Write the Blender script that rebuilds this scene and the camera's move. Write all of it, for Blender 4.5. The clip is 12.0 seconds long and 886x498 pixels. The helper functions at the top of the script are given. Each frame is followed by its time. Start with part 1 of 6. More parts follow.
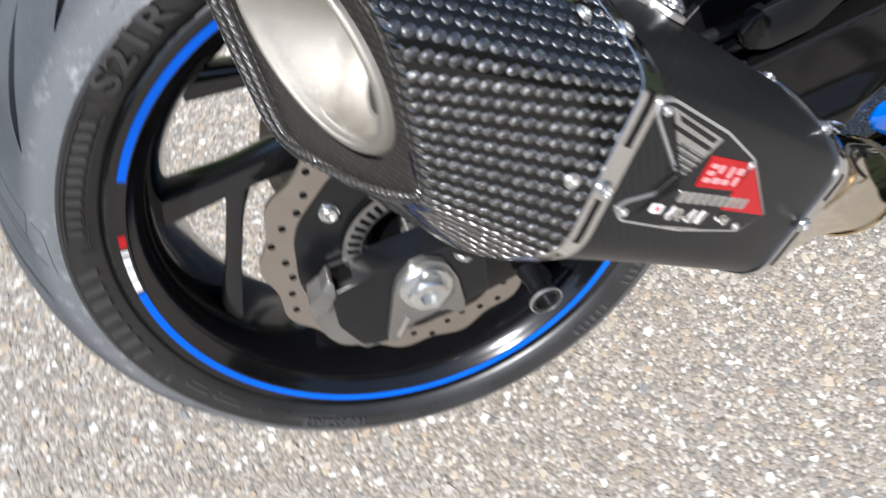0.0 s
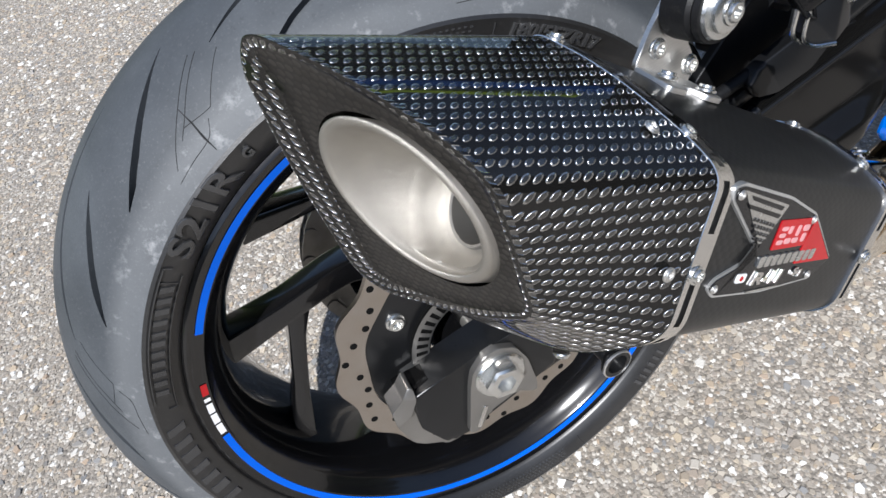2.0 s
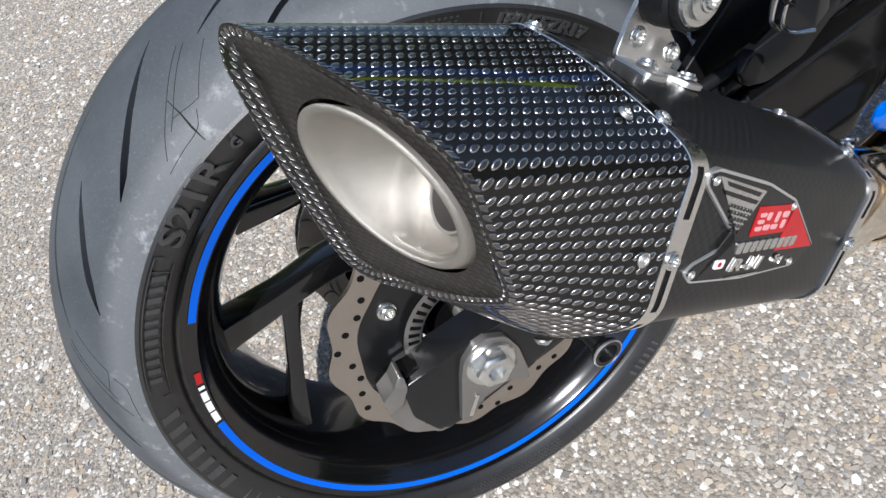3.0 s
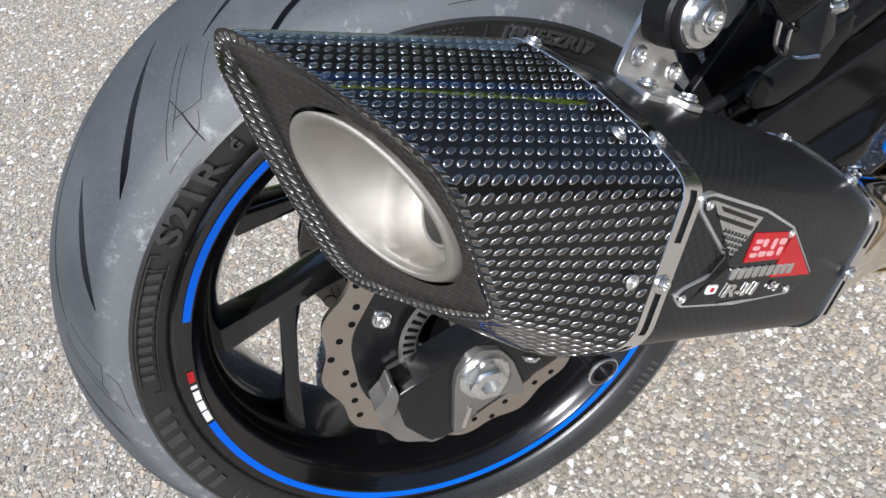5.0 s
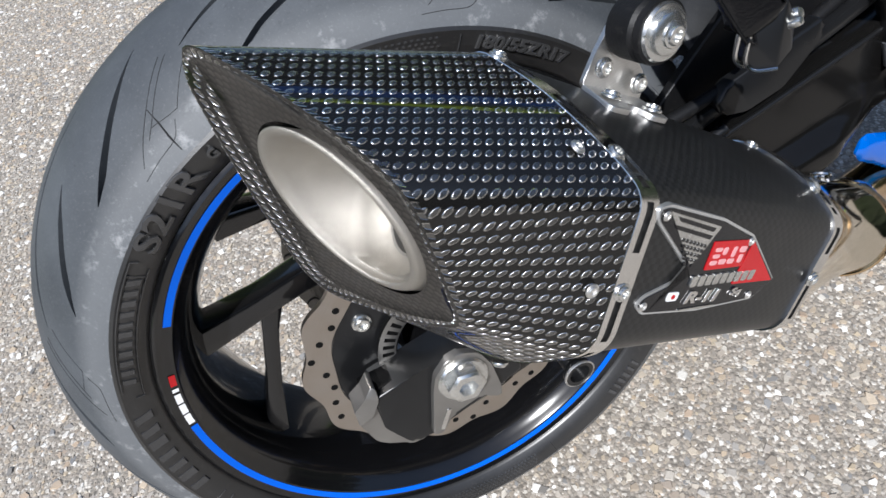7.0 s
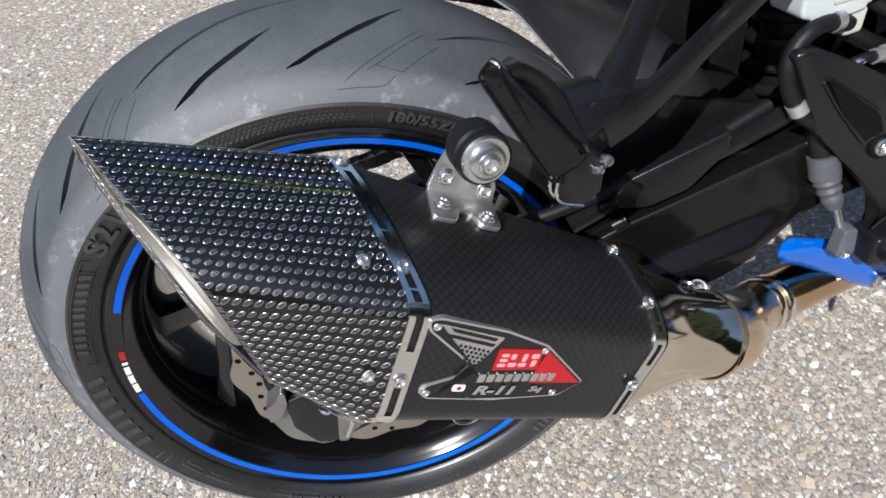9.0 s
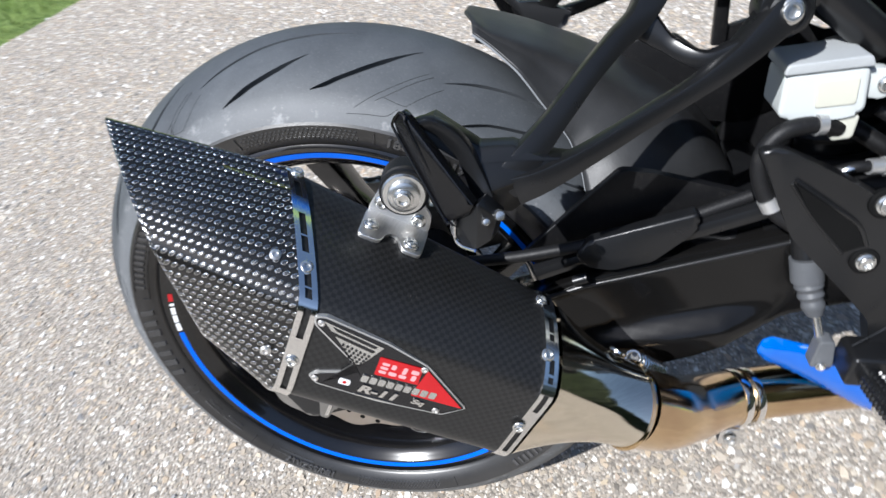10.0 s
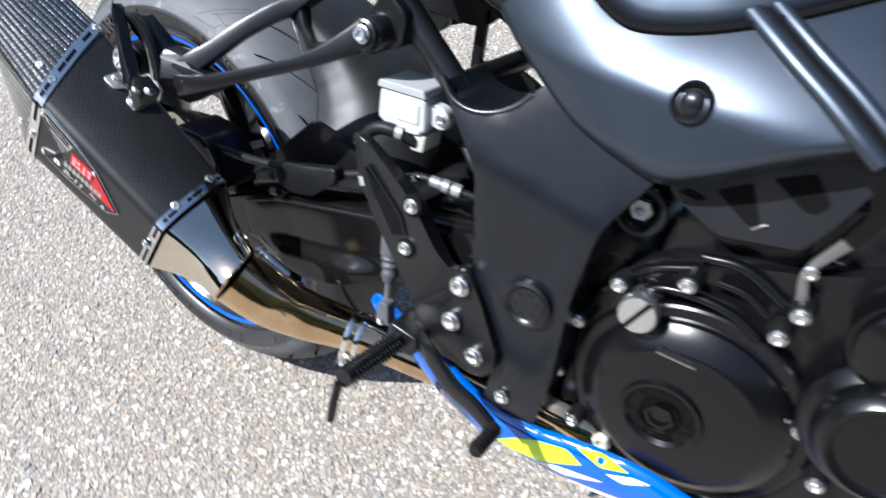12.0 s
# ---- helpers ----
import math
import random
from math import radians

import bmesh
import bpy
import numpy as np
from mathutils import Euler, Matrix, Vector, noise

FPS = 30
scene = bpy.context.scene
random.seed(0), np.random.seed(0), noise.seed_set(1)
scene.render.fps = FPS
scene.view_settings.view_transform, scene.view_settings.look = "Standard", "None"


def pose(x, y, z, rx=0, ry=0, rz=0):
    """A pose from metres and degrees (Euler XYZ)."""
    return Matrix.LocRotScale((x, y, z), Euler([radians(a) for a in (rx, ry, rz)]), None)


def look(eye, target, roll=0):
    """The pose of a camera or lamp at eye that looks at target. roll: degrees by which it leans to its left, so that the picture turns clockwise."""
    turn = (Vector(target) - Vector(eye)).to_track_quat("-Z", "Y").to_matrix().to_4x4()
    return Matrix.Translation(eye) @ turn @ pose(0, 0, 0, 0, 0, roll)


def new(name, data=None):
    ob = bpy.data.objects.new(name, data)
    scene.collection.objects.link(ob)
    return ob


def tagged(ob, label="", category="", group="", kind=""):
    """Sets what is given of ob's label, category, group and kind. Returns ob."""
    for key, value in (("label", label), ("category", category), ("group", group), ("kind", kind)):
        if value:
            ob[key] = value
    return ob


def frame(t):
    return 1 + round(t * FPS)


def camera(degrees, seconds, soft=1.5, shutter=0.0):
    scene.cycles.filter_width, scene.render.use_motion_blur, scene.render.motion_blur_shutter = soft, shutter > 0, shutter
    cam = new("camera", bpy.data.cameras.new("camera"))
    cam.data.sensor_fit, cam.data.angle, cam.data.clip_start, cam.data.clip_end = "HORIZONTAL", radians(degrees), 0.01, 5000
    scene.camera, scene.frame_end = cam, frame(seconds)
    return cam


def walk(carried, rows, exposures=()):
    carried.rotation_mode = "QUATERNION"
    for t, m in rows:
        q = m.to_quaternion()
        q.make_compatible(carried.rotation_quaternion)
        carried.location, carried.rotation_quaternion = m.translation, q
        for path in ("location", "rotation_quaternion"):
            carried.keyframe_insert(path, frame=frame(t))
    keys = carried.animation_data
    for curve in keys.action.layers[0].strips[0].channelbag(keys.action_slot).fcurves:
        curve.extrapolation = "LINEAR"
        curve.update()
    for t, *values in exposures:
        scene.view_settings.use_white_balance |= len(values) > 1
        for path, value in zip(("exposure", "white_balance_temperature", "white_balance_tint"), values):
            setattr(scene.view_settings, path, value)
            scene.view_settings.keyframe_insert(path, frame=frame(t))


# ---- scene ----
from collections import defaultdict

cam = camera(72.46, 12.0, shutter=0.5)
PATH = [
    (0, -0.0472, -0.384, 0.7403, 35.12, 2.52, -17.16),
    (0.5, -0.0877, -0.3444, 0.7509, 37.49, 7.56, -25.24),
    (1, -0.0936, -0.3411, 0.7648, 36.52, 10.07, -26.69),
    (1.5, -0.0918, -0.3571, 0.7641, 36.5, 9.55, -25.79),
    (2, -0.0827, -0.3545, 0.776, 39.37, 9.14, -26.12),
    (2.5, -0.0769, -0.357, 0.7767, 38.63, 9.62, -26.61),
    (3, -0.0733, -0.3651, 0.7741, 38.96, 9.76, -25.75),
    (4.8, -0.0637, -0.3718, 0.7723, 39.68, 9.19, -23.02),
    (5, -0.0619, -0.3666, 0.7727, 40.04, 9.04, -22.99),
    (5.5, -0.0679, -0.3713, 0.7704, 39.71, 9.49, -23.17),
    (6, -0.0611, -0.3681, 0.7747, 40.68, 9.14, -23.25),
    (6.5, -0.0589, -0.3722, 0.7805, 40.14, 9.28, -23.94),
    (7, -0.0486, -0.3722, 0.7796, 39.68, 8.77, -23.43),
    (7.2, -0.042, -0.3753, 0.7816, 39.48, 8.53, -23.19),
    (8.8, 0.0828, -0.3971, 0.8301, 38.42, 8.34, -13.72),
    (9, 0.095, -0.4028, 0.8364, 38.82, 8.71, -11.63),
    (9.5, 0.1612, -0.4233, 0.8449, 41.54, 9.68, -5.33),
    (10, 0.2433, -0.4391, 0.8511, 43.82, 10.97, 7.22),
    (10.5, 0.3398, -0.4504, 0.8434, 47.81, 9.81, 17.93),
    (11, 0.4851, -0.4619, 0.8501, 46.22, 4.05, 24.81),
    (11.5, 0.591, -0.4423, 0.8657, 46.68, 3.55, 30.94),
    (12, 0.7106, -0.4193, 0.8747, 45.5, 2.29, 35.22),
]
walk(cam, [(t, pose(x, y, z, rx, ry, rz)) for t, x, y, z, rx, ry, rz in PATH],
     [(0.0, 0.5, 6250, 10), (1.0, 0.25, 6200, 10), (3.0, 0.25, 6200, 10), (7.0, 0.25, 6200, 10), (9.0, 0.28, 6300, 10), (9.5, 0.38, 6200, 10), (10.0, 0.62, 6150, 10), (10.5, 0.74, 6150, 10), (12.0, 0.76, 6000, 10)])

# ---- light ----
SUN_AZ, SUN_EL = 231.0, 50.0      # degrees: where the sun stands, counted from +x towards +y, and its height
world = bpy.data.worlds.new("world")
scene.world = world
world.use_nodes = True
wn = world.node_tree.nodes
sky = wn.new("ShaderNodeTexSky")
sky.sky_type = "NISHITA"
sky.sun_disc = False
sky.sun_elevation = radians(SUN_EL)
sky.sun_rotation = radians(90 - SUN_AZ)
wn["Background"].inputs["Strength"].default_value = 0.10
world.node_tree.links.new(sky.outputs[0], wn["Background"].inputs[0])
sun_data = bpy.data.lights.new("sun", "SUN")
sun_data.energy, sun_data.angle, sun_data.color = 5.5, radians(0.53), (1.0, 0.985, 0.965)
sun = new("sun", sun_data)
TO_SUN = Vector((math.cos(radians(SUN_AZ)) * math.cos(radians(SUN_EL)), math.sin(radians(SUN_AZ)) * math.cos(radians(SUN_EL)), math.sin(radians(SUN_EL))))
sun.matrix_world = look(TO_SUN * 6, (0, 0, 0))

# ---- materials ----
class Nodes:
    """A short way to wire a node material."""

    def __init__(self, name):
        self.mat = bpy.data.materials.new(name)
        self.mat.use_nodes = True
        self.tree = self.mat.node_tree
        self.bsdf = self.tree.nodes["Principled BSDF"]

    def put(self, target, value):
        if isinstance(value, bpy.types.NodeSocket):
            self.tree.links.new(value, target)
        else:
            target.default_value = value

    def node(self, kind, out=0, **inputs):
        n = self.tree.nodes.new("ShaderNode" + kind)
        for key, value in inputs.items():
            self.put(n.inputs[key.replace("_", " ")], value)
        return n.outputs[out]

    def math(self, op, a, b=0.0, c=0.0):
        n = self.tree.nodes.new("ShaderNodeMath")
        n.operation = op
        for k, v in enumerate((a, b, c)):
            self.put(n.inputs[k], v)
        return n.outputs[0]

    def mix(self, f, a, b):
        n = self.tree.nodes.new("ShaderNodeMix")
        n.data_type = "RGBA"
        self.put(n.inputs[0], f)
        self.put(n.inputs[6], a)
        self.put(n.inputs[7], b)
        return n.outputs[2]

    def ramp(self, f, *stops):
        n = self.tree.nodes.new("ShaderNodeValToRGB")
        e = n.color_ramp.elements
        while len(e) < len(stops):
            e.new(0.5)
        for k, (at, v) in enumerate(stops):
            e[k].position = at
            e[k].color = (v, v, v, 1) if isinstance(v, (int, float)) else (*v, 1)
        self.put(n.inputs[0], f)
        return n.outputs[0]

    def noise(self, scale, detail=4.0, rough=0.55, vector=None):
        v = vector if vector is not None else self.coords()
        return self.node("TexNoise", Vector=v, Scale=scale, Detail=detail, Roughness=rough)

    def coords(self, which="Object"):
        n = self.tree.nodes.new("ShaderNodeTexCoord")
        return n.outputs[which]

    def along_uv(self):
        n = self.tree.nodes.new("ShaderNodeTangent")
        n.direction_type, n.uv_map = "UV_MAP", "UVMap"
        return n.outputs[0]

    def xyz(self, v):
        n = self.tree.nodes.new("ShaderNodeSeparateXYZ")
        self.put(n.inputs[0], v)
        return n.outputs

    def bump(self, height, strength, distance):
        return self.node("Bump", Strength=strength, Distance=distance, Height=height)

    def set(self, **inputs):
        for key, value in inputs.items():
            self.put(self.bsdf.inputs[key.replace("_", " ")], value)
        return self.mat


def col(v):
    return (*v, 1.0) if not isinstance(v, (int, float)) else (v, v, v, 1.0)


def coated(name, colour, rough=0.4, metal=0.0, spread=0.25, grain=0.15, coat=0.0, dust=0.0, scale=900.0, spec=0.5):
    """Paint, plastic or metal with fine grain, blotches and a little dust."""
    m = Nodes(name)
    fine, broad = m.noise(scale, 3), m.noise(14.0, 5)
    c = m.mix(m.ramp(broad, (0.3, 0.0), (0.7, 1.0)), col([x * (1 - spread) for x in colour]), col([min(1, x * (1 + spread)) for x in colour]))
    if dust:
        c = m.mix(m.math("MULTIPLY", m.ramp(m.noise(260.0, 6, 0.75), (0.55, 0.0), (0.78, 1.0)), dust), c, col((0.45, 0.42, 0.37)))
    r = m.math("ADD", rough, m.math("MULTIPLY", m.math("SUBTRACT", m.noise(45.0, 6, 0.7), 0.5), 0.35 * rough))
    return m.set(Base_Color=c, Roughness=r, Metallic=metal, Coat_Weight=coat, Coat_Roughness=0.04, Specular_IOR_Level=spec, Normal=m.bump(fine, grain, 0.0004))


def weave(name, gloss, face=False):
    """Carbon cloth under lacquer, laid by the UV map in metres: flat-topped floats with rounded edges over sunken
    crossing tows. The glossy cloth has glints painted on its float edges.
    """
    m = Nodes(name)
    uv = m.xyz(m.coords("UV"))
    px, py, shift = (0.0051, 0.0060, 0.32) if gloss else (0.0036, 0.0036, 0.5) if face else (0.0031, 0.0031, 0.0)
    row = m.math("DIVIDE", uv[1], py)
    j = m.math("FLOOR", row)
    x = m.math("ADD", m.math("DIVIDE", uv[0], px), m.math("MULTIPLY", j, shift))
    cell = m.math("FLOOR", x)
    fx, fy = m.math("SUBTRACT", m.math("FRACT", x), 0.5), m.math("SUBTRACT", m.math("FRACT", row), 0.5)
    lean = m.math("ADD", fy, m.math("MULTIPLY", fx, 0.35 if gloss else 0.15))
    rx, ry = (0.40, 0.29) if gloss else (0.44, 0.40) if face else (0.5, 0.5)
    ex2 = m.math("POWER", m.math("DIVIDE", fx, rx), 2.0)
    ey2 = m.math("POWER", m.math("DIVIDE", lean, ry), 2.0)
    dome = m.math("MAXIMUM", m.math("SUBTRACT", 1.0, m.math("ADD", ex2, ey2)), 0.0)
    mask = m.math("GREATER_THAN", dome, 0.03)
    thread = m.math("MULTIPLY", m.math("SINE", m.math("MULTIPLY", uv[1], 2 * math.pi / 0.00045)), 0.02)
    wob = m.node("TexWhiteNoise", Vector=m.node("CombineXYZ", X=cell, Y=j, Z=0.0))
    smear = m.noise(30.0, 4)
    if gloss:
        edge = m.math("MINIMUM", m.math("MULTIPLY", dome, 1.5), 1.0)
        flat = m.math("MULTIPLY", edge, m.math("SUBTRACT", 2.0, edge))
        height = m.math("ADD", m.math("MULTIPLY", flat, m.math("ADD", 0.75, m.math("MULTIPLY", wob, 0.5))), thread)
        # Glints put into colour: pale float edges, darker tops, near-black tows between.
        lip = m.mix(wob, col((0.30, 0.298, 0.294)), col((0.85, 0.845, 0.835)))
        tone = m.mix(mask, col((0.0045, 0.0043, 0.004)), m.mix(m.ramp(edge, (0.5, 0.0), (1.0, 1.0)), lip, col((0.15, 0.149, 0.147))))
        return m.set(Base_Color=tone, Roughness=m.math("SUBTRACT", 0.5, m.math("MULTIPLY", mask, 0.27)), Metallic=m.math("MULTIPLY", mask, 0.95), Anisotropic=m.math("MULTIPLY", mask, 0.4), Tangent=m.along_uv(), Normal=m.bump(height, 0.75, 0.0013),
                     Coat_Weight=1.0, Coat_Roughness=m.ramp(smear, (0.3, 0.006), (0.8, 0.02)), Coat_IOR=1.47, Specular_IOR_Level=0.08)
    height = m.math("ADD", m.math("MULTIPLY", dome, m.math("ADD", 0.7, m.math("MULTIPLY", wob, 0.6))), thread)
    if face:
        tone = m.mix(mask, col(0.004), m.mix(wob, col((0.020, 0.019, 0.018)), col((0.052, 0.050, 0.047))))
        return m.set(Base_Color=tone, Roughness=0.30, Metallic=mask, Specular_IOR_Level=0.1, Normal=m.bump(height, 0.12, 0.0003), Coat_Weight=1.0, Coat_Roughness=0.09, Coat_IOR=1.4)
    tone = m.mix(m.math("LESS_THAN", m.math("MODULO", m.math("ADD", m.math("ADD", cell, j), 400.0), 2.0), 0.5), col(0.0105), col(0.0180))
    return m.set(Base_Color=tone, Roughness=m.ramp(smear, (0.3, 0.33), (0.7, 0.40)), Metallic=0.15, Normal=m.bump(height, 0.022, 0.0004), Specular_IOR_Level=0.46)


def tread_rubber():
    m = Nodes("worn tread rubber")
    broad, mid, fine = m.noise(9.0, 6, 0.65), m.noise(60.0, 6, 0.7), m.noise(1400.0, 4)
    c = m.mix(m.ramp(broad, (0.35, 0.0), (0.65, 1.0)), col((0.046, 0.051, 0.057)), col((0.072, 0.079, 0.087)))
    scuff = m.ramp(mid, (0.55, 0.0), (0.72, 1.0))
    c = m.mix(m.math("MULTIPLY", m.ramp(m.noise(520.0, 5, 0.7), (0.56, 0.0), (0.72, 1.0)), 0.30), c, col((0.20, 0.205, 0.21)))
    c = m.mix(m.math("MULTIPLY", m.ramp(m.noise(240.0, 6, 0.75), (0.30, 1.0), (0.42, 0.0)), 0.45), c, col((0.030, 0.031, 0.033)))
    pos = m.xyz(m.coords())
    edge = m.ramp(m.math("ABSOLUTE", pos[1]), (0.074, 0.0), (0.083, 1.0), (0.0895, 0.7))
    c = m.mix(m.math("MULTIPLY", edge, m.math("ADD", 0.20, m.math("MULTIPLY", scuff, 0.75))), c, col((0.32, 0.325, 0.33)))
    return m.set(Base_Color=c, Roughness=0.55, Specular_IOR_Level=0.30, Normal=m.bump(m.math("ADD", fine, mid), 0.25, 0.0005))


def hedge_mat():
    m = Nodes("dense hedge foliage")
    c = m.mix(m.ramp(m.noise(3.0, 6, 0.7), (0.35, 0.0), (0.65, 1.0)), col((0.006, 0.010, 0.004)), col((0.024, 0.042, 0.010)))
    return m.set(Base_Color=c, Roughness=0.9, Normal=m.bump(m.noise(8.0, 6), 1.0, 0.2))


def asphalt():
    """Binder between the stones, and farther off the stones themselves."""
    m = Nodes("weathered stone-chip asphalt")
    co = m.coords()
    n = m.tree.nodes.new("ShaderNodeTexVoronoi")
    n.inputs["Scale"].default_value = 210.0
    n.inputs["Randomness"].default_value = 1.0
    m.put(n.inputs["Vector"], co)
    cell, dist = n.outputs["Color"], n.outputs["Distance"]
    tint = m.xyz(cell)
    stone = m.ramp(tint[0], (0.0, (0.145, 0.128, 0.108)), (0.35, (0.270, 0.236, 0.198)), (0.7, (0.365, 0.320, 0.270)), (0.92, (0.60, 0.56, 0.50)))
    gap = m.ramp(m.math("MULTIPLY", dist, 1.0), (0.45, 0.0), (0.72, 1.0))
    broad = m.noise(1.6, 5)
    c = m.mix(gap, stone, col((0.195, 0.175, 0.148)))
    c = m.mix(m.ramp(broad, (0.3, 0.0), (0.75, 0.2)), c, col((0.26, 0.228, 0.194)))
    return m.set(Base_Color=c, Roughness=0.8, Normal=m.bump(m.math("SUBTRACT", 1.0, dist), 0.6, 0.004))


def stones_mat(fine=False):
    m = Nodes("fine grey road grit" if fine else "mixed road chippings")
    g = m.tree.nodes.new("ShaderNodeNewGeometry")
    r = g.outputs["Random Per Island"]
    if fine:
        c = m.ramp(r, (0.0, (0.15, 0.135, 0.115)), (0.14, (0.235, 0.214, 0.188)), (0.28, (0.295, 0.250, 0.200)), (0.42, (0.265, 0.242, 0.212)), (0.56, (0.335, 0.288, 0.226)), (0.70, (0.300, 0.276, 0.245)), (0.84, (0.375, 0.340, 0.292)), (0.95, (0.54, 0.51, 0.46)))
    else:
        c = m.ramp(r, (0.0, (0.15, 0.145, 0.138)), (0.09, (0.24, 0.245, 0.25)), (0.18, (0.41, 0.322, 0.225)), (0.27, (0.29, 0.268, 0.24)), (0.36, (0.47, 0.385, 0.275)), (0.45, (0.33, 0.315, 0.295)), (0.54, (0.38, 0.285, 0.205)), (0.63, (0.48, 0.405, 0.31)), (0.72, (0.37, 0.352, 0.33)), (0.80, (0.52, 0.46, 0.37)), (0.88, (0.62, 0.595, 0.55)), (0.94, (0.80, 0.785, 0.75)))
    c = m.mix(m.math("MULTIPLY", m.ramp(m.noise(500.0, 5, 0.7), (0.35, 0.0), (0.75, 1.0)), 0.48), c, col((0.225, 0.185, 0.140)))
    return m.set(Base_Color=c, Roughness=0.5, Normal=m.bump(m.noise(900.0, 4), 0.35, 0.0006))


def brushed(name, colour, rough, tint=None):
    m = Nodes(name)
    pos = m.coords()
    mp = m.tree.nodes.new("ShaderNodeMapping")
    mp.inputs["Scale"].default_value = (90, 90, 1400)
    m.put(mp.inputs["Vector"], pos)
    streak = m.noise(1.0, 4, 0.6, mp.outputs[0])
    c = m.mix(m.ramp(streak, (0.3, 0.0), (0.7, 1.0)), col([x * 0.86 for x in colour]), col(colour))
    if tint:
        c = m.mix(m.ramp(m.noise(22.0, 4), (0.35, 0.0), (0.7, 1.0)), c, col(tint))
    spots = m.ramp(m.noise(300.0, 5, 0.7), (0.62, 0.0), (0.78, 1.0))
    c = m.mix(m.math("MULTIPLY", spots, 0.35), c, col((0.22, 0.19, 0.16)))
    return m.set(Base_Color=c, Metallic=1.0, Roughness=m.math("ADD", rough, m.math("MULTIPLY", streak, 0.08)), Normal=m.bump(streak, 0.08, 0.0003))


def turned_steel():
    """Disc steel with fine rings turned and worn about the hub."""
    m = Nodes("brake disc steel")
    p = m.xyz(m.coords())
    z = m.math("SUBTRACT", p[2], 0.315)
    r = m.math("SQRT", m.math("ADD", m.math("MULTIPLY", p[0], p[0]), m.math("MULTIPLY", z, z)))
    rings = m.noise(1.0, 5, 0.7, m.node("CombineXYZ", X=m.math("MULTIPLY", r, 2600.0), Y=0.0, Z=0.0))
    wear = m.ramp(m.noise(60.0, 4), (0.35, 0.0), (0.7, 1.0))
    c = m.mix(m.ramp(rings, (0.3, 0.0), (0.7, 1.0)), col((0.36, 0.325, 0.295)), col((0.60, 0.555, 0.51)))
    c = m.mix(m.math("MULTIPLY", wear, 0.4), c, col((0.43, 0.36, 0.295)))
    return m.set(Base_Color=c, Metallic=1.0, Roughness=m.math("ADD", 0.24, m.math("MULTIPLY", rings, 0.1)), Normal=m.bump(rings, 0.25, 0.0003))


def grass_mat():
    m = Nodes("mown lawn")
    g = m.tree.nodes.new("ShaderNodeNewGeometry")
    c = m.ramp(g.outputs["Random Per Island"], (0.0, (0.09, 0.16, 0.025)), (0.6, (0.17, 0.27, 0.05)), (1.0, (0.33, 0.38, 0.12)))
    return m.set(Base_Color=c, Roughness=0.6)


def turf_mat():
    m = Nodes("turf")
    c = m.mix(m.ramp(m.noise(30.0, 6, 0.7), (0.35, 0.0), (0.65, 1.0)), col((0.09, 0.15, 0.03)), col((0.20, 0.28, 0.07)))
    return m.set(Base_Color=c, Roughness=0.85, Normal=m.bump(m.noise(160.0, 5), 0.8, 0.02))


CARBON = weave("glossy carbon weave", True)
FACE = weave("flat lacquered carbon", False, True)
SLEEVE = weave("satin carbon weave", False)
TREAD, ASPHALT, STONES, GRIT, GRASS, TURF, HEDGE = tread_rubber(), asphalt(), stones_mat(), stones_mat(True), grass_mat(), turf_mat(), hedge_mat()
SIDEWALL = coated("black sidewall rubber", (0.016, 0.0155, 0.0155), 0.36, spread=0.3, grain=0.15, dust=0.06, spec=0.75)
GROOVE = coated("unworn groove rubber", (0.012, 0.012, 0.0125), 0.7, spread=0.2, grain=0.2, spec=0.2)
RIM = coated("gloss black wheel paint", (0.004, 0.004, 0.0045), 0.16, grain=0.02, coat=0.5, dust=0.02)
SWING = coated("gloss black swingarm paint", (0.0045, 0.0043, 0.0042), 0.17, grain=0.05, dust=0.004, spec=0.32)
SATIN = coated("satin black paint", (0.0072, 0.0074, 0.0080), 0.29, grain=0.05, dust=0.004, spec=0.44)
FRAME = coated("satin blue-black frame paint", (0.0062, 0.0074, 0.0100), 0.28, grain=0.06, spec=0.42)
MATT = coated("matt black plastic", (0.0065, 0.0065, 0.007), 0.40, grain=0.35, dust=0.03, spec=0.18)
CAST = coated("black painted casting", (0.0045, 0.0045, 0.005), 0.22, grain=0.3, dust=0.02, scale=600.0, spec=0.35)
GREY = coated("metallic dark grey paint", (0.056, 0.068, 0.087), 0.36, metal=0.8, grain=0.05, spread=0.06, coat=0.2)
HUGGER = coated("dark grey textured plastic", (0.020, 0.0205, 0.0215), 0.42, grain=0.4, dust=0.03, spec=0.3)
DUCT = coated("dark grey duct plastic", (0.012, 0.013, 0.016), 0.36, grain=0.2, spec=0.35)
BLUE = coated("gloss blue paint", (0.0, 0.092, 0.44), 0.15, grain=0.03, coat=0.8, spread=0.1)
TAPE = coated("blue rim tape", (0.0, 0.100, 0.60), 0.22, grain=0.03, spread=0.08, spec=0.25)
RED = coated("red print", (0.40, 0.006, 0.010), 0.22, grain=0.03, spread=0.15)
ROSE = coated("pale red print", (0.62, 0.30, 0.31), 0.3, grain=0.03, spread=0.1)
WHITE = coated("white print", (0.78, 0.78, 0.78), 0.35, grain=0.03, spread=0.05)
NEON = coated("yellow-green paint", (0.62, 0.86, 0.02), 0.25, grain=0.03, coat=0.6, spread=0.06)
STEEL = brushed("bright steel", (0.80, 0.79, 0.77), 0.38)
ALLOY = coated("bright turned alloy", (0.62, 0.62, 0.61), 0.40, metal=0.8, spread=0.1, grain=0.1)
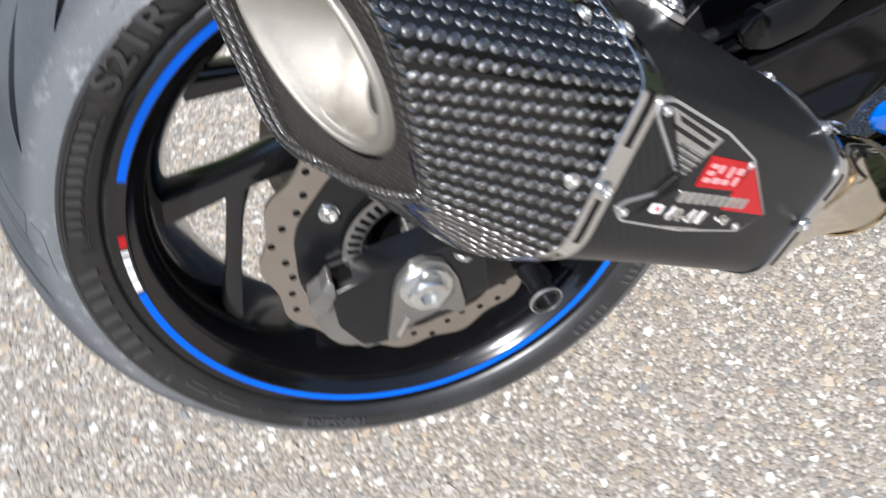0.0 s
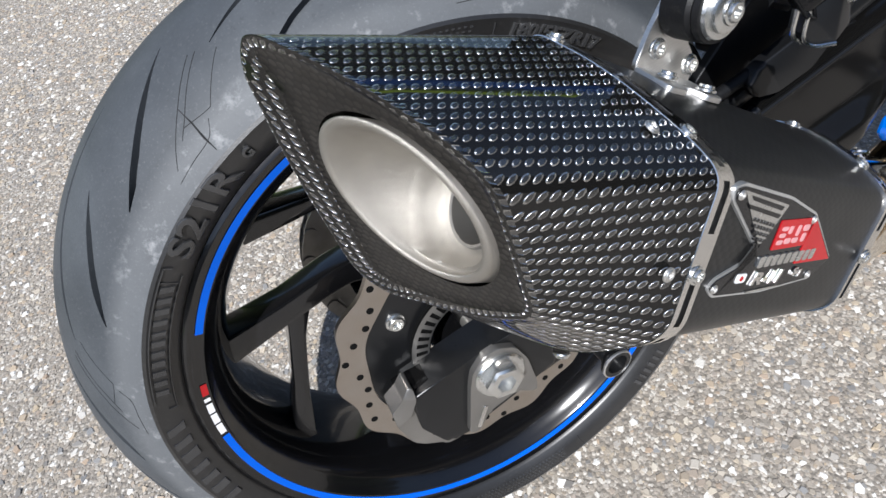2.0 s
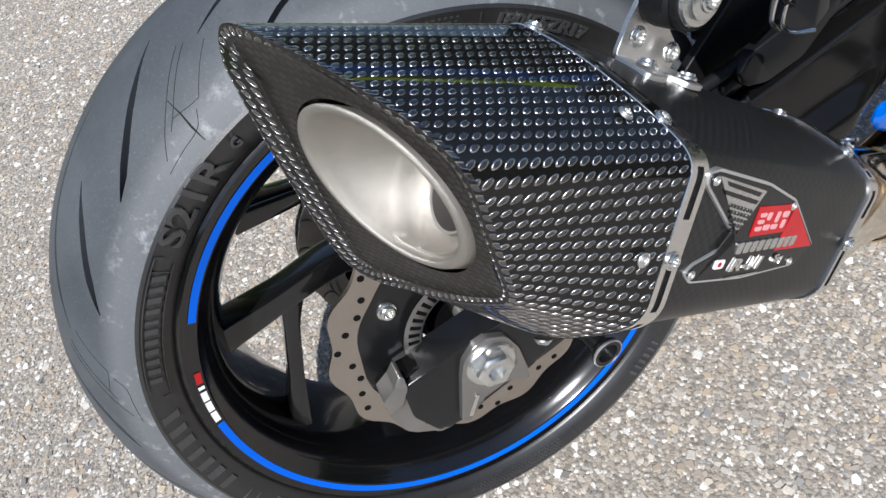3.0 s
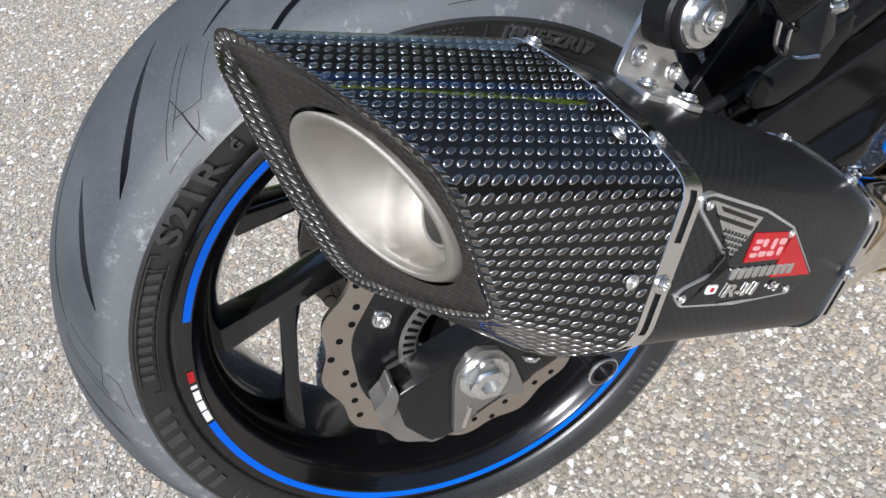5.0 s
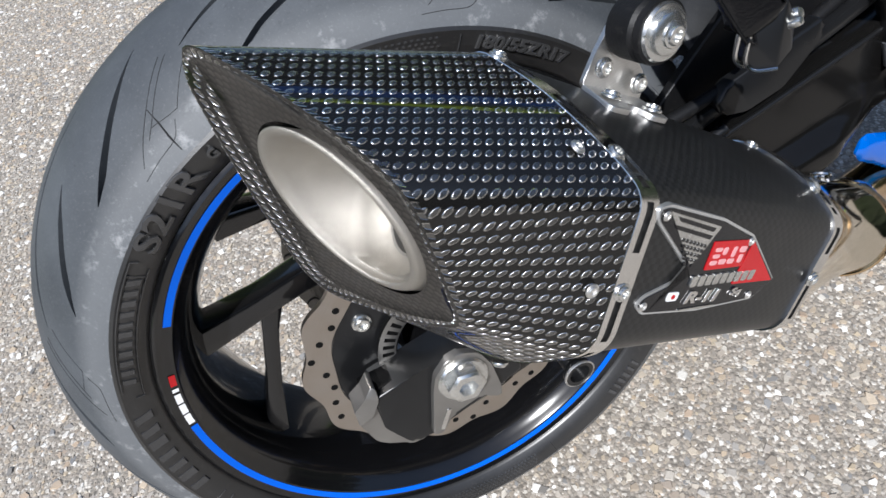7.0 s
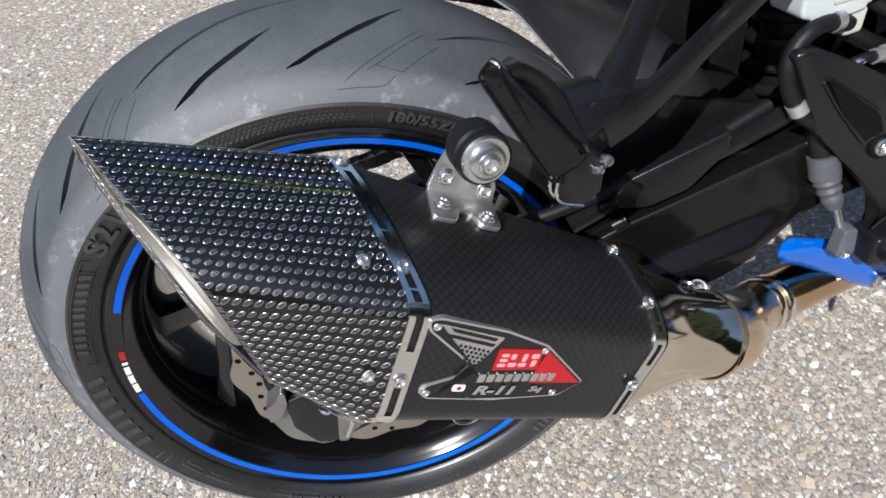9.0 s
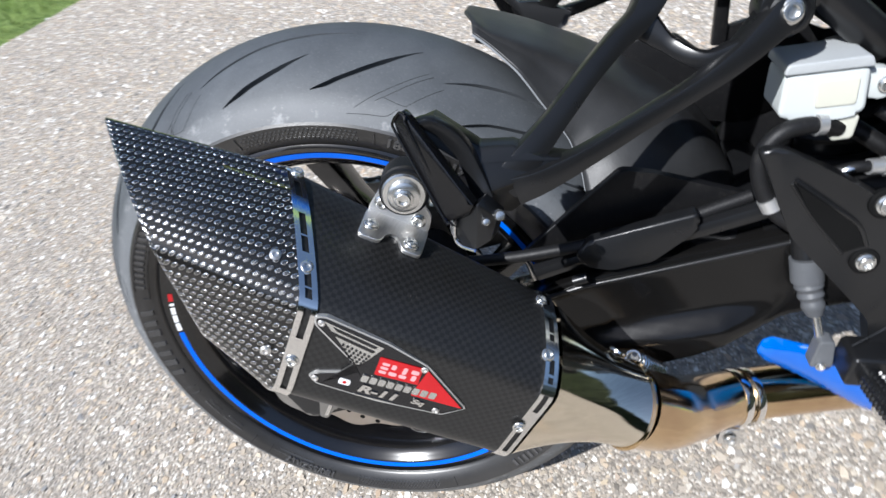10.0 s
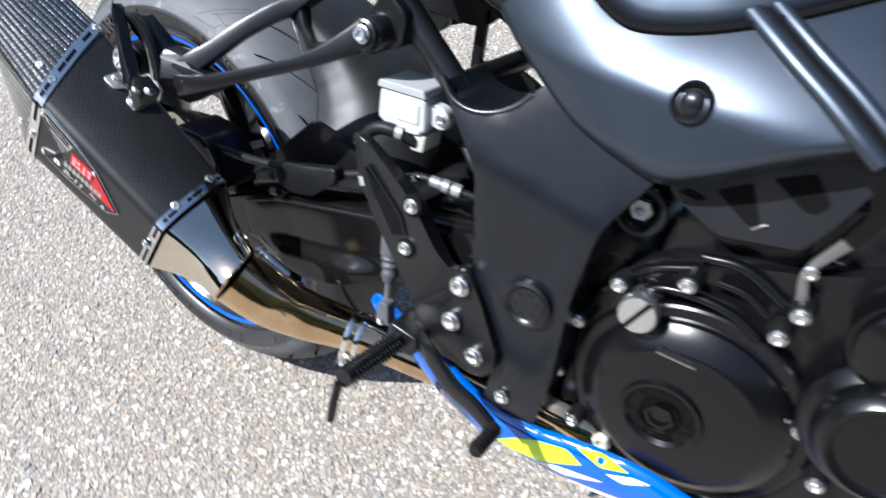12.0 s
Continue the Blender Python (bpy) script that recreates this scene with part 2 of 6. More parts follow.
ZINC = coated("zinc-plated steel", (0.66, 0.66, 0.64), 0.26, metal=0.95, spread=0.2, grain=0.1)
CHROME = coated("polished steel", (0.80, 0.79, 0.77), 0.15, metal=1.0, spread=0.1, grain=0.04)
INNER = coated("blasted tail pipe", (0.40, 0.375, 0.335), 0.40, metal=0.8, spread=0.2, grain=0.9, dust=0.18, scale=2600.0)
TITAN = brushed("heat-tinted header", (0.76, 0.56, 0.33), 0.07, (0.55, 0.38, 0.23))
CONE = brushed("polished exhaust cone", (0.76, 0.69, 0.57), 0.03)
DISC = turned_steel()
CASTGREY = coated("grey bead-blasted alloy", (0.27, 0.26, 0.245), 0.36, metal=0.8, spread=0.15, grain=0.4)
# Near-black that stands in for shade in holes, slots and recesses; also joints.
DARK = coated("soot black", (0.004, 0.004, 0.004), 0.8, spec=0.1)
BOOT = coated("dull grey rubber", (0.075, 0.079, 0.085), 0.5, grain=0.3, dust=0.05, spec=0.3)
RUBBER = coated("black rubber", (0.007, 0.007, 0.0075), 0.5, grain=0.4, dust=0.04, spec=0.25)
BADGE = coated("black badge enamel", (0.008, 0.008, 0.009), 0.12, grain=0.02)
WHITE_PLASTIC = coated("milky plastic", (0.45, 0.475, 0.465), 0.36, spread=0.05, grain=0.1)
YELLOWED = coated("yellowed plastic", (0.475, 0.472, 0.40), 0.38, spread=0.06, grain=0.1)
PALE_LID = coated("pale grey textured plastic", (0.34, 0.355, 0.36), 0.42, grain=0.6, spread=0.1, dust=0.05, scale=500.0)
LID = coated("smoked grey plastic", (0.20, 0.21, 0.22), 0.35, grain=0.1)
COVER = coated("gloss black cover paint", (0.0028, 0.0028, 0.0032), 0.25, grain=0.06, spec=0.42)
# Lighter than the sidewall: worn tops, with the edge highlights put into colour.
LETTER = coated("raised sidewall letters", (0.036, 0.036, 0.037), 0.22, grain=0.1, spec=0.9)
CHAIN = coated("oiled chain steel", (0.34, 0.325, 0.30), 0.38, metal=0.8, spread=0.4, grain=0.2)
WOOD = coated("weathered dark timber", (0.05, 0.042, 0.036), 0.8, spread=0.4, grain=0.5)

# ---- building helpers ----
HUB_Z = 0.315                       # wheel centre over the machine's own base line
LEAN = 13.18                        # degrees it leans on its side stand
SEAT = Matrix.Translation((0, 0, 0.311)) @ pose(0, 0, 0, -LEAN) @ Matrix.Translation((0, 0, -HUB_Z))


def part(name, mesh, material, parent=None, label="", sharp=38):
    """Links a bmesh or mesh as ONE object, under a thing or a part."""
    if isinstance(mesh, bmesh.types.BMesh):
        bmesh.ops.recalc_face_normals(mesh, faces=mesh.faces)
        me = bpy.data.meshes.new(name)
        mesh.to_mesh(me)
        mesh.free()
    else:
        me = mesh
    for m in material if isinstance(material, (list, tuple)) else [material]:
        me.materials.append(m)
    me.polygons.foreach_set("use_smooth", [True] * len(me.polygons))
    me.set_sharp_from_angle(angle=radians(sharp))
    ob = new(name, me)
    ob.parent = parent
    return tagged(ob, label)


def rounded(poly, radius, seg=5):
    """A closed outline with its corners rounded; radius may be one per corner. The number of points stays the same."""
    out, n = [], len(poly)
    for k, p in enumerate(poly):
        r = radius[k] if isinstance(radius, (list, tuple)) else radius
        p, a, b = Vector(p), Vector(poly[k - 1]), Vector(poly[(k + 1) % n])
        ra, rb = min(r, 0.45 * (a - p).length), min(r, 0.45 * (b - p).length)
        s, e = p + (a - p).normalized() * ra, p + (b - p).normalized() * rb
        for i in range(seg):
            t = i / (seg - 1)
            out.append((1 - t) ** 2 * s + 2 * t * (1 - t) * p + t * t * e)
    return out


def plate(poly, y0, y1, bevel=0.0, corner=0.0, lay=None, seg=3):
    """A plate with an outline in x and z, from y0 (seen face; one value, or one per corner) to y1. lay: a matrix that lays it elsewhere."""
    ys = list(y0) if isinstance(y0, (list, tuple)) else [y0] * len(poly)
    pts = [Vector((p[0], ys[k], p[1])) for k, p in enumerate(poly)]
    if corner:
        pts = rounded(pts, corner, seg + 1)
    bm = bmesh.new()
    front = [bm.verts.new(p) for p in pts]
    back = [bm.verts.new((p.x, y1, p.z)) for p in pts]
    n = len(pts)
    f = bm.faces.new(front)
    bm.faces.new(back[::-1])
    for k in range(n):
        bm.faces.new((front[k], front[(k + 1) % n], back[(k + 1) % n], back[k]))
    if bevel:
        bmesh.ops.bevel(bm, geom=list(f.edges), offset=bevel, segments=3, profile=0.6, affect="EDGES", clamp_overlap=True)
    bmesh.ops.triangulate(bm, faces=[f for f in bm.faces if len(f.verts) > 4])
    if lay is not None:
        bm.transform(lay)
    return bm


def sheet(poly, depth, back, corner=0.006, edge=0.006, step=0.009):
    """A cast plate whose seen face follows y = depth(x, z), with softly rounded edges, down to y = back."""
    pts = [Vector((p[0], 0, p[1])) for p in poly]
    pts = rounded(pts, corner, 6)
    bm = bmesh.new()
    face = bm.faces.new([bm.verts.new(p) for p in pts])
    for inset in (0.06, 0.14, 0.2, 0.25, 0.35):
        bmesh.ops.inset_region(bm, faces=[face], thickness=inset * edge, use_even_offset=True)
    x0, x1, z0, z1 = min(p.x for p in pts), max(p.x for p in pts), min(p.z for p in pts), max(p.z for p in pts)
    for k in range(1, int((x1 - x0) / step)):
        bmesh.ops.bisect_plane(bm, geom=bm.faces[:] + bm.edges[:] + bm.verts[:], plane_co=(x0 + k * step, 0, 0), plane_no=(1, 0, 0))
    for k in range(1, int((z1 - z0) / step)):
        bmesh.ops.bisect_plane(bm, geom=bm.faces[:] + bm.edges[:] + bm.verts[:], plane_co=(0, 0, z0 + k * step), plane_no=(0, 0, 1))
    a = np.array([(p.x, p.z) for p in pts])
    d = np.roll(a, -1, 0) - a
    rim = [e for e in bm.edges if e.is_boundary]
    for v in bm.verts:
        q = np.array((v.co.x, v.co.z)) - a
        t = np.clip((q * d).sum(1) / (d * d).sum(1), 0, 1)[:, None]
        near = float(np.sqrt(((q - t * d) ** 2).sum(1).min()))
        f = min(near / edge, 1.0)
        v.co.y = depth(v.co.x, v.co.z) + edge * (1 - math.sqrt(1 - (1 - f) ** 2))
    out = bmesh.ops.extrude_edge_only(bm, edges=rim)["geom"]
    for v in out:
        if isinstance(v, bmesh.types.BMVert):
            v.co.y = back
    return bm


def lathe(profile, n=96, centre=(0, 0, HUB_Z), lay=None, closed=True):
    """A body of revolution about the y axis through centre; profile of (radius, y)."""
    bm = bmesh.new()
    rings = []
    for k in range(n):
        a = 2 * math.pi * k / n
        rings.append([bm.verts.new((centre[0] + r * math.cos(a), centre[1] + y, centre[2] + r * math.sin(a))) for r, y in profile])
    m = len(profile)
    for k in range(n):
        a, b = rings[k], rings[(k + 1) % n]
        for i in range(m if closed else m - 1):
            bm.faces.new((a[i], a[(i + 1) % m], b[(i + 1) % m], b[i]))
    bmesh.ops.remove_doubles(bm, verts=bm.verts, dist=1e-6)
    if lay is not None:
        bm.transform(lay)
    return bm


def hull(points, bevel):
    """A solid with flat faces round the points and softened edges."""
    bm = bmesh.new()
    bmesh.ops.convex_hull(bm, **{"input": [bm.verts.new(p) for p in points]})
    bmesh.ops.dissolve_limit(bm, angle_limit=0.06, verts=bm.verts[:], edges=bm.edges[:])
    bmesh.ops.bevel(bm, geom=bm.edges[:], offset=bevel, segments=2, profile=0.6, affect="EDGES", clamp_overlap=True)
    return bm


def aim(at, way):
    """A matrix whose -y axis points along way, at a place: for lathe(centre=(0, 0, 0)) bodies."""
    q = Vector(way).normalized().to_track_quat("-Y", "Z")
    return Matrix.Translation(at) @ q.to_matrix().to_4x4()


def smooth_line(points, per=8):
    """Points along a curve through the given ones."""
    p = [Vector(q) for q in points]
    if len(p) < 3:
        return [p[0].lerp(p[1], k / per) for k in range(per + 1)]
    p = [2 * p[0] - p[1]] + p + [2 * p[-1] - p[-2]]
    out = []
    for k in range(1, len(p) - 2):
        for i in range(per):
            t = i / per
            a, b, c, d = p[k - 1 : k + 3]
            out.append(0.5 * (2 * b + (c - a) * t + (2 * a - 5 * b + 4 * c - d) * t * t + (3 * b - 3 * c + d - a) * t**3))
    return out + [p[-2]]


def tube(points, radius, n=14, per=8, bore=0.0, raw=False, flat=1.0):
    """A round bar or pipe along a curve; radius: one value or one per given point. bore: open ends with that wall."""
    line = [Vector(q) for q in points] if raw else smooth_line(points, per)
    if isinstance(radius, (list, tuple)):
        rs = [radius[min(int(f), len(radius) - 2)] * (1 - (f - min(int(f), len(radius) - 2))) + radius[min(int(f), len(radius) - 2) + 1] * (f - min(int(f), len(radius) - 2)) for f in np.linspace(0, len(radius) - 1, len(line)).tolist()]
    else:
        rs = [radius] * len(line)
    bm, rings = bmesh.new(), []
    side = None
    for k, p in enumerate(line):
        way = (line[min(k + 1, len(line) - 1)] - line[max(k - 1, 0)]).normalized()
        if side is None:
            side = way.orthogonal().normalized()
        side = (side - way * side.dot(way)).normalized()
        up = way.cross(side)
        rings.append([bm.verts.new(p + rs[k] * (math.cos(2 * math.pi * i / n) * side + flat * math.sin(2 * math.pi * i / n) * up)) for i in range(n)])
    for a, b in zip(rings, rings[1:]):
        for i in range(n):
            bm.faces.new((a[i], a[(i + 1) % n], b[(i + 1) % n], b[i]))
    bm.faces.new(rings[0][::-1])
    bm.faces.new(rings[-1])
    return bm


def bar(points, width, height, bevel=0.003, per=6, normal=(0, 1, 0)):
    """A bevelled beam along a curve; width lies along normal; width and height one value or one per given point."""
    line = smooth_line(points, per)
    grid = np.linspace(0, 1, len(line))
    ws = np.interp(grid, np.linspace(0, 1, len(width)), width).tolist() if isinstance(width, (list, tuple)) else [width] * len(line)
    hs = np.interp(grid, np.linspace(0, 1, len(height)), height).tolist() if isinstance(height, (list, tuple)) else [height] * len(line)
    bm, rings = bmesh.new(), []
    for k, p in enumerate(line):
        way = (line[min(k + 1, len(line) - 1)] - line[max(k - 1, 0)]).normalized()
        u = Vector(normal)
        u = (u - way * u.dot(way)).normalized()
        v = way.cross(u)
        w, h, b = ws[k] / 2, hs[k] / 2, min(bevel, 0.45 * ws[k], 0.45 * hs[k])
        out = rounded([(-w, -h), (w, -h), (w, h), (-w, h)], b, 3)
        rings.append([bm.verts.new(p + q[0] * u + q[1] * v) for q in out])
    n = len(rings[0])
    for a, b in zip(rings, rings[1:]):
        for i in range(n):
            bm.faces.new((a[i], a[(i + 1) % n], b[(i + 1) % n], b[i]))
    bm.faces.new(rings[0][::-1])
    bm.faces.new(rings[-1])
    return bm


def grid_mesh(name, rows, closed=False, uv=None, slots=None, keep=None):
    """A mesh from rows of points (loops when closed). keep(i, j): which quads stay."""
    n = len(rows[0])
    verts = [tuple(p) for r in rows for p in r]
    faces, tex = [], []
    for j in range(len(rows) - 1):
        for i in range(n if closed else n - 1):
            if keep and not keep(i, j):
                continue
            k = (i + 1) % n
            faces.append((j * n + i, j * n + k, (j + 1) * n + k, (j + 1) * n + i))
            tex.append((j, i))
    me = bpy.data.meshes.new(name)
    me.from_pydata(verts, [], faces)
    if uv:
        layer = me.uv_layers.new(name="UVMap")
        data = []
        for j, i in tex:
            data += [uv(j, i), uv(j, i + 1), uv(j + 1, i + 1), uv(j + 1, i)]
        layer.data.foreach_set("uv", [c for p in data for c in p])
    return me


def socket_bolt(r, h):
    """The mesh of a button-head bolt with a hexagon socket, head along -y."""
    bm = lathe([(0.0, 0.0), (r, 0.0), (r, -0.30 * h), (r * 0.95, -0.44 * h), (r * 0.77, -0.55 * h), (r * 0.72, -0.92 * h), (r * 0.66, -h), (r * 0.46, -h), (r * 0.41, -0.5 * h), (0.0, -0.5 * h)], 20, (0, 0, 0), closed=False)
    return bm


def hex_nut(r, h, bore=0.0):
    bm = bmesh.new()
    ring = [(r * math.cos(math.pi / 3 * k), r * math.sin(math.pi / 3 * k)) for k in range(6)]
    lower = [bm.verts.new((x, 0, z)) for x, z in ring]
    mid = [bm.verts.new((x, -0.82 * h, z)) for x, z in ring]
    top = [bm.verts.new((x * 0.86, -h, z * 0.86)) for x, z in ring]
    inn = [bm.verts.new((x * 0.52, -h, z * 0.52)) for x, z in ring]
    deep = [bm.verts.new((x * 0.5, -0.35 * h, z * 0.5)) for x, z in ring]
    for a, b in ((lower, mid), (mid, top), (top, inn), (inn, deep)):
        for k in range(6):
            bm.faces.new((a[k], a[(k + 1) % 6], b[(k + 1) % 6], b[k]))
    bm.faces.new(deep)
    return bm


BOLT_MESHES = {}


def bolt(at, way, r, parent, material=None, h=None, label="", name="bolt"):
    """A bolt head as a part; alike bolts share a mesh."""
    material = material or ZINC
    key = (round(r, 4), material.name)
    if key not in BOLT_MESHES:
        ob = part(name, socket_bolt(r, h or 0.7 * r), material, parent, label, 28)
        BOLT_MESHES[key] = ob.data
    else:
        ob = new(name, BOLT_MESHES[key])
        ob.parent = parent
        tagged(ob, label)
    ob.matrix_local = aim(at, way)
    return ob


def polar(r, deg, y=0.0):
    return Vector((r * math.cos(radians(deg)), y, HUB_Z + r * math.sin(radians(deg))))


def text_mesh(body, size, depth, bold=0.008):
    """Letters as a mesh in x and y, about their middle, with depth along z."""
    cu = bpy.data.curves.new("letters", "FONT")
    cu.offset = bold * size
    cu.body, cu.bevel_depth, cu.bevel_resolution, cu.size, cu.extrude, cu.align_x, cu.align_y, cu.resolution_u = body, 0.25 * depth, 1, size, depth, "CENTER", "CENTER", 3
    ob = bpy.data.objects.new("letters", cu)
    me = bpy.data.meshes.new_from_object(ob)
    bpy.data.objects.remove(ob)
    me.materials.clear()
    return me


# ---- motorcycle ----
machine = tagged(new("motorcycle"), "black and blue street motorcycle leaning on its side stand on asphalt", "motorcycle")
machine.matrix_world = SEAT


def tread_y(y):
    """Radius of the tread at a place across the tyre."""
    return 0.2185 + math.sqrt(max(0.0965**2 - y * y, 0))


def on_tread(deg, y, lift):
    """A place over the tread, lift metres above the rubber."""
    k = (0.0965 + lift) / 0.0965
    r = 0.2185 + (tread_y(y) - 0.2185) * k
    return polar(r, deg, y * k)


def groove_cutters():
    """All tread cuts as one closed body: curved lens-shaped slots, eight times round on each side."""
    cuts = [
        ([(130.3, -74), (126.5, -69), (122.6, -61), (118.0, -48), (113.0, -30)], 2.5),
        ([(148.0, -76), (142.5, -68), (137.0, -59), (131.5, -47)], 2.4),
        ([(153.0, -54), (147.4, -43), (139.0, -29), (131.4, -22), (123.0, -18)], 1.9),
    ]
    bm = bmesh.new()
    for side in (1, -1):
        for rep in range(8):
            for cut, wide in cuts:
                off = 45 * rep + (0 if side == 1 else 22.5)
                line = smooth_line([(a + off, side * y, 0) for a, y in cut], 6)
                n = len(line) - 1
                low, high = [], []
                for k, p in enumerate(line):
                    d = line[min(k + 1, n)] - line[max(k - 1, 0)]
                    along = Vector((d.x * 5.1, d.y)).normalized()
                    f = k / n
                    half = wide * min(1.0, 0.12 + 3.2 * min(f, 1 - f))
                    da, dy = -along.y * half / 5.1, along.x * half
                    for lift, out, q in ((-0.0055, low, 0.75), (0.004, high, 1.0)):
                        out.append([bm.verts.new(on_tread(p.x + s * q * da, (p.y + s * q * dy) / 1000, lift)) for s in (-1, 1)])
                for k in range(n):
                    (a, b), (c, d) = low[k], low[k + 1]
                    (e, f), (g, h) = high[k], high[k + 1]
                    for quad in ((a, b, d, c), (e, g, h, f), (a, c, g, e), (b, f, h, d)):
                        bm.faces.new(quad)
                for k, s in ((0, 1), (n, -1)):
                    bm.faces.new((low[k][0], high[k][0], high[k][1], low[k][1]))
    bmesh.ops.recalc_face_normals(bm, faces=bm.faces)
    return bm


def cut_tread():
    """The tyre's outer body with its grooves cut out; the grooves' walls take the second material."""
    across = [0.0885 * w for w in np.linspace(-1, 1, 49).tolist()]
    prof = [(tread_y(y), y) for y in across] + [(tread_y(y) - 0.010, y * 0.93) for y in across[::-1]]
    body = lathe(prof, 288)
    bmesh.ops.recalc_face_normals(body, faces=body.faces)
    out = []
    for k, bm in enumerate((body, groove_cutters())):
        me = bpy.data.meshes.new("tread_blank")
        for f in bm.faces:
            f.material_index = k
        bm.to_mesh(me)
        bm.free()
        for m in (TREAD, GROOVE):
            me.materials.append(m)
        out.append(new("tread_blank", me))
    tyre, tool = out
    cut = tyre.modifiers.new("cut", "BOOLEAN")
    cut.operation, cut.object, cut.solver = "DIFFERENCE", tool, "EXACT"
    me = bpy.data.meshes.new_from_object(tyre.evaluated_get(bpy.context.evaluated_depsgraph_get()))
    me.materials.clear()
    for ob in out:
        old = ob.data
        bpy.data.objects.remove(ob)
        bpy.data.meshes.remove(old)
    return me


def build_wheel():
    # rim: barrel with lips on both sides
    side = [(0.2300, -0.0785), (0.2325, -0.0770), (0.2332, -0.0735), (0.2318, -0.0690)]
    lip = [(0.1950, -0.004), (0.1955, -0.020), (0.1985, -0.044), (0.2050, -0.061), (0.2120, -0.0700), (0.2155, -0.0730), (0.2165, -0.0745), (0.2240, -0.0768), (0.2268, -0.0782), (0.2285, -0.0790)]
    inner = lip + side
    prof = inner + [(0.2159, -0.066), (0.205, -0.03), (0.205, 0.03), (0.2159, 0.066)] + [(r, -y) for r, y in inner[::-1]]
    wheel = part("rear_wheel", lathe(prof, 160), RIM, machine, "gloss black cast wheel with a blue rim stripe", 30)
    # rim stripe: one tape in two lengths, with a small mark between
    def arc_band(a0, a1, r0, r1, lift=0.0006, steps=None):
        steps = steps or max(2, int(abs(a1 - a0) / 2))
        rows = []
        for r in np.linspace(r0, r1, 3).tolist():
            y = np.interp(r, [0.2155, 0.2165, 0.2240, 0.2268], [-0.0730, -0.0745, -0.0768, -0.0782]) - lift
            rows.append([polar(r, a, y) for a in np.linspace(a0, a1, steps + 1).tolist()])
        return grid_mesh("band", rows)
    part("rim_tape", arc_band(177.4, 150.0 + 360, 0.2175, 0.2230, steps=170), TAPE, wheel, "glossy blue adhesive rim tape")
    # worded mark on the rim as plain bars: red, then white
    for a0, a1, mat in ((162.3, 165.2, RED), (166.0, 166.9, WHITE), (167.6, 170.2, WHITE), (170.6, 173.3, WHITE), (173.7, 176.6, WHITE)):
        part("rim_mark", arc_band(a0, a1, 0.2180, 0.2227, 0.0007), mat, wheel)
    # tyre tread with cut grooves
    part("tyre", cut_tread(), [TREAD, GROOVE], wheel, "worn grey-black sport tyre with slanting grooves", 40)
    # sidewalls
    for s in (1, -1):
        prof = [(tread_y(0.0885), -0.0885), (0.2545, -0.0896), (0.2530, -0.0888), (0.2480, -0.0880), (0.2420, -0.0855), (0.2370, -0.0822), (0.2345, -0.0802), (0.2325, -0.0785), (0.2315, -0.0740)]
        part("sidewall", lathe([(r, s * y) for r, y in prof], 180, closed=False), SIDEWALL, wheel, "black rubber sidewall")
    wall_y = lambda r: float(np.interp(r, [0.2345, 0.2370, 0.2420, 0.2480, 0.2530], [-0.0802, -0.0822, -0.0855, -0.0880, -0.0888]))

    def on_wall(me, deg, r, name, label="", mat=None):
        """Bends a flat mesh (x along, y outwards, z proud) on to the sidewall, read clockwise."""
        for v in me.vertices:
            x, yy, z = v.co
            rr = r + yy
            v.co = polar(rr, deg - math.degrees(x / rr), wall_y(rr) - 0.0002 - z)
        part(name, me, mat or LETTER, wheel, label, 30)

    for body, deg, size in (("S21R", 125.5, 0.0235), ("G", 114.0, 0.0100), ("180/55ZR17", 61.5, 0.0125), ("180/55ZR17", 241.5, 0.0115)):
        me = text_mesh(body, size, 0.0018)
        if body == "S21R":
            me.transform(Matrix.Diagonal((1.42, 1.0, 1.0, 1.0)))
        if "/" in body:
            me.transform(Matrix.Diagonal((1.18, 1.0, 1.0, 1.0)))
        on_wall(me, deg, 0.2462, "size_lettering" if "/" in body else "lettering")

    def flat_box(boxes, h=0.0013):
        """Low blocks with chamfered tops, each in one piece and long enough divided to bend."""
        bm = bmesh.new()
        for x0, y0, x1, y1 in boxes:
            n = max(1, int(abs(x1 - x0) / 0.004))
            c = min(0.0005, 0.2 * (x1 - x0), 0.2 * (y1 - y0))
            rings = []
            for k in range(n + 1):
                f = k / n
                xb, xt = x0 + (x1 - x0) * f, x0 + c + (x1 - x0 - 2 * c) * f
                rings.append([bm.verts.new(q) for q in ((xb, y0, -h), (xt, y0 + c, h), (xt, y1 - c, h), (xb, y1, -h))])
            for a, b in zip(rings, rings[1:]):
                for q in range(3):
                    bm.faces.new((a[q], a[q + 1], b[q + 1], b[q]))
            bm.faces.new(rings[0])
            bm.faces.new(rings[-1][::-1])
        bmesh.ops.recalc_face_normals(bm, faces=bm.faces)
        me = bpy.data.meshes.new("bars")
        bm.to_mesh(me)
        bm.free()
        return me

    rnd = random.Random(5)

    def word_bars(width, height, n):
        w = width / n
        return [(-width / 2 + k * w + 0.16 * w, -height / 2, -width / 2 + (k + rnd.uniform(0.62, 0.80)) * w, height / 2) for k in range(n)]

    for deg in (149.3, -28.0, -46.0):
        w = 0.096 if deg > 0 else 0.05
        for b in word_bars(w, 0.0095, 11 if deg > 0 else 6):
            on_wall(flat_box([b]), deg, 0.2465, "brand_bar")
    # pointed frame lines round the word
    frame_lines = [(-0.060, -0.0072, 0.053, -0.0062), (-0.053, 0.0060, 0.060, 0.0070), (-0.0610, -0.0072, -0.0600, -0.001), (0.0600, 0.001, 0.0610, 0.0070)]
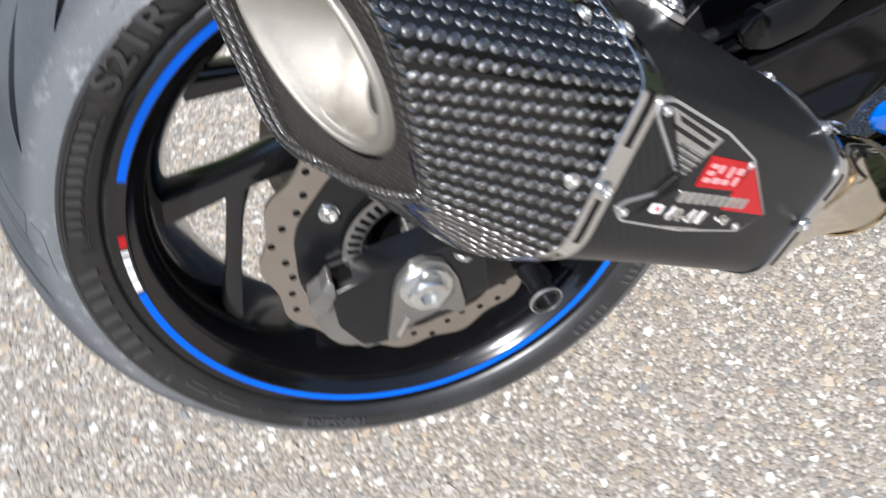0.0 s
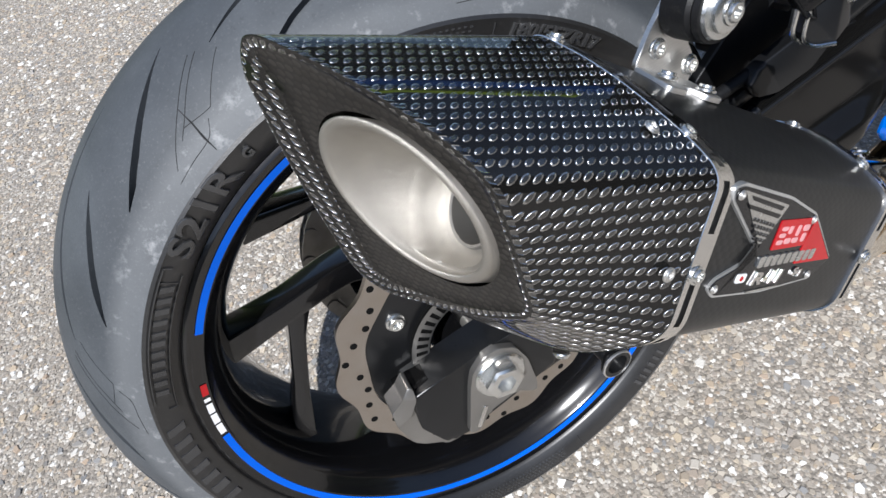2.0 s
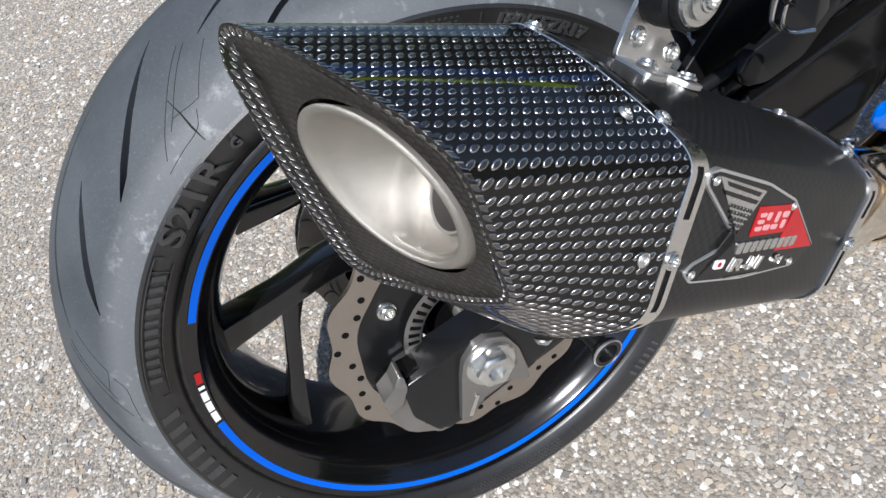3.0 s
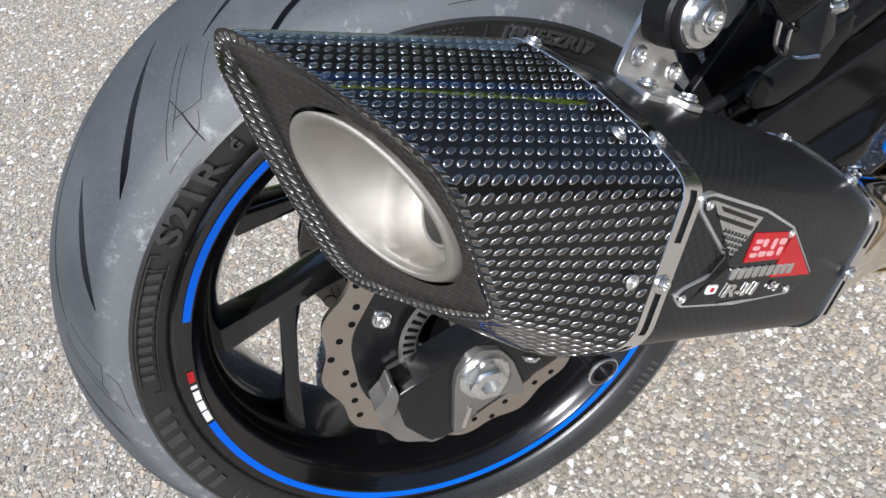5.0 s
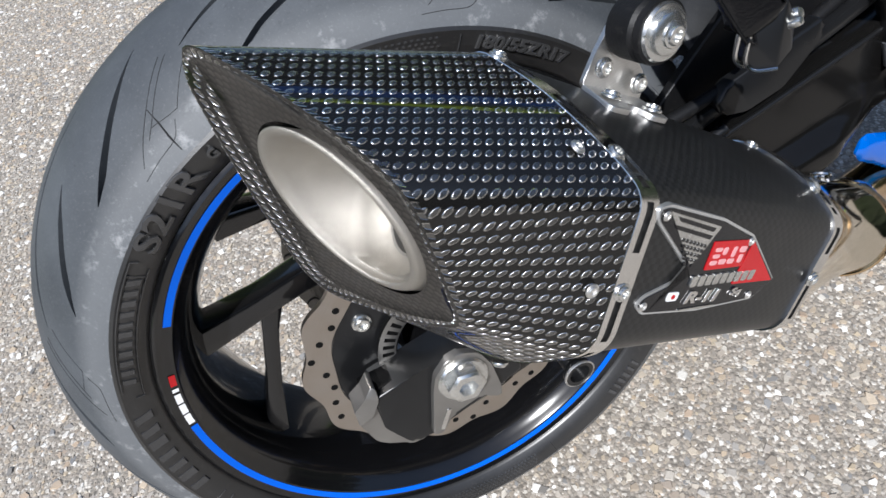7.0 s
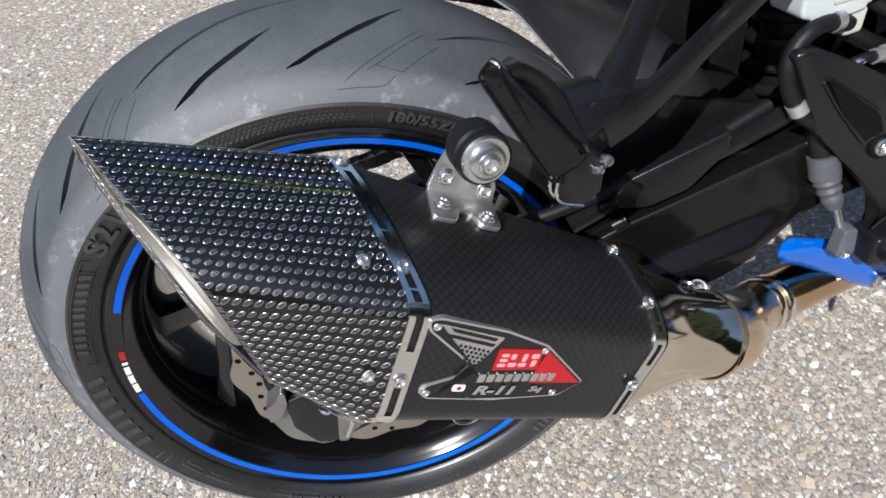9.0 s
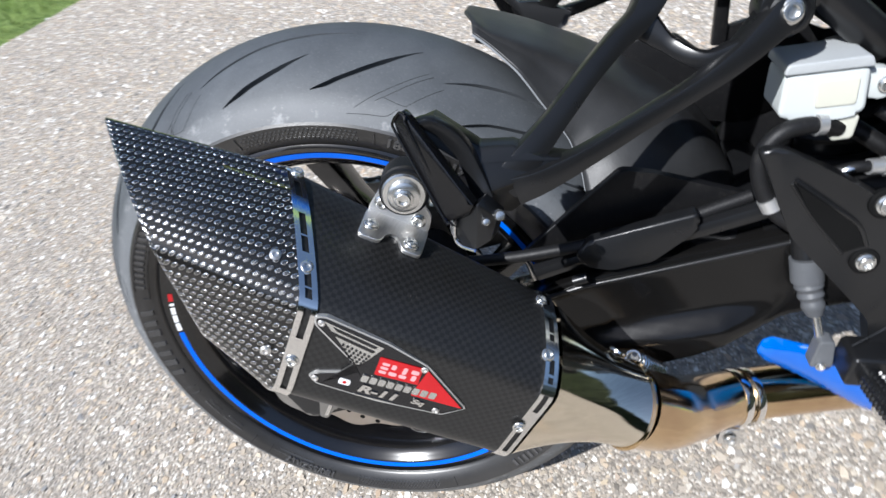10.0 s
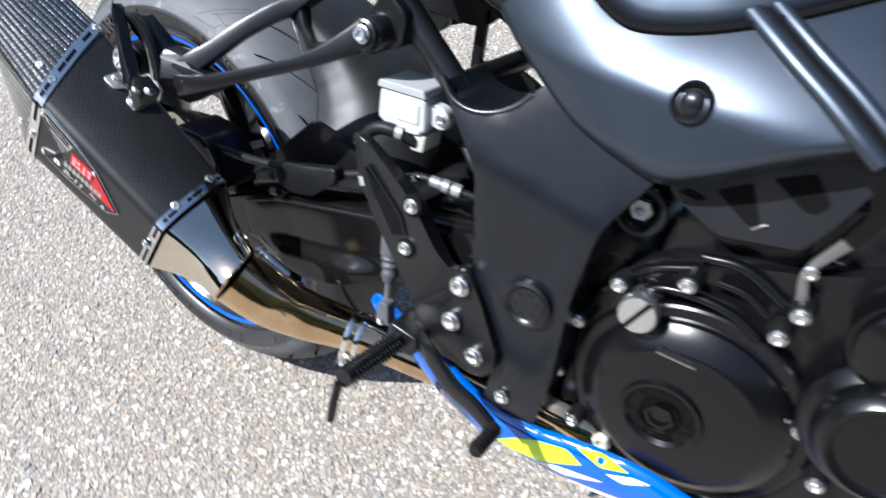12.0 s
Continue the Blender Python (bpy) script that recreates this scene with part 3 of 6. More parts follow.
    on_wall(flat_box(frame_lines), 149.3, 0.2462, "moulded_line")
    for b in word_bars(0.108, 0.0135, 7):
        on_wall(flat_box([b]), 179.2, 0.2458, "brand_bar")
    for deg in (196.5, 222.0, 228.0, 257.0, 281.0, 288.0, 102.5, 72.5, 199.0, 138.0):
        on_wall(flat_box([(-0.0004, -0.006, 0.0004, 0.006)]), deg, 0.2460, "moulded_line")
    # stippled blocks
    for deg in (89.0, 270.0):
        dots = []
        for k in range(26):
            for j in range(4):
                x = -0.055 + k * 0.0043 + (j % 2) * 0.002
                dots.append((x, -0.0055 + j * 0.003, x + 0.0024, -0.0055 + j * 0.003 + 0.0017))
        on_wall(flat_box(dots, 0.0006), deg, 0.2462, "moulded_stipple")
    for deg, n in ((206.0, 5), (214.0, 6), (236.0, 12)):
        on_wall(flat_box([(-0.0025 * n, -0.0015, 0.0025 * n, 0.0015)], 0.0005), deg, 0.2445, "small_print_bar")
        on_wall(flat_box([(-0.002 * n, -0.0013, 0.002 * n, 0.0013)], 0.0005), deg, 0.2400, "small_print_bar")
    # fine moulded lines and a seam mark on the tread's shoulder
    for rep in range(0, 360, 45):
        for cut in ([(110.9, -50.6), (115.9, -66.9), (120.0, -77.3), (121.9, -81.8)], [(110.0, -52.2), (115.6, -70.4), (118.5, -77.1)], [(107.7, -58.8), (112.2, -74.3), (113.5, -76.4), (117.1, -74.5)], [(114.1, -78.7), (115.9, -83.0), (119.6, -83.9), (123.1, -84.6)]):
            line = [on_tread(p.x + rep, p.y / 1000, 0.0) for p in smooth_line([(a, y, 0) for a, y in cut], 6)]
            part("tread_line", tube(line, 0.00022, 5, raw=True), GROOVE, wheel)
    part("tread_line", tube([on_tread(a, y / 1000, 0.0) for a, y in ((116.0, -67.7), (116.0, -75.5), (116.3, -81.8), (116.4, -86.6))], [0.0003, 0.0006, 0.0008, 0.0003], 5, raw=True), GROOVE, wheel)
    # five forked spokes
    def turned(x, z, y, t):
        c, s = math.cos(radians(t)), math.sin(radians(t))
        return Vector((x * c - z * s, y, HUB_Z + x * s + z * c))
    for k in range(5):
        t = 72 * k
        main = [turned(-0.198, 0.046, -0.012, t), turned(-0.135, 0.0575, -0.014, t), turned(-0.075, 0.0675, -0.013, t), turned(-0.030, 0.052, -0.006, t)]
        part("spoke", bar(main, [0.036, 0.030, 0.032, 0.044], [0.027, 0.0215, 0.0225, 0.036], 0.0032), RIM, wheel)
        fork = [turned(-0.128, 0.052, -0.013, t), turned(-0.140, 0.024, -0.015, t), turned(-0.158, -0.026, -0.016, t), turned(-0.180, -0.086, -0.014, t)]
        part("spoke_branch", bar(fork, [0.028, 0.024, 0.024, 0.032], [0.020, 0.0145, 0.0140, 0.022], 0.0032), RIM, wheel)
    part("wheel_hub", lathe([(0.0, -0.075), (0.034, -0.075), (0.040, -0.068), (0.044, -0.03), (0.062, -0.022), (0.062, 0.03), (0.078, 0.045), (0.078, 0.066), (0.0, 0.066)], 48), RIM, wheel)
    # brake disc with waved rim; black caps on it painted as shaded holes
    def wavy(n=480):
        bm = bmesh.new()
        holes = []
        for k in range(10):
            for r, d in ((0.1030, 0), (0.1095, 9), (0.1155, 18), (0.1055, 27)):
                holes.append((r, 36 * k + d))
        outer = [polar(0.1225 + 0.0032 * math.sin(radians(13 * 360 * k / n)), 360 * k / n, -0.0945) for k in range(n)]
        inner = [polar(0.0985 + 0.0012 * math.sin(radians(10 * 360 * k / n)), 360 * k / n, -0.0945) for k in range(n)]
        o = [bm.verts.new(p) for p in outer]
        i = [bm.verts.new(p) for p in inner]
        o2 = [bm.verts.new(p + Vector((0, 0.005, 0))) for p in outer]
        i2 = [bm.verts.new(p + Vector((0, 0.005, 0))) for p in inner]
        for a, b in ((o, i), (o2, o), (i, i2), (i2, o2)):
            for k in range(n):
                bm.faces.new((a[k], a[(k + 1) % n], b[(k + 1) % n], b[k]))
        return bm, holes
    bm, holes = wavy()
    disc = part("brake_disc", bm, DISC, wheel, "wave-edged drilled steel brake disc", 30)
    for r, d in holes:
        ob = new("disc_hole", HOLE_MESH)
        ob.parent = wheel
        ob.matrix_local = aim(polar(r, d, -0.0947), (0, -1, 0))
    # black carrier with arms, bolts
    part("disc_carrier", lathe([(0.052, -0.088), (0.080, -0.088), (0.0985, -0.0905), (0.0985, -0.0935), (0.080, -0.0925), (0.052, -0.0925)], 72), SATIN, wheel)
    for k in range(5):
        bolt(polar(0.080, 139 + 72 * k, -0.0925), (0, -1, 0), 0.0085, wheel)
    # toothed sensor ring
    def slotted():
        n = 44 * 4
        rows = []
        for r, y in ((0.0455, -0.098), (0.0475, -0.099), (0.0575, -0.099), (0.0615, -0.099)):
            rows.append([polar(r, 360 * k / n, y) for k in range(n)])
        return grid_mesh("sensor_ring", rows, closed=True, keep=lambda i, j: not (j == 1 and i % 4 in (0, 1)))
    part("sensor_ring", slotted(), CASTGREY, wheel, "slotted pale steel sensor ring")
    part("sensor_back", lathe([(0.044, -0.0965), (0.061, -0.0965), (0.061, -0.0925), (0.044, -0.0925)], 48), DARK, wheel)
    # chain wheel on the far side and the chain round it
    teeth = []
    for k in range(43):
        for d, r in ((0.0, 0.103), (2.2, 0.108), (4.2, 0.108), (6.4, 0.103)):
            teeth.append((r * math.cos(radians(360 * k / 43 + d)), HUB_Z + r * math.sin(radians(360 * k / 43 + d))))
    part("sprocket", plate(teeth, 0.072, 0.079), CHAIN, wheel, "dark steel chain sprocket")
    return wheel


# Black cap laid on the undrilled face, in place of a hole's shade.
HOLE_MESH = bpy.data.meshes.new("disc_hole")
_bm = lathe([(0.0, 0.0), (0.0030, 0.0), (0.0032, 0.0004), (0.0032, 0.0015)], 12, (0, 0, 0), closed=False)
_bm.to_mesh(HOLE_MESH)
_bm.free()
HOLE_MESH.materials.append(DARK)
rear_wheel = build_wheel()


def build_chain():
    """Links along the upper and lower run and round the sprocket."""
    r, y = 0.1085, 0.0790
    path = [(0.62, 0.508), (0.02, HUB_Z + r + 0.001)]
    pts = []
    for k in range(38):
        f = k / 38
        pts.append((path[0][0] * (1 - f) + path[1][0] * f, path[0][1] * (1 - f) + path[1][1] * f))
    for k in range(22):
        a = radians(88 + 8.46 * k)
        pts.append((r * math.cos(a), HUB_Z + r * math.sin(a)))
    end = pts[-1]
    for k in range(1, 38):
        f = k / 38
        pts.append((end[0] + (0.62 - end[0]) * f, end[1] + (0.42 - end[1]) * f))
    bm = bmesh.new()
    for k in range(len(pts) - 1):
        a, b = Vector((pts[k][0], 0, pts[k][1])), Vector((pts[k + 1][0], 0, pts[k + 1][1]))
        way, mid = (b - a).normalized(), (a + b) / 2
        up = Vector((-way.z, 0, way.x))
        half = (b - a).length / 2
        wide = 0.0075 if k % 2 else 0.0055
        for s in (-1, 1):
            loop = []
            for q in range(10):
                an = 2 * math.pi * q / 10
                ex = half if math.cos(an) > 0 else -half
                loop.append(mid + way * (ex + 0.0062 * math.cos(an)) + up * 0.0070 * math.sin(an))
            f = [bm.verts.new((p.x, y + s * wide, p.z)) for p in loop]
            g = [bm.verts.new((p.x, y + s * (wide + 0.002), p.z)) for p in loop]
            bm.faces.new(f)
            bm.faces.new(g[::-1])
            for q in range(10):
                bm.faces.new((f[q], f[(q + 1) % 10], g[(q + 1) % 10], g[q]))
        q = lathe([(0.0, -0.0085), (0.005, -0.0085), (0.005, 0.0085), (0.0, 0.0085)], 8, (a.x, y, a.z), closed=False)
        me = bpy.data.meshes.new("tmp")
        q.to_mesh(me)
        q.free()
        bm.from_mesh(me)
        bpy.data.meshes.remove(me)
    return part("drive_chain", bm, CHAIN, machine, "oily dark steel drive chain")


build_chain()

# ---- exhaust ----
AX = Vector((0.82594, 0.12399, -0.54996))      # along the silencer, towards the engine
UP = Vector((0.54386, 0.08165, 0.83519))
OUT = Vector((0.14846, -0.98892, 0.0))
ORIGIN = Vector((0.19, -0.20, 0.41))
LAY = Matrix((OUT, UP, AX)).transposed().to_4x4()
LAY.translation = ORIGIN


def ex(u, v, a):
    return ORIGIN + u * OUT + v * UP + a * AX


TIP = [(-0.0500, 0.0420), (-0.004, 0.0355), (0.026, 0.0245), (0.0425, 0.0120), (0.0410, -0.0500), (0.008, -0.0675), (-0.052, -0.0815), (-0.0565, -0.020)]
RING = [(-0.026, 0.0665), (0.008, 0.0595), (0.047, 0.0430), (0.0666, 0.0310), (0.0684, -0.0480), (0.034, -0.0780), (-0.034, -0.0860), (-0.046, -0.010)]
END = [(-0.012, 0.0525), (0.014, 0.0530), (0.0475, 0.0430), (0.0686, 0.0290), (0.0672, -0.0440), (0.022, -0.0660), (-0.034, -0.0700), (-0.036, -0.010)]
CORNER = [0.008, 0.030, 0.030, 0.0085, 0.012, 0.022, 0.014, 0.030]
TIP_CORNER = [0.019, 0.030, 0.030, 0.014, 0.0095, 0.022, 0.022, 0.030]
SEG, FLAT = 9, 9


def outline(poly, grow=0.0, corner=CORNER):
    turn = rounded([(p[0], p[1]) for p in poly], corner, SEG)
    pts = []
    for k, p in enumerate(turn):
        pts.append(p)
        if k % SEG == SEG - 1:
            nxt = turn[(k + 1) % len(turn)]
            pts += [p.lerp(nxt, i / (FLAT + 1)) for i in range(1, FLAT + 1)]
    n, out = len(pts), []
    for k in range(n):
        d = (pts[(k + 1) % n] - pts[k - 1]).normalized()
        out.append(pts[k] - grow * Vector((-d.y, d.x)) * -1)
    return out


def tip_a(u, v):
    return -0.334 + 0.60 * (u + 0.037) - 0.766 * (v - 0.037)


def ring_a(u, v):
    return -0.2117 + 0.427 * (u + 0.0226) - 0.059 * (v - 0.0648)


def end_a(u, v):
    return 0.003 + 0.06 * u


def station(f, grow=0.0):
    """The silencer's outline: f from 0 at the tail face over 1 at the rear strap to 2 at the front strap."""
    a, b, pa, pb, g = (TIP, RING, tip_a, ring_a, f) if f <= 1 else (RING, END, ring_a, end_a, f - 1)
    one, two = outline(a, grow, TIP_CORNER if f <= 1 else CORNER), outline(b, grow)
    out = []
    for p, q in zip(one, two):
        u, v = p.x * (1 - g) + q.x * g, p.y * (1 - g) + q.y * g
        out.append(Vector((u, v, pa(p.x, p.y) * (1 - g) + pb(q.x, q.y) * g)))
    return out


def girth(loop):
    s, out = 0.0, [0.0]
    for k in range(len(loop)):
        s += (loop[(k + 1) % len(loop)] - loop[k]).length
        out.append(s)
    return out


def skin(name, fs, grow, mat, parent, label, ring0=None):
    loops = [station(f, grow) for f in fs]
    run = girth([Vector((p.x, p.y, 0)) for p in loops[len(loops) // 2]])
    me = grid_mesh(name, [[ex(*p) for p in l] for l in loops], closed=True, uv=lambda j, i: (loops[j][i % len(loops[j])].z, run[i]))
    return part(name, me, mat, parent, label, 50)


def strap(name, f, width, grow, parent, label, slots):
    """A pressed steel strap round the silencer with long windows."""
    base = station(f, grow)
    rows = []
    for w in (-0.06, 0.0, 0.31, 0.69, 1.0, 1.06):
        inset = -0.0022 if w in (-0.06, 1.06) else 0.0
        loop = station(f, grow + inset)
        rows.append([ex(p.x, p.y, p.z + min(max(w, 0), 1) * width) for p in loop])
    n = len(base)
    return part(name, grid_mesh(name, rows, closed=True, keep=lambda i, j: not (j == 2 and (i + 4) % 9 in slots)), CHROME, parent, label, 40)


def build_exhaust():
    sleeve = skin("silencer", np.linspace(1.0, 2.0, 14), 0.0, SLEEVE, machine, "hexagonal silencer with satin carbon sleeve and glossy carbon tail")
    # tail cap: body, rolled rim that is broad on the wheel's side, recessed flat face with a round hole
    edge, front = station(0.0, 0.0), station(1.0, 0.0008)
    n = len(edge)
    mid = Vector((-0.0030, -0.0147))
    wide = [float(np.interp(p.x, [-0.056, -0.046, -0.020, 0.035], [0.0125, 0.0110, 0.0062, 0.0030])) * float(np.interp(p.y, [0.020, 0.036], [1.0, 0.45])) for p in edge]
    begin, loops = [], []
    for p, q, w in zip(edge, front, wide):
        begin.append(p + (q - p).normalized() * 0.9 * w)
    for g in np.linspace(0.0, 1.0, 16).tolist():
        loops.append([p.lerp(q, g) for p, q in zip(begin, front)])
    run = girth([Vector((p.x, p.y, 0)) for p in loops[8]])
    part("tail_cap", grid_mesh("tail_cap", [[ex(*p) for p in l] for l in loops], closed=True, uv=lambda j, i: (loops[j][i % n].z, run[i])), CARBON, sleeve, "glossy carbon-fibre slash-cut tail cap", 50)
    inner = []
    for k, (p, w) in enumerate(zip(edge, wide)):
        d = edge[(k + 1) % n] - edge[k - 1]
        side = Vector((d.y, -d.x)).normalized()
        if side.dot(mid - Vector((p.x, p.y))) < 0:
            side = -side
        q = Vector((p.x, p.y)) + side * w
        inner.append(Vector((q.x, q.y, tip_a(q.x, q.y))))
    # the rim stands proud on the wheel's side and slopes down to the face like a dish
    crest = [p - Vector((0, 0, max(0.0, w - 0.0062) * 0.62)) for p, w in zip(edge, wide)]
    rows = [begin, [a.lerp(c, 0.6) for a, c in zip(begin, crest)]]
    for g in (0.0, 0.07, 0.16, 0.28, 0.42, 0.58, 0.78, 1.0):
        sag = 0.10 * g * (1 - g)
        rows.append([c.lerp(q, g) + Vector((0, 0, sag * w - 0.05 * w * (g in (0.07, 0.16)))) for c, q, w in zip(crest, inner, wide)])
    girths = girth([Vector((p.x, p.y, 0)) for p in edge])
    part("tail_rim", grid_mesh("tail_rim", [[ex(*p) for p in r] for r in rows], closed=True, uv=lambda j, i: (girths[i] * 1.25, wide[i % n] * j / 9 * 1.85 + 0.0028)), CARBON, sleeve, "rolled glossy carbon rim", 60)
    where = [[Vector((p.x, p.y)) for p in inner]]
    hole = []
    for p in inner:
        d = (Vector((p.x, p.y)) - mid).normalized()
        hole.append(mid + d * 0.0362)
    for g in (0.12, 0.5, 1.0):
        where.append([Vector((p.x, p.y)).lerp(h, g) for p, h in zip(inner, hole)])
    sink = (0.0, 0.0009, 0.0012, 0.0012)
    rows = [[ex(q.x, q.y, tip_a(q.x, q.y) + h) for q in l] for l, h in zip(where, sink)] + [[ex(q.x, q.y, tip_a(q.x, q.y) + 0.012) for q in hole]]
    where.append(hole)
    part("tail_face", grid_mesh("tail_face", rows, closed=True, uv=lambda j, i: (where[j][i % n].x * 1.0, where[j][i % n].y * 1.25)), FACE, sleeve, "flat dark carbon tail face", 35)
    # tail pipe: outer wall, proud rolled lip, short plain bore, cupped end with the core's hole
    pipe = []
    deep = -0.236
    prof = [(0.0344, 0.030, 0), (0.0344, 0.0, 0)]
    prof += [(0.0325 + 0.0019 * math.cos(t), 0.0 - 0.0019 * math.sin(t), 0) for t in np.linspace(0.2, math.pi - 0.1, 9).tolist()]
    prof += [(0.0300, 0.003, 0), (0.0294, 0.0045, 0), (0.0291, -0.0196, 1), (0.0286, -0.0190, 1), (0.0272, -0.0115, 1), (0.0248, -0.0055, 1), (0.0215, -0.001, 1), (0.0180, 0.0, 1)]
    for r, off, straight in prof:
        loop = []
        for k in range(72):
            an = 2 * math.pi * k / 72
            u, v = mid.x + r * math.cos(an), mid.y + r * math.sin(an)
            loop.append(ex(u, v, max(deep + off, tip_a(u, v) + 0.005) if straight else tip_a(u, v) + off))
        pipe.append(loop)
    part("tail_pipe", grid_mesh("tail_pipe", pipe, closed=True), INNER, sleeve, "pale blasted steel tail pipe", 40)
    core = [[ex(mid.x + r * math.cos(2 * math.pi * k / 48), mid.y + r * math.sin(2 * math.pi * k / 48), deep + off) for k in range(48)] for r, off in ((0.0192, 0.0), (0.0182, -0.0025), (0.0168, -0.002), (0.0162, 0.004), (0.0162, 0.10), (0.0001, 0.101))]
    part("core_tube", grid_mesh("core_tube", core, closed=True), [CASTGREY], sleeve)
    # straps with windows
    strap("rear_strap", 1.0, 0.0120, 0.0012, sleeve, "polished slotted steel strap", (0, 1, 2, 3, 4, 5))
    strap("front_strap", 1.945, 0.0100, 0.0012, sleeve, "polished slotted steel strap", (0, 1, 2, 3, 4))
    for u, v, a, way in ((0.0465, 0.0425, -0.1750, (0.55, 0.85, 0)), (0.0685, -0.0150, -0.1620, (1, 0.05, 0)), (-0.020, 0.0660, -0.2030, (0.1, 1, 0)), (0.0470, 0.0430, -0.0030, (0.6, 0.8, 0)), (0.0700, -0.0060, -0.0010, (1, -0.1, 0)), (0.002, 0.0535, -0.0080, (0.1, 1, 0)), (0.026, -0.0815, -0.178, (0.35, -1, 0))):
        w = way[0] * OUT + way[1] * UP
        bolt(ex(u, v, a), w, 0.0048, sleeve, h=0.0028)
    for u, v, a, way in ((0.0440, 0.0420, -0.1955, (0.55, 0.85, 0)), (0.0672, -0.0150, -0.1800, (1, 0.05, 0))):
        bolt(ex(u, v, a), way[0] * OUT + way[1] * UP, 0.0036, sleeve, STEEL, 0.0016, name="rivet")
    # badge
    face = 0.0694
    def on_side(poly, lift, depth, mat, name, corner=0.0012, label="", parent=sleeve):
        fr = LAY @ Matrix(((0.004, -1, 0, face + lift), (0, 0, 1, 0), (1, 0, 0, 0), (0, 0, 0, 1)))
        return part(name, plate([(a, v) for a, v in poly], 0.0, depth, 0.0, corner, fr), mat, parent, label)
    shape = [(-0.160, 0.0270), (-0.153, 0.0295), (-0.110, 0.0255), (-0.080, 0.0185), (-0.0415, -0.0066), (-0.0545, -0.0195), (-0.100, -0.0262), (-0.142, -0.0275), (-0.149, -0.0225), (-0.145, -0.0170), (-0.121, -0.0060), (-0.124, -0.0010), (-0.158, 0.0205)]
    badge = on_side(shape, 0.0, 0.008, ALLOY, "badge", 0.002, "enamel badge in black, silver and red on the silencer")
    small = []
    for k, p in enumerate(shape):
        d0 = (Vector(p) - Vector(shape[k - 1])).normalized()
        d1 = (Vector(shape[(k + 1) % len(shape)]) - Vector(p)).normalized()
        nrm = Vector((d0.y + d1.y, -d0.x - d1.x)).normalized()
        small.append(Vector(p) + nrm * 0.0014)
    on_side(small, 0.0006, 0.003, BADGE, "badge_field", 0.0018, "", sleeve)
    # silver screened corner with small windows
    on_side([(-0.1535, 0.0265), (-0.112, 0.0215), (-0.1205, 0.0020), (-0.124, 0.0010)], 0.0011, 0.002, ZINC, "badge_corner", 0.0006)
    for k in range(2):
        on_side([(-0.147, 0.0245 - 0.0040 * k), (-0.116, 0.0206 - 0.0040 * k), (-0.1172, 0.0185 - 0.0040 * k), (-0.144, 0.0222 - 0.0040 * k)], 0.0014, 0.001, BADGE, "badge_slot", 0.0004)
    for j in range(5):
        for i in range(7 - j):
            x, z = -0.1375 + 0.0030 * i + 0.0022 * j, 0.0145 - 0.0031 * j - 0.0004 * i
            if x < -0.1195:
                on_side([(x, z), (x + 0.0019, z - 0.0002), (x + 0.0019, z - 0.0022), (x, z - 0.0020)], 0.0014, 0.001, BADGE, "badge_window")
    on_side([(-0.1115, 0.0135), (-0.0830, 0.0160), (-0.0805, 0.0010), (-0.1100, -0.0022)], 0.0012, 0.002, RED, "badge_panel", 0.0006)
    # maker's mark as plain pale bars
    def slant(boxes, mat, lift, name):
        for a, v, w, h in boxes:
            dv = 0.10 * (a + 0.100)
            on_side([(a, v + h + dv), (a + w, v + h + dv + 0.1 * w), (a + w, v + dv + 0.1 * w), (a, v + dv)], lift, 0.001, mat, name)
    slant([(-0.1084, 0.0016, 0.0050, 0.0024), (-0.1084, 0.0054, 0.0050, 0.0022), (-0.1084, 0.0090, 0.0050, 0.0022), (-0.1018, 0.0016, 0.0052, 0.0030), (-0.1018, 0.0070, 0.0030, 0.0042), (-0.0950, 0.0016, 0.0050, 0.0028), (-0.0940, 0.0052, 0.0026, 0.0060), (-0.0886, 0.0076, 0.0050, 0.0034), (-0.0868, 0.0016, 0.0030, 0.0048)], ROSE, 0.0016, "badge_mark_bar")
    on_side([(-0.0790, 0.0155), (-0.0450, -0.0070), (-0.0810, -0.0098)], 0.0011, 0.002, RED, "badge_triangle", 0.0006)
    slant([(-0.1165 + 0.0058 * k, -0.0100, 0.0046, 0.0060) for k in range(9)], ZINC, 0.0016, "badge_word_bar")
    on_side([(-0.1290, -0.0150), (-0.1215, -0.0144), (-0.1215, -0.0192), (-0.1290, -0.0198)], 0.0013, 0.001, WHITE, "flag_field")
    dot = [(-0.12525 + 0.0014 * math.cos(k * math.pi / 6), -0.0171 + 0.0014 * math.sin(k * math.pi / 6)) for k in range(12)]
    on_side(dot, 0.0016, 0.001, RED, "flag_disc")
    for body, size, a, v in (("R-11", 0.0092, -0.1010, -0.0172), ("Sq", 0.0058, -0.0740, -0.0140)):
        me = text_mesh(body, size, 0.0003, 0.035)
        sh = Matrix(((1.55, 0.28, 0, 0), (0, 1, 0, 0), (0, 0, 1, 0), (0, 0, 0, 1)))
        me.transform(LAY @ Matrix(((0.004, 0, 1, face + 0.0012 + 0.004 * a), (0.06, 1, 0, v), (1, 0, 0, a), (0, 0, 0, 1))) @ sh)
        part("badge_lettering", me, CHROME, sleeve)
    slant([(-0.1160, -0.0240, 0.0280, 0.0009)], ZINC, 0.0013, "badge_small_print_bar")
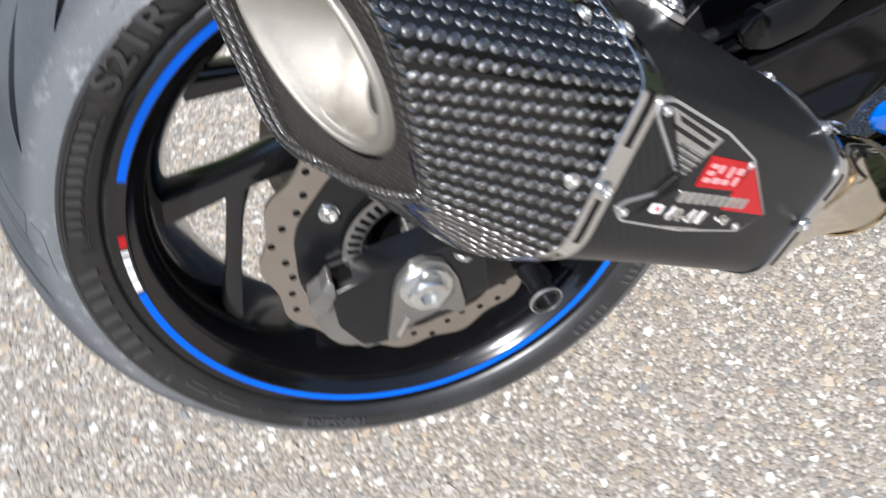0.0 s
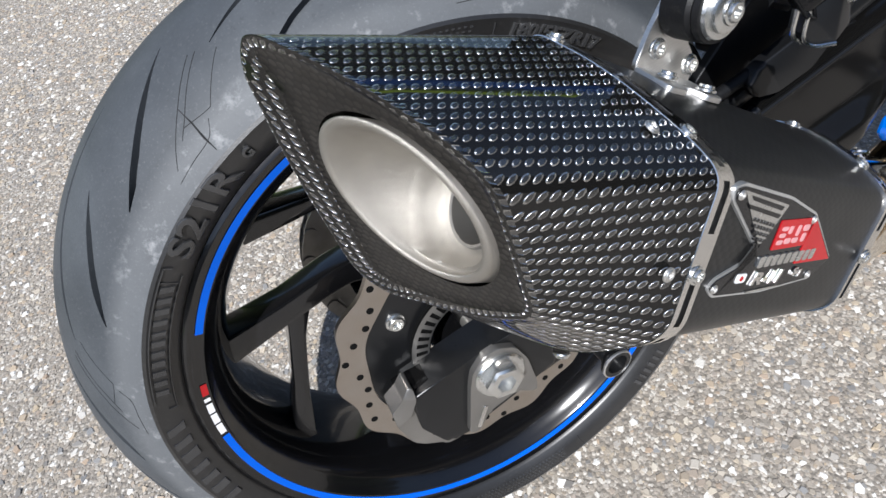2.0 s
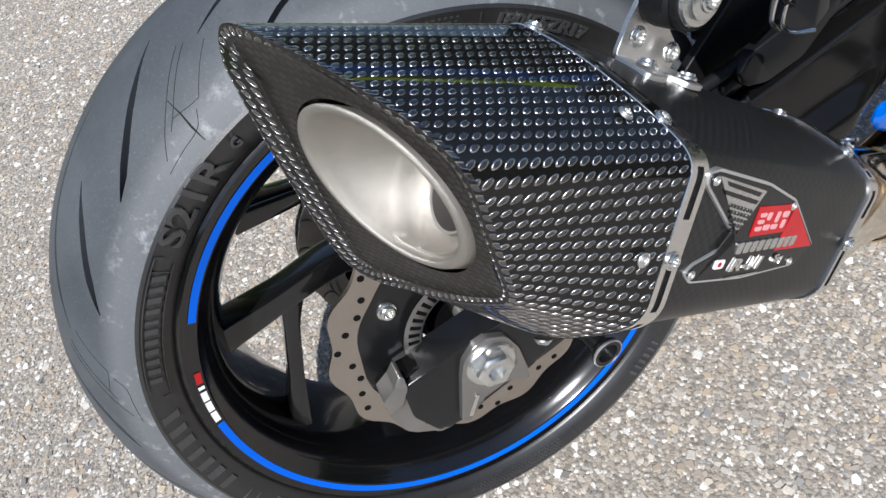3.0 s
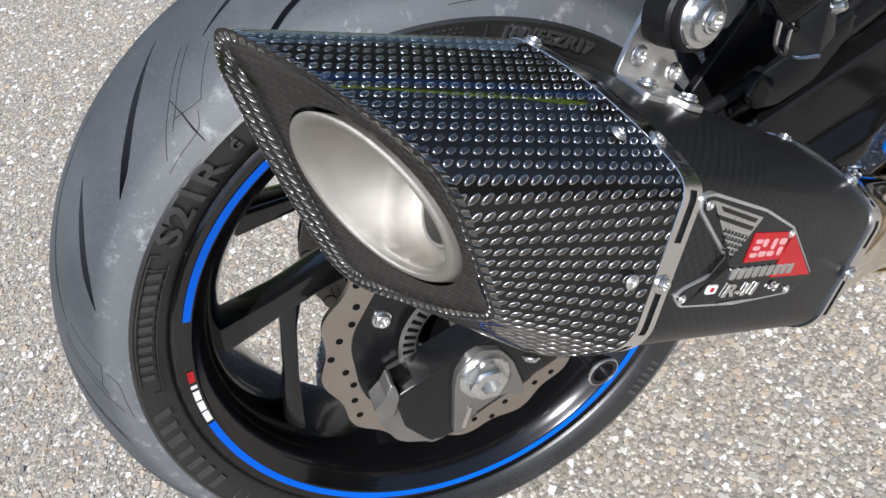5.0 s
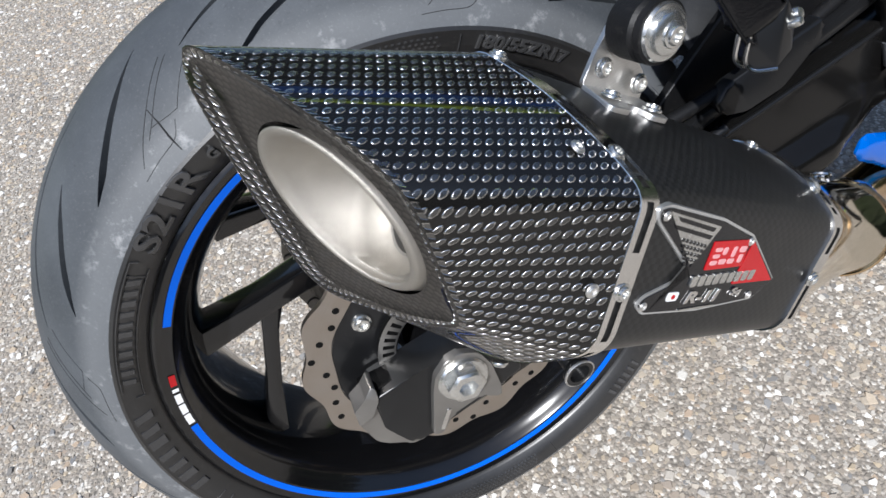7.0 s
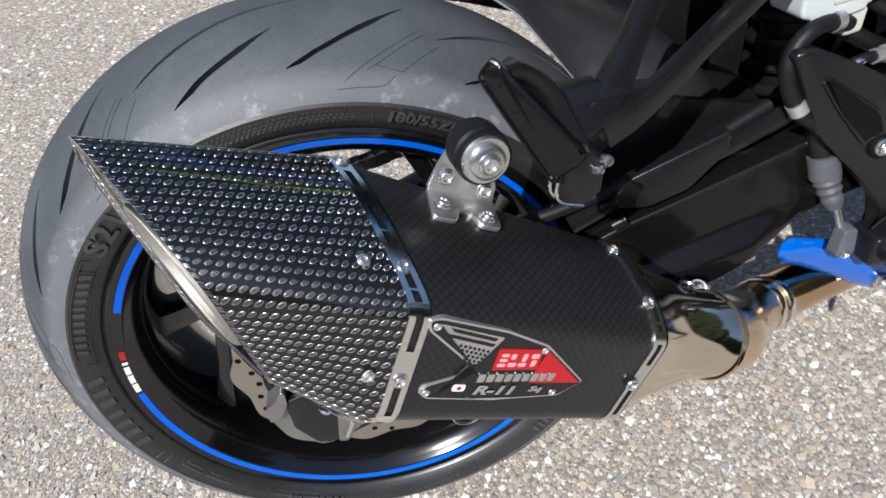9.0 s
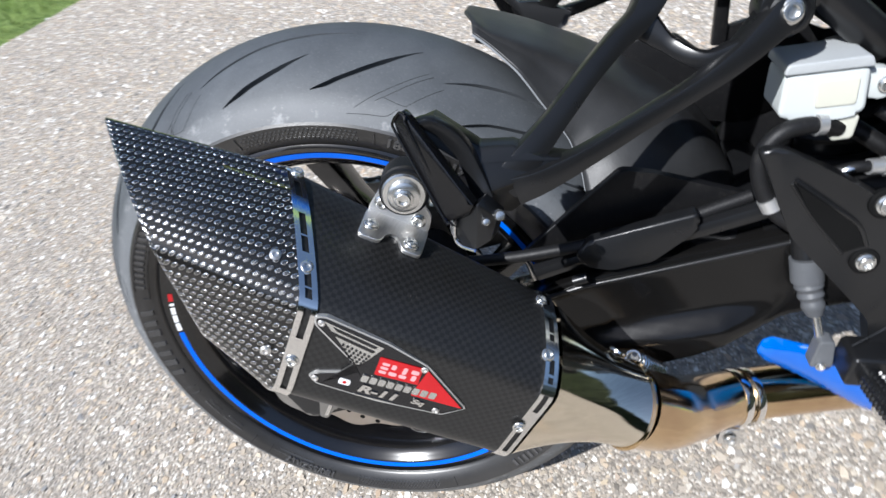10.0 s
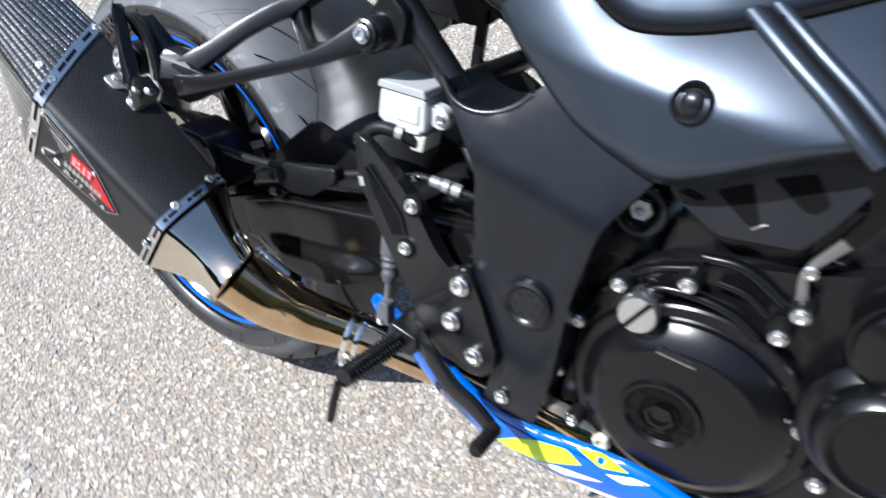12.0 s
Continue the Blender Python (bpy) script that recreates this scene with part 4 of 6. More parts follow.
    for a, v in ((-0.1545, 0.0240), (-0.0815, 0.0150), (-0.1440, -0.0225), (-0.0600, -0.0165)):
        bolt(ex(face + 0.0008 + 0.004 * a, v, a), OUT, 0.0024, sleeve, STEEL, 0.001, name="rivet")
    # mounting bracket and rubber bush
    bracket = part("exhaust_bracket", plate([(-0.152, 0.0), (-0.136, 0.0), (-0.132, 0.012), (-0.124, 0.012), (-0.120, 0.0), (-0.106, 0.0), (-0.103, 0.030), (-0.150, 0.030)], 0.0, 0.003, 0.0008, 0.004,
                   LAY @ Matrix(((0, -0.17, -0.95, 0.0130), (0, -0.98, 0.17, 0.0590), (1, 0, 0, 0), (0, 0, 0, 1)))), STEEL, sleeve, "bent stainless bracket")
    part("bracket_upright", plate([(-0.150, 0.0), (-0.103, 0.0), (-0.106, 0.014), (-0.118, 0.022), (-0.122, 0.045), (-0.142, 0.045), (-0.148, 0.018)], 0.0, 0.003, 0.0008, 0.004,
         LAY @ Matrix(((0, -1, -0.02, -0.0140), (0, 0, 1, 0.0620), (1, 0, 0, 0), (0, 0, 0, 1)))), STEEL, sleeve)
    for u, v, a, w in ((0.0030, 0.0620, -0.1445, UP), (0.0060, 0.0605, -0.1145, UP), (-0.0110, 0.0745, -0.1425, OUT), (-0.0100, 0.0715, -0.1145, OUT)):
        bolt(ex(u, v, a), w, 0.0056, sleeve, h=0.0035)
    at = ex(0.0100, 0.0980, -0.1345)
    way = OUT
    part("rubber_bush", lathe([(0.0, 0.022), (0.0160, 0.022), (0.0166, 0.019), (0.0166, 0.006), (0.0150, 0.004), (0.0166, 0.002), (0.0160, -0.001), (0.0, -0.001)], 32, (0, 0, 0), aim(at, way), False), RUBBER, sleeve, "black rubber mounting bush")
    part("bush_washer", lathe([(0.0, 0.0), (0.0142, 0.0), (0.0146, -0.002), (0.0136, -0.0035), (0.0108, -0.0035), (0.0104, -0.0065), (0.0084, -0.0075), (0.0, -0.0075)], 32, (0, 0, 0), aim(at, way), False), ZINC, sleeve)
    bolt(at + way * 0.0070, way, 0.0066, sleeve, h=0.004)
    # cone into the header pipe
    join = Vector((0.2738, -0.2223, 0.3756)) - AX * 0.004
    rows = []
    ends = [Vector((p.x, p.y, p.z + 0.004)) for p in station(2.0, -0.001)]
    axis2 = Vector((0.80, 0.30, -0.52)).normalized()
    su = (OUT - axis2 * OUT.dot(axis2)).normalized()
    sv = axis2.cross(su) * -1
    if sv.dot(UP) < 0:
        sv = -sv
    for f in np.linspace(0, 1, 12).tolist():
        g = 3 * f * f - 2 * f**3
        loop = []
        for k, p in enumerate(ends):
            c = Vector((p.x - 0.008, p.y + 0.006))
            d = c.normalized()
            q = join + 0.0320 * (d.x * su + d.y * sv)
            c0 = ex(0.008, -0.006, p.z)
            ease = 1 - (1 - f) ** 1.7
            loop.append(c0.lerp(join, f) + (ex(*p) - c0).lerp(q - join, ease))
        rows.append(loop)
    cone = part("exhaust_cone", grid_mesh("exhaust_cone", rows, closed=True), CONE, sleeve, "polished gold-tinted steel cone", 40)
    part("weld_bead", tube([join + 0.0323 * (math.cos(t) * su + math.sin(t) * sv) for t in np.linspace(0, 2 * math.pi, 40).tolist()], 0.0016, 6, raw=True), TITAN, sleeve)
    head = part("header_pipe", tube([join, (0.298, -0.205, 0.351), (0.325, -0.180, 0.327), (0.365, -0.150, 0.308), (0.42, -0.128, 0.296), (0.50, -0.105, 0.283), (0.60, -0.090, 0.270)], [0.0318, 0.0305, 0.0275, 0.0235, 0.0230, 0.0230, 0.0230], 28), TITAN, machine, "heat-tinted brown steel exhaust pipe")
    cl = Vector((0.372, -0.1475, 0.306))
    wayc = Vector((0.90, 0.36, -0.20)).normalized()
    m = aim(cl, -wayc)
    for off in (-0.006, 0.006):
        part("pipe_clamp", lathe([(0.0230, off - 0.003), (0.0252, off - 0.003), (0.0258, off), (0.0252, off + 0.003), (0.0230, off + 0.003)], 32, (0, 0, 0), m), CHROME, head, "bright steel band clamp")
    part("clamp_lug", plate([(-0.010, -0.010), (0.010, -0.010), (0.008, 0.010), (-0.008, 0.010)], -0.004, 0.004, 0.001, 0.002, Matrix.Translation((0.366, -0.158, 0.270))), CHROME, head)
    bolt((0.366, -0.163, 0.268), (0.2, -1, -0.1), 0.0062, head)
    # springs with hooks
    for s0, s1 in (((0.2665, -0.2060, 0.4160), (0.3110, -0.1700, 0.3530)),):
        a, b = Vector(s0), Vector(s1)
        w = (b - a).normalized()
        p = w.orthogonal().normalized()
        q = w.cross(p)
        coil = [a.lerp(b, 0.25 + 0.5 * t) + 0.0060 * (math.cos(t * 22 * math.pi) * p + math.sin(t * 22 * math.pi) * q) for t in np.linspace(0, 1, 150).tolist()]
        part("exhaust_spring", tube([a] + coil + [b], 0.0013, 6, raw=True), CHROME, sleeve, "steel coil spring")
        part("spring_sleeve", tube([a.lerp(b, 0.27), a.lerp(b, 0.73)], 0.0044, 10, 2), CASTGREY, sleeve)
        for e in (a, b):
            part("spring_hook", tube([e + 0.006 * (math.cos(t) * w + math.sin(t) * q) for t in np.linspace(0.4, 5.6, 14).tolist()], 0.0014, 6, raw=True), CHROME, sleeve)
    return sleeve


build_exhaust()


# ---- swingarm, axle, hugger ----
def build_swingarm():
    arm = part("swingarm", bar([(-0.080, -0.112, 0.2885), (-0.02, -0.112, 0.2950), (0.045, -0.113, 0.304), (0.12, -0.115, 0.335), (0.24, -0.116, 0.383), (0.38, -0.116, 0.418), (0.52, -0.115, 0.450)], [0.030, 0.034, 0.034, 0.030, 0.024, 0.024, 0.030], [0.062, 0.064, 0.066, 0.070, 0.076, 0.080, 0.084], 0.006), SWING, machine, "gloss black box-section swingarm")
    part("swingarm_far_leg", bar([(-0.080, 0.112, 0.300), (0.12, 0.115, 0.345), (0.24, 0.116, 0.383), (0.52, 0.115, 0.450)], [0.030, 0.036, 0.042, 0.046], [0.066, 0.070, 0.078, 0.084], 0.008), SATIN, arm)
    part("swingarm_brace", bar([(0.36, -0.115, 0.425), (0.385, 0.0, 0.435), (0.36, 0.115, 0.425)], 0.06, 0.06, 0.012, 8, (0, 0, 1)), SATIN, arm)
    def flank(x, z):
        """The outer face: a flat band on top, then a sloping ledge that runs out to a fuller lower half."""
        ledge = 0.3795 + 0.20 * (x - 0.3145)
        g = min(max((ledge + 0.0080 - z) / 0.016, 0.0), 1.0)
        fade = min(1.0, max(0.0, (0.405 - x) / 0.05)) * min(1.0, max(0.0, (x - 0.20) / 0.05))
        return -0.1310 - 0.0150 * fade * g
    part("swingarm_flank", sheet([(0.175, 0.392), (0.2373, 0.4170), (0.2891, 0.4300), (0.3886, 0.4540), (0.470, 0.474), (0.470, 0.405), (0.3947, 0.3820), (0.330, 0.352), (0.2918, 0.3400), (0.240, 0.342), (0.180, 0.345)], flank, -0.115, 0.006, 0.0005, 0.005), SWING, arm)
    # end piece with cut face
    end = [(-0.0760, 0.3190), (-0.0775, 0.2830), (-0.0640, 0.2550), (-0.0590, 0.2495), (-0.0400, 0.2500), (-0.0250, 0.2560), (0.004, 0.2640), (0.050, 0.276), (0.050, 0.338), (-0.0012, 0.3325), (-0.0405, 0.3255)]
    part("swingarm_end", plate(end, -0.1305, -0.095, 0.005, 0.004), SATIN, arm)
    part("adjuster_plate", plate([(-0.0730, 0.3130), (-0.0945, 0.2990), (-0.0945, 0.2930), (-0.0885, 0.2680), (-0.0800, 0.2590), (-0.0660, 0.2500), (-0.0635, 0.2455), (-0.0520, 0.2445), (-0.0400, 0.2490), (-0.0500, 0.2700)], -0.1272, -0.100, 0.0015, 0.002), CASTGREY, arm, "bare alloy chain-adjuster plate")
    part("end_cap", plate([(-0.0745, 0.3320), (-0.0712, 0.3300), (-0.0722, 0.3185), (-0.0830, 0.3030), (-0.0945, 0.3005), (-0.0938, 0.3165), (-0.0815, 0.3240)], [-0.1290, -0.1300, -0.1325, -0.1332, -0.1330, -0.1322, -0.1305], -0.110, 0.0012, 0.0015), CASTGREY, arm, "bent bare alloy end cap")
    block = [(-0.0428, 0.2550), (-0.0295, 0.3058), (-0.0240, 0.3200), (-0.0120, 0.3310), (0.0011, 0.3330), (0.0160, 0.3250), (0.0235, 0.3060), (0.0265, 0.2760), (0.0252, 0.2640), (0.0190, 0.2670), (0.0075, 0.2760), (-0.0208, 0.2690), (-0.0345, 0.2515)]
    part("axle_block", plate(block, -0.137, -0.129, 0.0015, 0.003), CASTGREY, arm, "grey alloy axle adjuster block")
    part("block_slot", plate([(-0.0205, 0.2775), (-0.0320, 0.2570), (-0.0355, 0.2590), (-0.0240, 0.2795)], -0.1382, -0.136, 0.0006, 0.001), CHROME, arm)
    m = aim((-0.003, -0.137, 0.3060), (0, -1, 0))
    part("axle_washer", lathe([(0.0, 0.0), (0.0215, 0.0), (0.0220, -0.002), (0.0205, -0.0038), (0.0, -0.0038)], 40, (0, 0, 0), m, False), ZINC, arm, "bright zinc washer")
    n = hex_nut(0.0165, 0.0095)
    n.transform(m @ Matrix.Translation((0, -0.0035, 0)) @ pose(0, 0, 0, 0, 12, 0))
    part("axle_nut", n, ZINC, arm, "large zinc-plated hexagon axle nut")
    part("axle", lathe([(0.0, -0.1425), (0.0080, -0.1425), (0.0080, 0.15), (0.0, 0.15)], 20), CHAIN, arm)
    # stand spool
    m = aim((0.083, -0.134, 0.2885), (0.05, -1, -0.05))
    spool = part("stand_spool", lathe([(0.0, 0.0), (0.0095, 0.0), (0.0075, -0.012), (0.0080, -0.026), (0.0130, -0.031), (0.0136, -0.034), (0.0128, -0.036), (0.0092, -0.036), (0.0088, -0.030), (0.0, -0.030)], 32, (0, 0, 0), m, False), SATIN, arm, "black paddock-stand spool with bright rim")
    part("spool_rim", lathe([(0.0126, -0.0355), (0.0138, -0.0345), (0.0138, -0.0360), (0.0128, -0.0366)], 32, (0, 0, 0), m), STEEL, arm)
    # brake caliper over the disc, seen behind the silencer
    part("caliper", plate([(0.045, 0.395), (0.125, 0.378), (0.140, 0.418), (0.118, 0.452), (0.060, 0.455)], -0.135, -0.078, 0.006, 0.010), SATIN, arm, "black brake caliper")
    part("caliper_pin", tube([(0.074, -0.052, 0.400), (0.092, -0.026, 0.407)], 0.0050, 14, 2), CASTGREY, arm, "bare steel pin")
    part("brake_hose", tube([(0.12, -0.12, 0.44), (0.20, -0.128, 0.452), (0.29, -0.125, 0.468), (0.37, -0.118, 0.492)], 0.0052), RUBBER, arm)
    part("flank_edge", tube([(0.180, -0.1290, 0.3930), (0.2373, -0.1290, 0.4160), (0.2891, -0.1290, 0.4290), (0.3886, -0.1290, 0.4530), (0.465, -0.1290, 0.4715)], 0.0022, 10, 6), SATIN, arm)
    part("cable_duct", bar([(0.205, -0.126, 0.4330), (0.2484, -0.127, 0.4490), (0.3278, -0.127, 0.4700), (0.395, -0.124, 0.489)], 0.014, 0.014, 0.006), SATIN, arm)
    part("cable_guard", plate([(0.238, 0.4560), (0.250, 0.4685), (0.3296, 0.4906), (0.3320, 0.480), (0.3245, 0.4700), (0.298, 0.4475), (0.266, 0.4404), (0.244, 0.4450)], -0.1375, -0.126, 0.003, 0.004), SATIN, arm)
    part("cable_clip", tube([(0.236, -0.137, 0.430), (0.247, -0.1375, 0.434)], 0.0046, 10, 2), SATIN, arm)
    return arm


build_swingarm()


def build_hugger():
    """A plastic guard over the tyre: roof with a crease, near side swept down to the swingarm, cut off straight behind."""
    at = [64.0, 61.3, 56.0, 51.0, 46.0, 43.0, 38.0, 34.0, 30.0, 24.0, 14.0]
    table = {
        "near_y": [-0.040, -0.046, -0.058, -0.061, -0.062, -0.064, -0.076, -0.095, -0.103, -0.105, -0.105],
        "near_r": [0.341, 0.3395, 0.3355, 0.3265, 0.3200, 0.3170, 0.3080, 0.2980, 0.2900, 0.2850, 0.2850],
        "side_y": [-0.032, -0.040, -0.048, -0.050, -0.054, -0.058, -0.068, -0.080, -0.086, -0.088, -0.088],
        "side_r": [0.344, 0.3425, 0.3450, 0.3420, 0.3400, 0.3400, 0.3400, 0.3440, 0.3480, 0.3500, 0.3500],
        "fold_y": [-0.024, -0.030, -0.034, -0.035, -0.036, -0.038, -0.042, -0.046, -0.050, -0.050, -0.050],
        "fold_r": [0.346, 0.3450, 0.3505, 0.3555, 0.3610, 0.3650, 0.3740, 0.3820, 0.3900, 0.3980, 0.4020],
        "far_r": [0.334, 0.3370, 0.3440, 0.3510, 0.3600, 0.3660, 0.3800, 0.3900, 0.3980, 0.4050, 0.4080],
    }
    rows = []
    for a in np.linspace(64.0, 14.0, 56).tolist():
        v = {k: float(np.interp(-a, [-q for q in at], t)) for k, t in table.items()}
        sect = [(v["near_y"], v["near_r"]), (v["side_y"], v["side_r"]), (v["fold_y"], v["fold_r"]), (0.015, (v["fold_r"] + v["far_r"]) / 2 + 0.002), (0.062, v["far_r"]), (0.082, v["far_r"] - 0.012), (0.098, v["far_r"] - 0.040)]
        line = smooth_line([(y, r, 0) for y, r in sect], 6)
        back = [float(np.interp(p.x, [-0.06, -0.044, 0.0, 0.06, 0.10], [0.0, 0.0, 0.0, 0.0, -3.0])) for p in line]
        rows.append([polar(p.y, a - (a - 14) / 50 * (0.0 if p.x > 0 else 2.7 * min(1, -p.x / 0.045)) + b * (a - 14) / 50, p.x) for p, b in zip(line, back)])
    ob = part("hugger", grid_mesh("hugger", rows), HUGGER, machine, "dark grey plastic rear hugger over the tyre", 60)
    so = ob.modifiers.new("thick", "SOLIDIFY")
    so.thickness, so.offset = 0.0028, -1.0
    seam = [r[0] for r in rows[:32]]
    part("hugger_lip", tube(seam, 0.0011, 6, raw=True), LID, ob)
    wing = [(0.190, 0.438), (0.2400, 0.4850), (0.2755, 0.5167), (0.300, 0.512), (0.375, 0.487), (0.385, 0.455), (0.315, 0.424), (0.236, 0.412)]
    part("hugger_wing", plate(wing, -0.110, -0.102, 0.0015, 0.005), MATT, ob)
    part("wing_lip", tube([(0.195, -0.110, 0.4435), (0.2400, -0.110, 0.4855), (0.2745, -0.110, 0.5165)], 0.0009, 6, 4), HUGGER, ob)
    return ob


build_hugger()

# ---- frame, foot controls, engine, panels ----
def build_peg_bracket():
    """The forked passenger footrest hanger."""
    br = part("footrest_hanger", bar([(0.196, -0.206, 0.562), (0.2106, -0.202, 0.5760), (0.2300, -0.187, 0.5935), (0.2496, -0.170, 0.6122), (0.2680, -0.153, 0.6270), (0.2834, -0.140, 0.6370), (0.294, -0.127, 0.650), (0.305, -0.115, 0.668), (0.318, -0.106, 0.700)], [0.018, 0.015, 0.012, 0.012, 0.013, 0.015, 0.018, 0.020, 0.022], [0.022, 0.019, 0.0148, 0.0135, 0.0135, 0.0150, 0.019, 0.021, 0.024], 0.0014), SATIN, machine, "satin black cast passenger footrest hanger", 22)
    part("hanger_arm", bar([(0.205, -0.206, 0.560), (0.2217, -0.206, 0.5645), (0.2483, -0.1966, 0.573), (0.2825, -0.180, 0.5856), (0.316, -0.1667, 0.599), (0.342, -0.153, 0.612), (0.3695, -0.135, 0.631)], [0.020, 0.015, 0.012, 0.012, 0.013, 0.017, 0.022], [0.020, 0.016, 0.0125, 0.0110, 0.0115, 0.015, 0.022], 0.0014), SATIN, br, "", 22)
    part("hanger_web", bar([(0.286, -0.134, 0.634), (0.302, -0.142, 0.620), (0.322, -0.152, 0.611), (0.345, -0.150, 0.615)], [0.014, 0.010, 0.010, 0.012], [0.020, 0.011, 0.011, 0.014], 0.003), SATIN, br)
    part("hanger_eye", lathe([(0.0, -0.010), (0.015, -0.010), (0.0165, -0.008), (0.0165, 0.010), (0.0, 0.010)], 28, (0.3695, -0.130, 0.631), closed=False), SATIN, br)
    part("eye_washer", lathe([(0.0, 0.006), (0.0128, 0.006), (0.0130, -0.0018), (0.0105, -0.0028), (0.0095, 0.0), (0.0, 0.0)], 28, (0, 0, 0), aim((0.3705, -0.1440, 0.6315), (0.1, -1, 0.2)), False), SATIN, br)
    bolt((0.3700, -0.1445, 0.6320), (0.1, -1, 0.2), 0.0080, br)
    # cast body: a bright upper facet and a darker lower one meet along a ridge towards the fork
    at = {"t1": (0.1480, -0.2200, 0.6110), "t2": (0.1590, -0.2120, 0.6125), "b1": (0.1840, -0.2060, 0.5880), "a": (0.2043, -0.2050, 0.5870), "c": (0.2230, -0.2080, 0.5790), "d0": (0.2440, -0.1990, 0.5720),
          "d1": (0.2370, -0.1890, 0.5600), "e": (0.1990, -0.2000, 0.5370), "h2": (0.1850, -0.2160, 0.5480), "h": (0.1865, -0.2240, 0.5640), "t4": (0.1735, -0.2170, 0.5830), "t3": (0.1560, -0.2200, 0.5990)}
    bm = bmesh.new()
    top = {k: bm.verts.new(p) for k, p in at.items()}
    low = {k: bm.verts.new((p[0], p[1] + 0.014, p[2])) for k, p in at.items()}
    for names in (("t1", "t2", "b1", "t4", "t3"), ("b1", "a", "c", "d0", "h", "t4"), ("h", "d0", "d1", "e", "h2")):
        bm.faces.new([top[k] for k in names])
    rim = ("t1", "t2", "b1", "a", "c", "d0", "d1", "e", "h2", "h", "t4", "t3")
    for k, j in zip(rim, rim[1:] + rim[:1]):
        bm.faces.new((top[k], low[k], low[j], top[j]))
    bm.faces.new([low[k] for k in rim])
    bmesh.ops.recalc_face_normals(bm, faces=bm.faces)
    bmesh.ops.bevel(bm, geom=bm.edges[:], offset=0.0014, segments=2, profile=0.6, affect="EDGES", clamp_overlap=True)
    part("hanger_foot", bm, SATIN, br, "", 28)
    part("hanger_lug", bar([(0.1455, -0.2190, 0.6110), (0.1588, -0.2150, 0.6100), (0.1728, -0.2140, 0.5965), (0.1805, -0.2160, 0.5760), (0.1850, -0.2200, 0.5600)], 0.010, [0.005, 0.008, 0.010, 0.012, 0.014], 0.002), SATIN, br)
    # folded footrest: a wedge-shaped bar with a narrow lipped face and a plain flank
    face = [Vector(p) for p in ((0.1440, -0.2255, 0.6225), (0.1385, -0.2240, 0.6165), (0.1400, -0.2255, 0.6080), (0.1625, -0.2400, 0.5590), (0.1655, -0.2410, 0.5562), (0.1700, -0.2400, 0.5570), (0.1490, -0.2305, 0.6120), (0.1475, -0.2285, 0.6200))]
    flank = [Vector(p) for p in ((0.1505, -0.2295, 0.6075), (0.1665, -0.2385, 0.5870), (0.1825, -0.2465, 0.5690), (0.1790, -0.2430, 0.5610))]
    back = [p + Vector((0.002, 0.008, -0.001)) for p in face + flank]
    part("passenger_footrest", hull(face + flank + back, 0.0008), CAST, br, "folded glossy black passenger footrest", 30)
    out = Vector((-0.5, -0.8, -0.2)).normalized()
    part("footrest_lip", tube([p + out * 0.0006 for p in face + face[:1]], 0.0009, 8, 3), CAST, br)
    low, top = (face[3] + face[5]) / 2, (face[1] + face[7]) / 2
    for k, r in ((0.30, 0.0028), (0.46, 0.0022), (0.62, 0.0024), (0.86, 0.0016)):
        p = low.lerp(top, k)
        part("footrest_boss", lathe([(0.0, -0.0012), (r * 0.6, -0.0010), (r, 0.0004), (r, 0.003), (0.0, 0.003)], 16, (0, 0, 0), aim(p, out), False), CAST, br)
    # clevis with polished edges, its pin and clip
    cheek = [Vector(p) for p in ((0.1690, -0.2385, 0.5560), (0.1672, -0.2382, 0.5440), (0.1705, -0.2405, 0.5385), (0.1800, -0.2455, 0.5375), (0.1900, -0.2440, 0.5430), (0.1945, -0.2400, 0.5560), (0.1850, -0.2440, 0.5690))]
    part("hinge_block", hull([p + d for p in cheek for d in (Vector(), Vector((0.004, 0.013, 0.0)))], 0.001), SATIN, br, "", 30)
    part("hinge_clip", tube([p + Vector((-0.0004, -0.0008, 0)) for p in cheek[:4]], 0.0011, 8, 5), CHROME, br, "bright hinge clip")
    part("hinge_clip", tube([p + Vector((-0.0022, 0.0042, 0.001)) for p in cheek[:3]], 0.0014, 8, 5), CHROME, br, "bright hinge clip")
    for at, r in (((0.1962, -0.2385, 0.5572), 0.0036), ((0.1888, -0.2462, 0.5578), 0.0026)):
        part("hinge_pin", lathe([(0.0, -0.0028), (r * 0.75, -0.0022), (r, -0.0006), (r, 0.008), (0.0, 0.008)], 20, (0, 0, 0), aim(at, (0.35, -1, 0.45)), False), ZINC, br, "bright hinge pin")
    # the same hanger on the far side
    for ob in [br] + [o for o in br.children if o.name.split(".")[0] in ("hanger_arm", "hanger_web", "hanger_eye", "hanger_foot", "hanger_lug", "passenger_footrest")]:
        me = ob.data.copy()
        me.transform(Matrix.Diagonal((1, -1, 1, 1)))
        me.flip_normals()
        far = new("far_" + ob.name.split(".")[0], me)
        far.parent = machine if ob is br else twin
        if ob is br:
            twin = tagged(far, "satin black passenger footrest hanger on the far side")
    return br


build_peg_bracket()


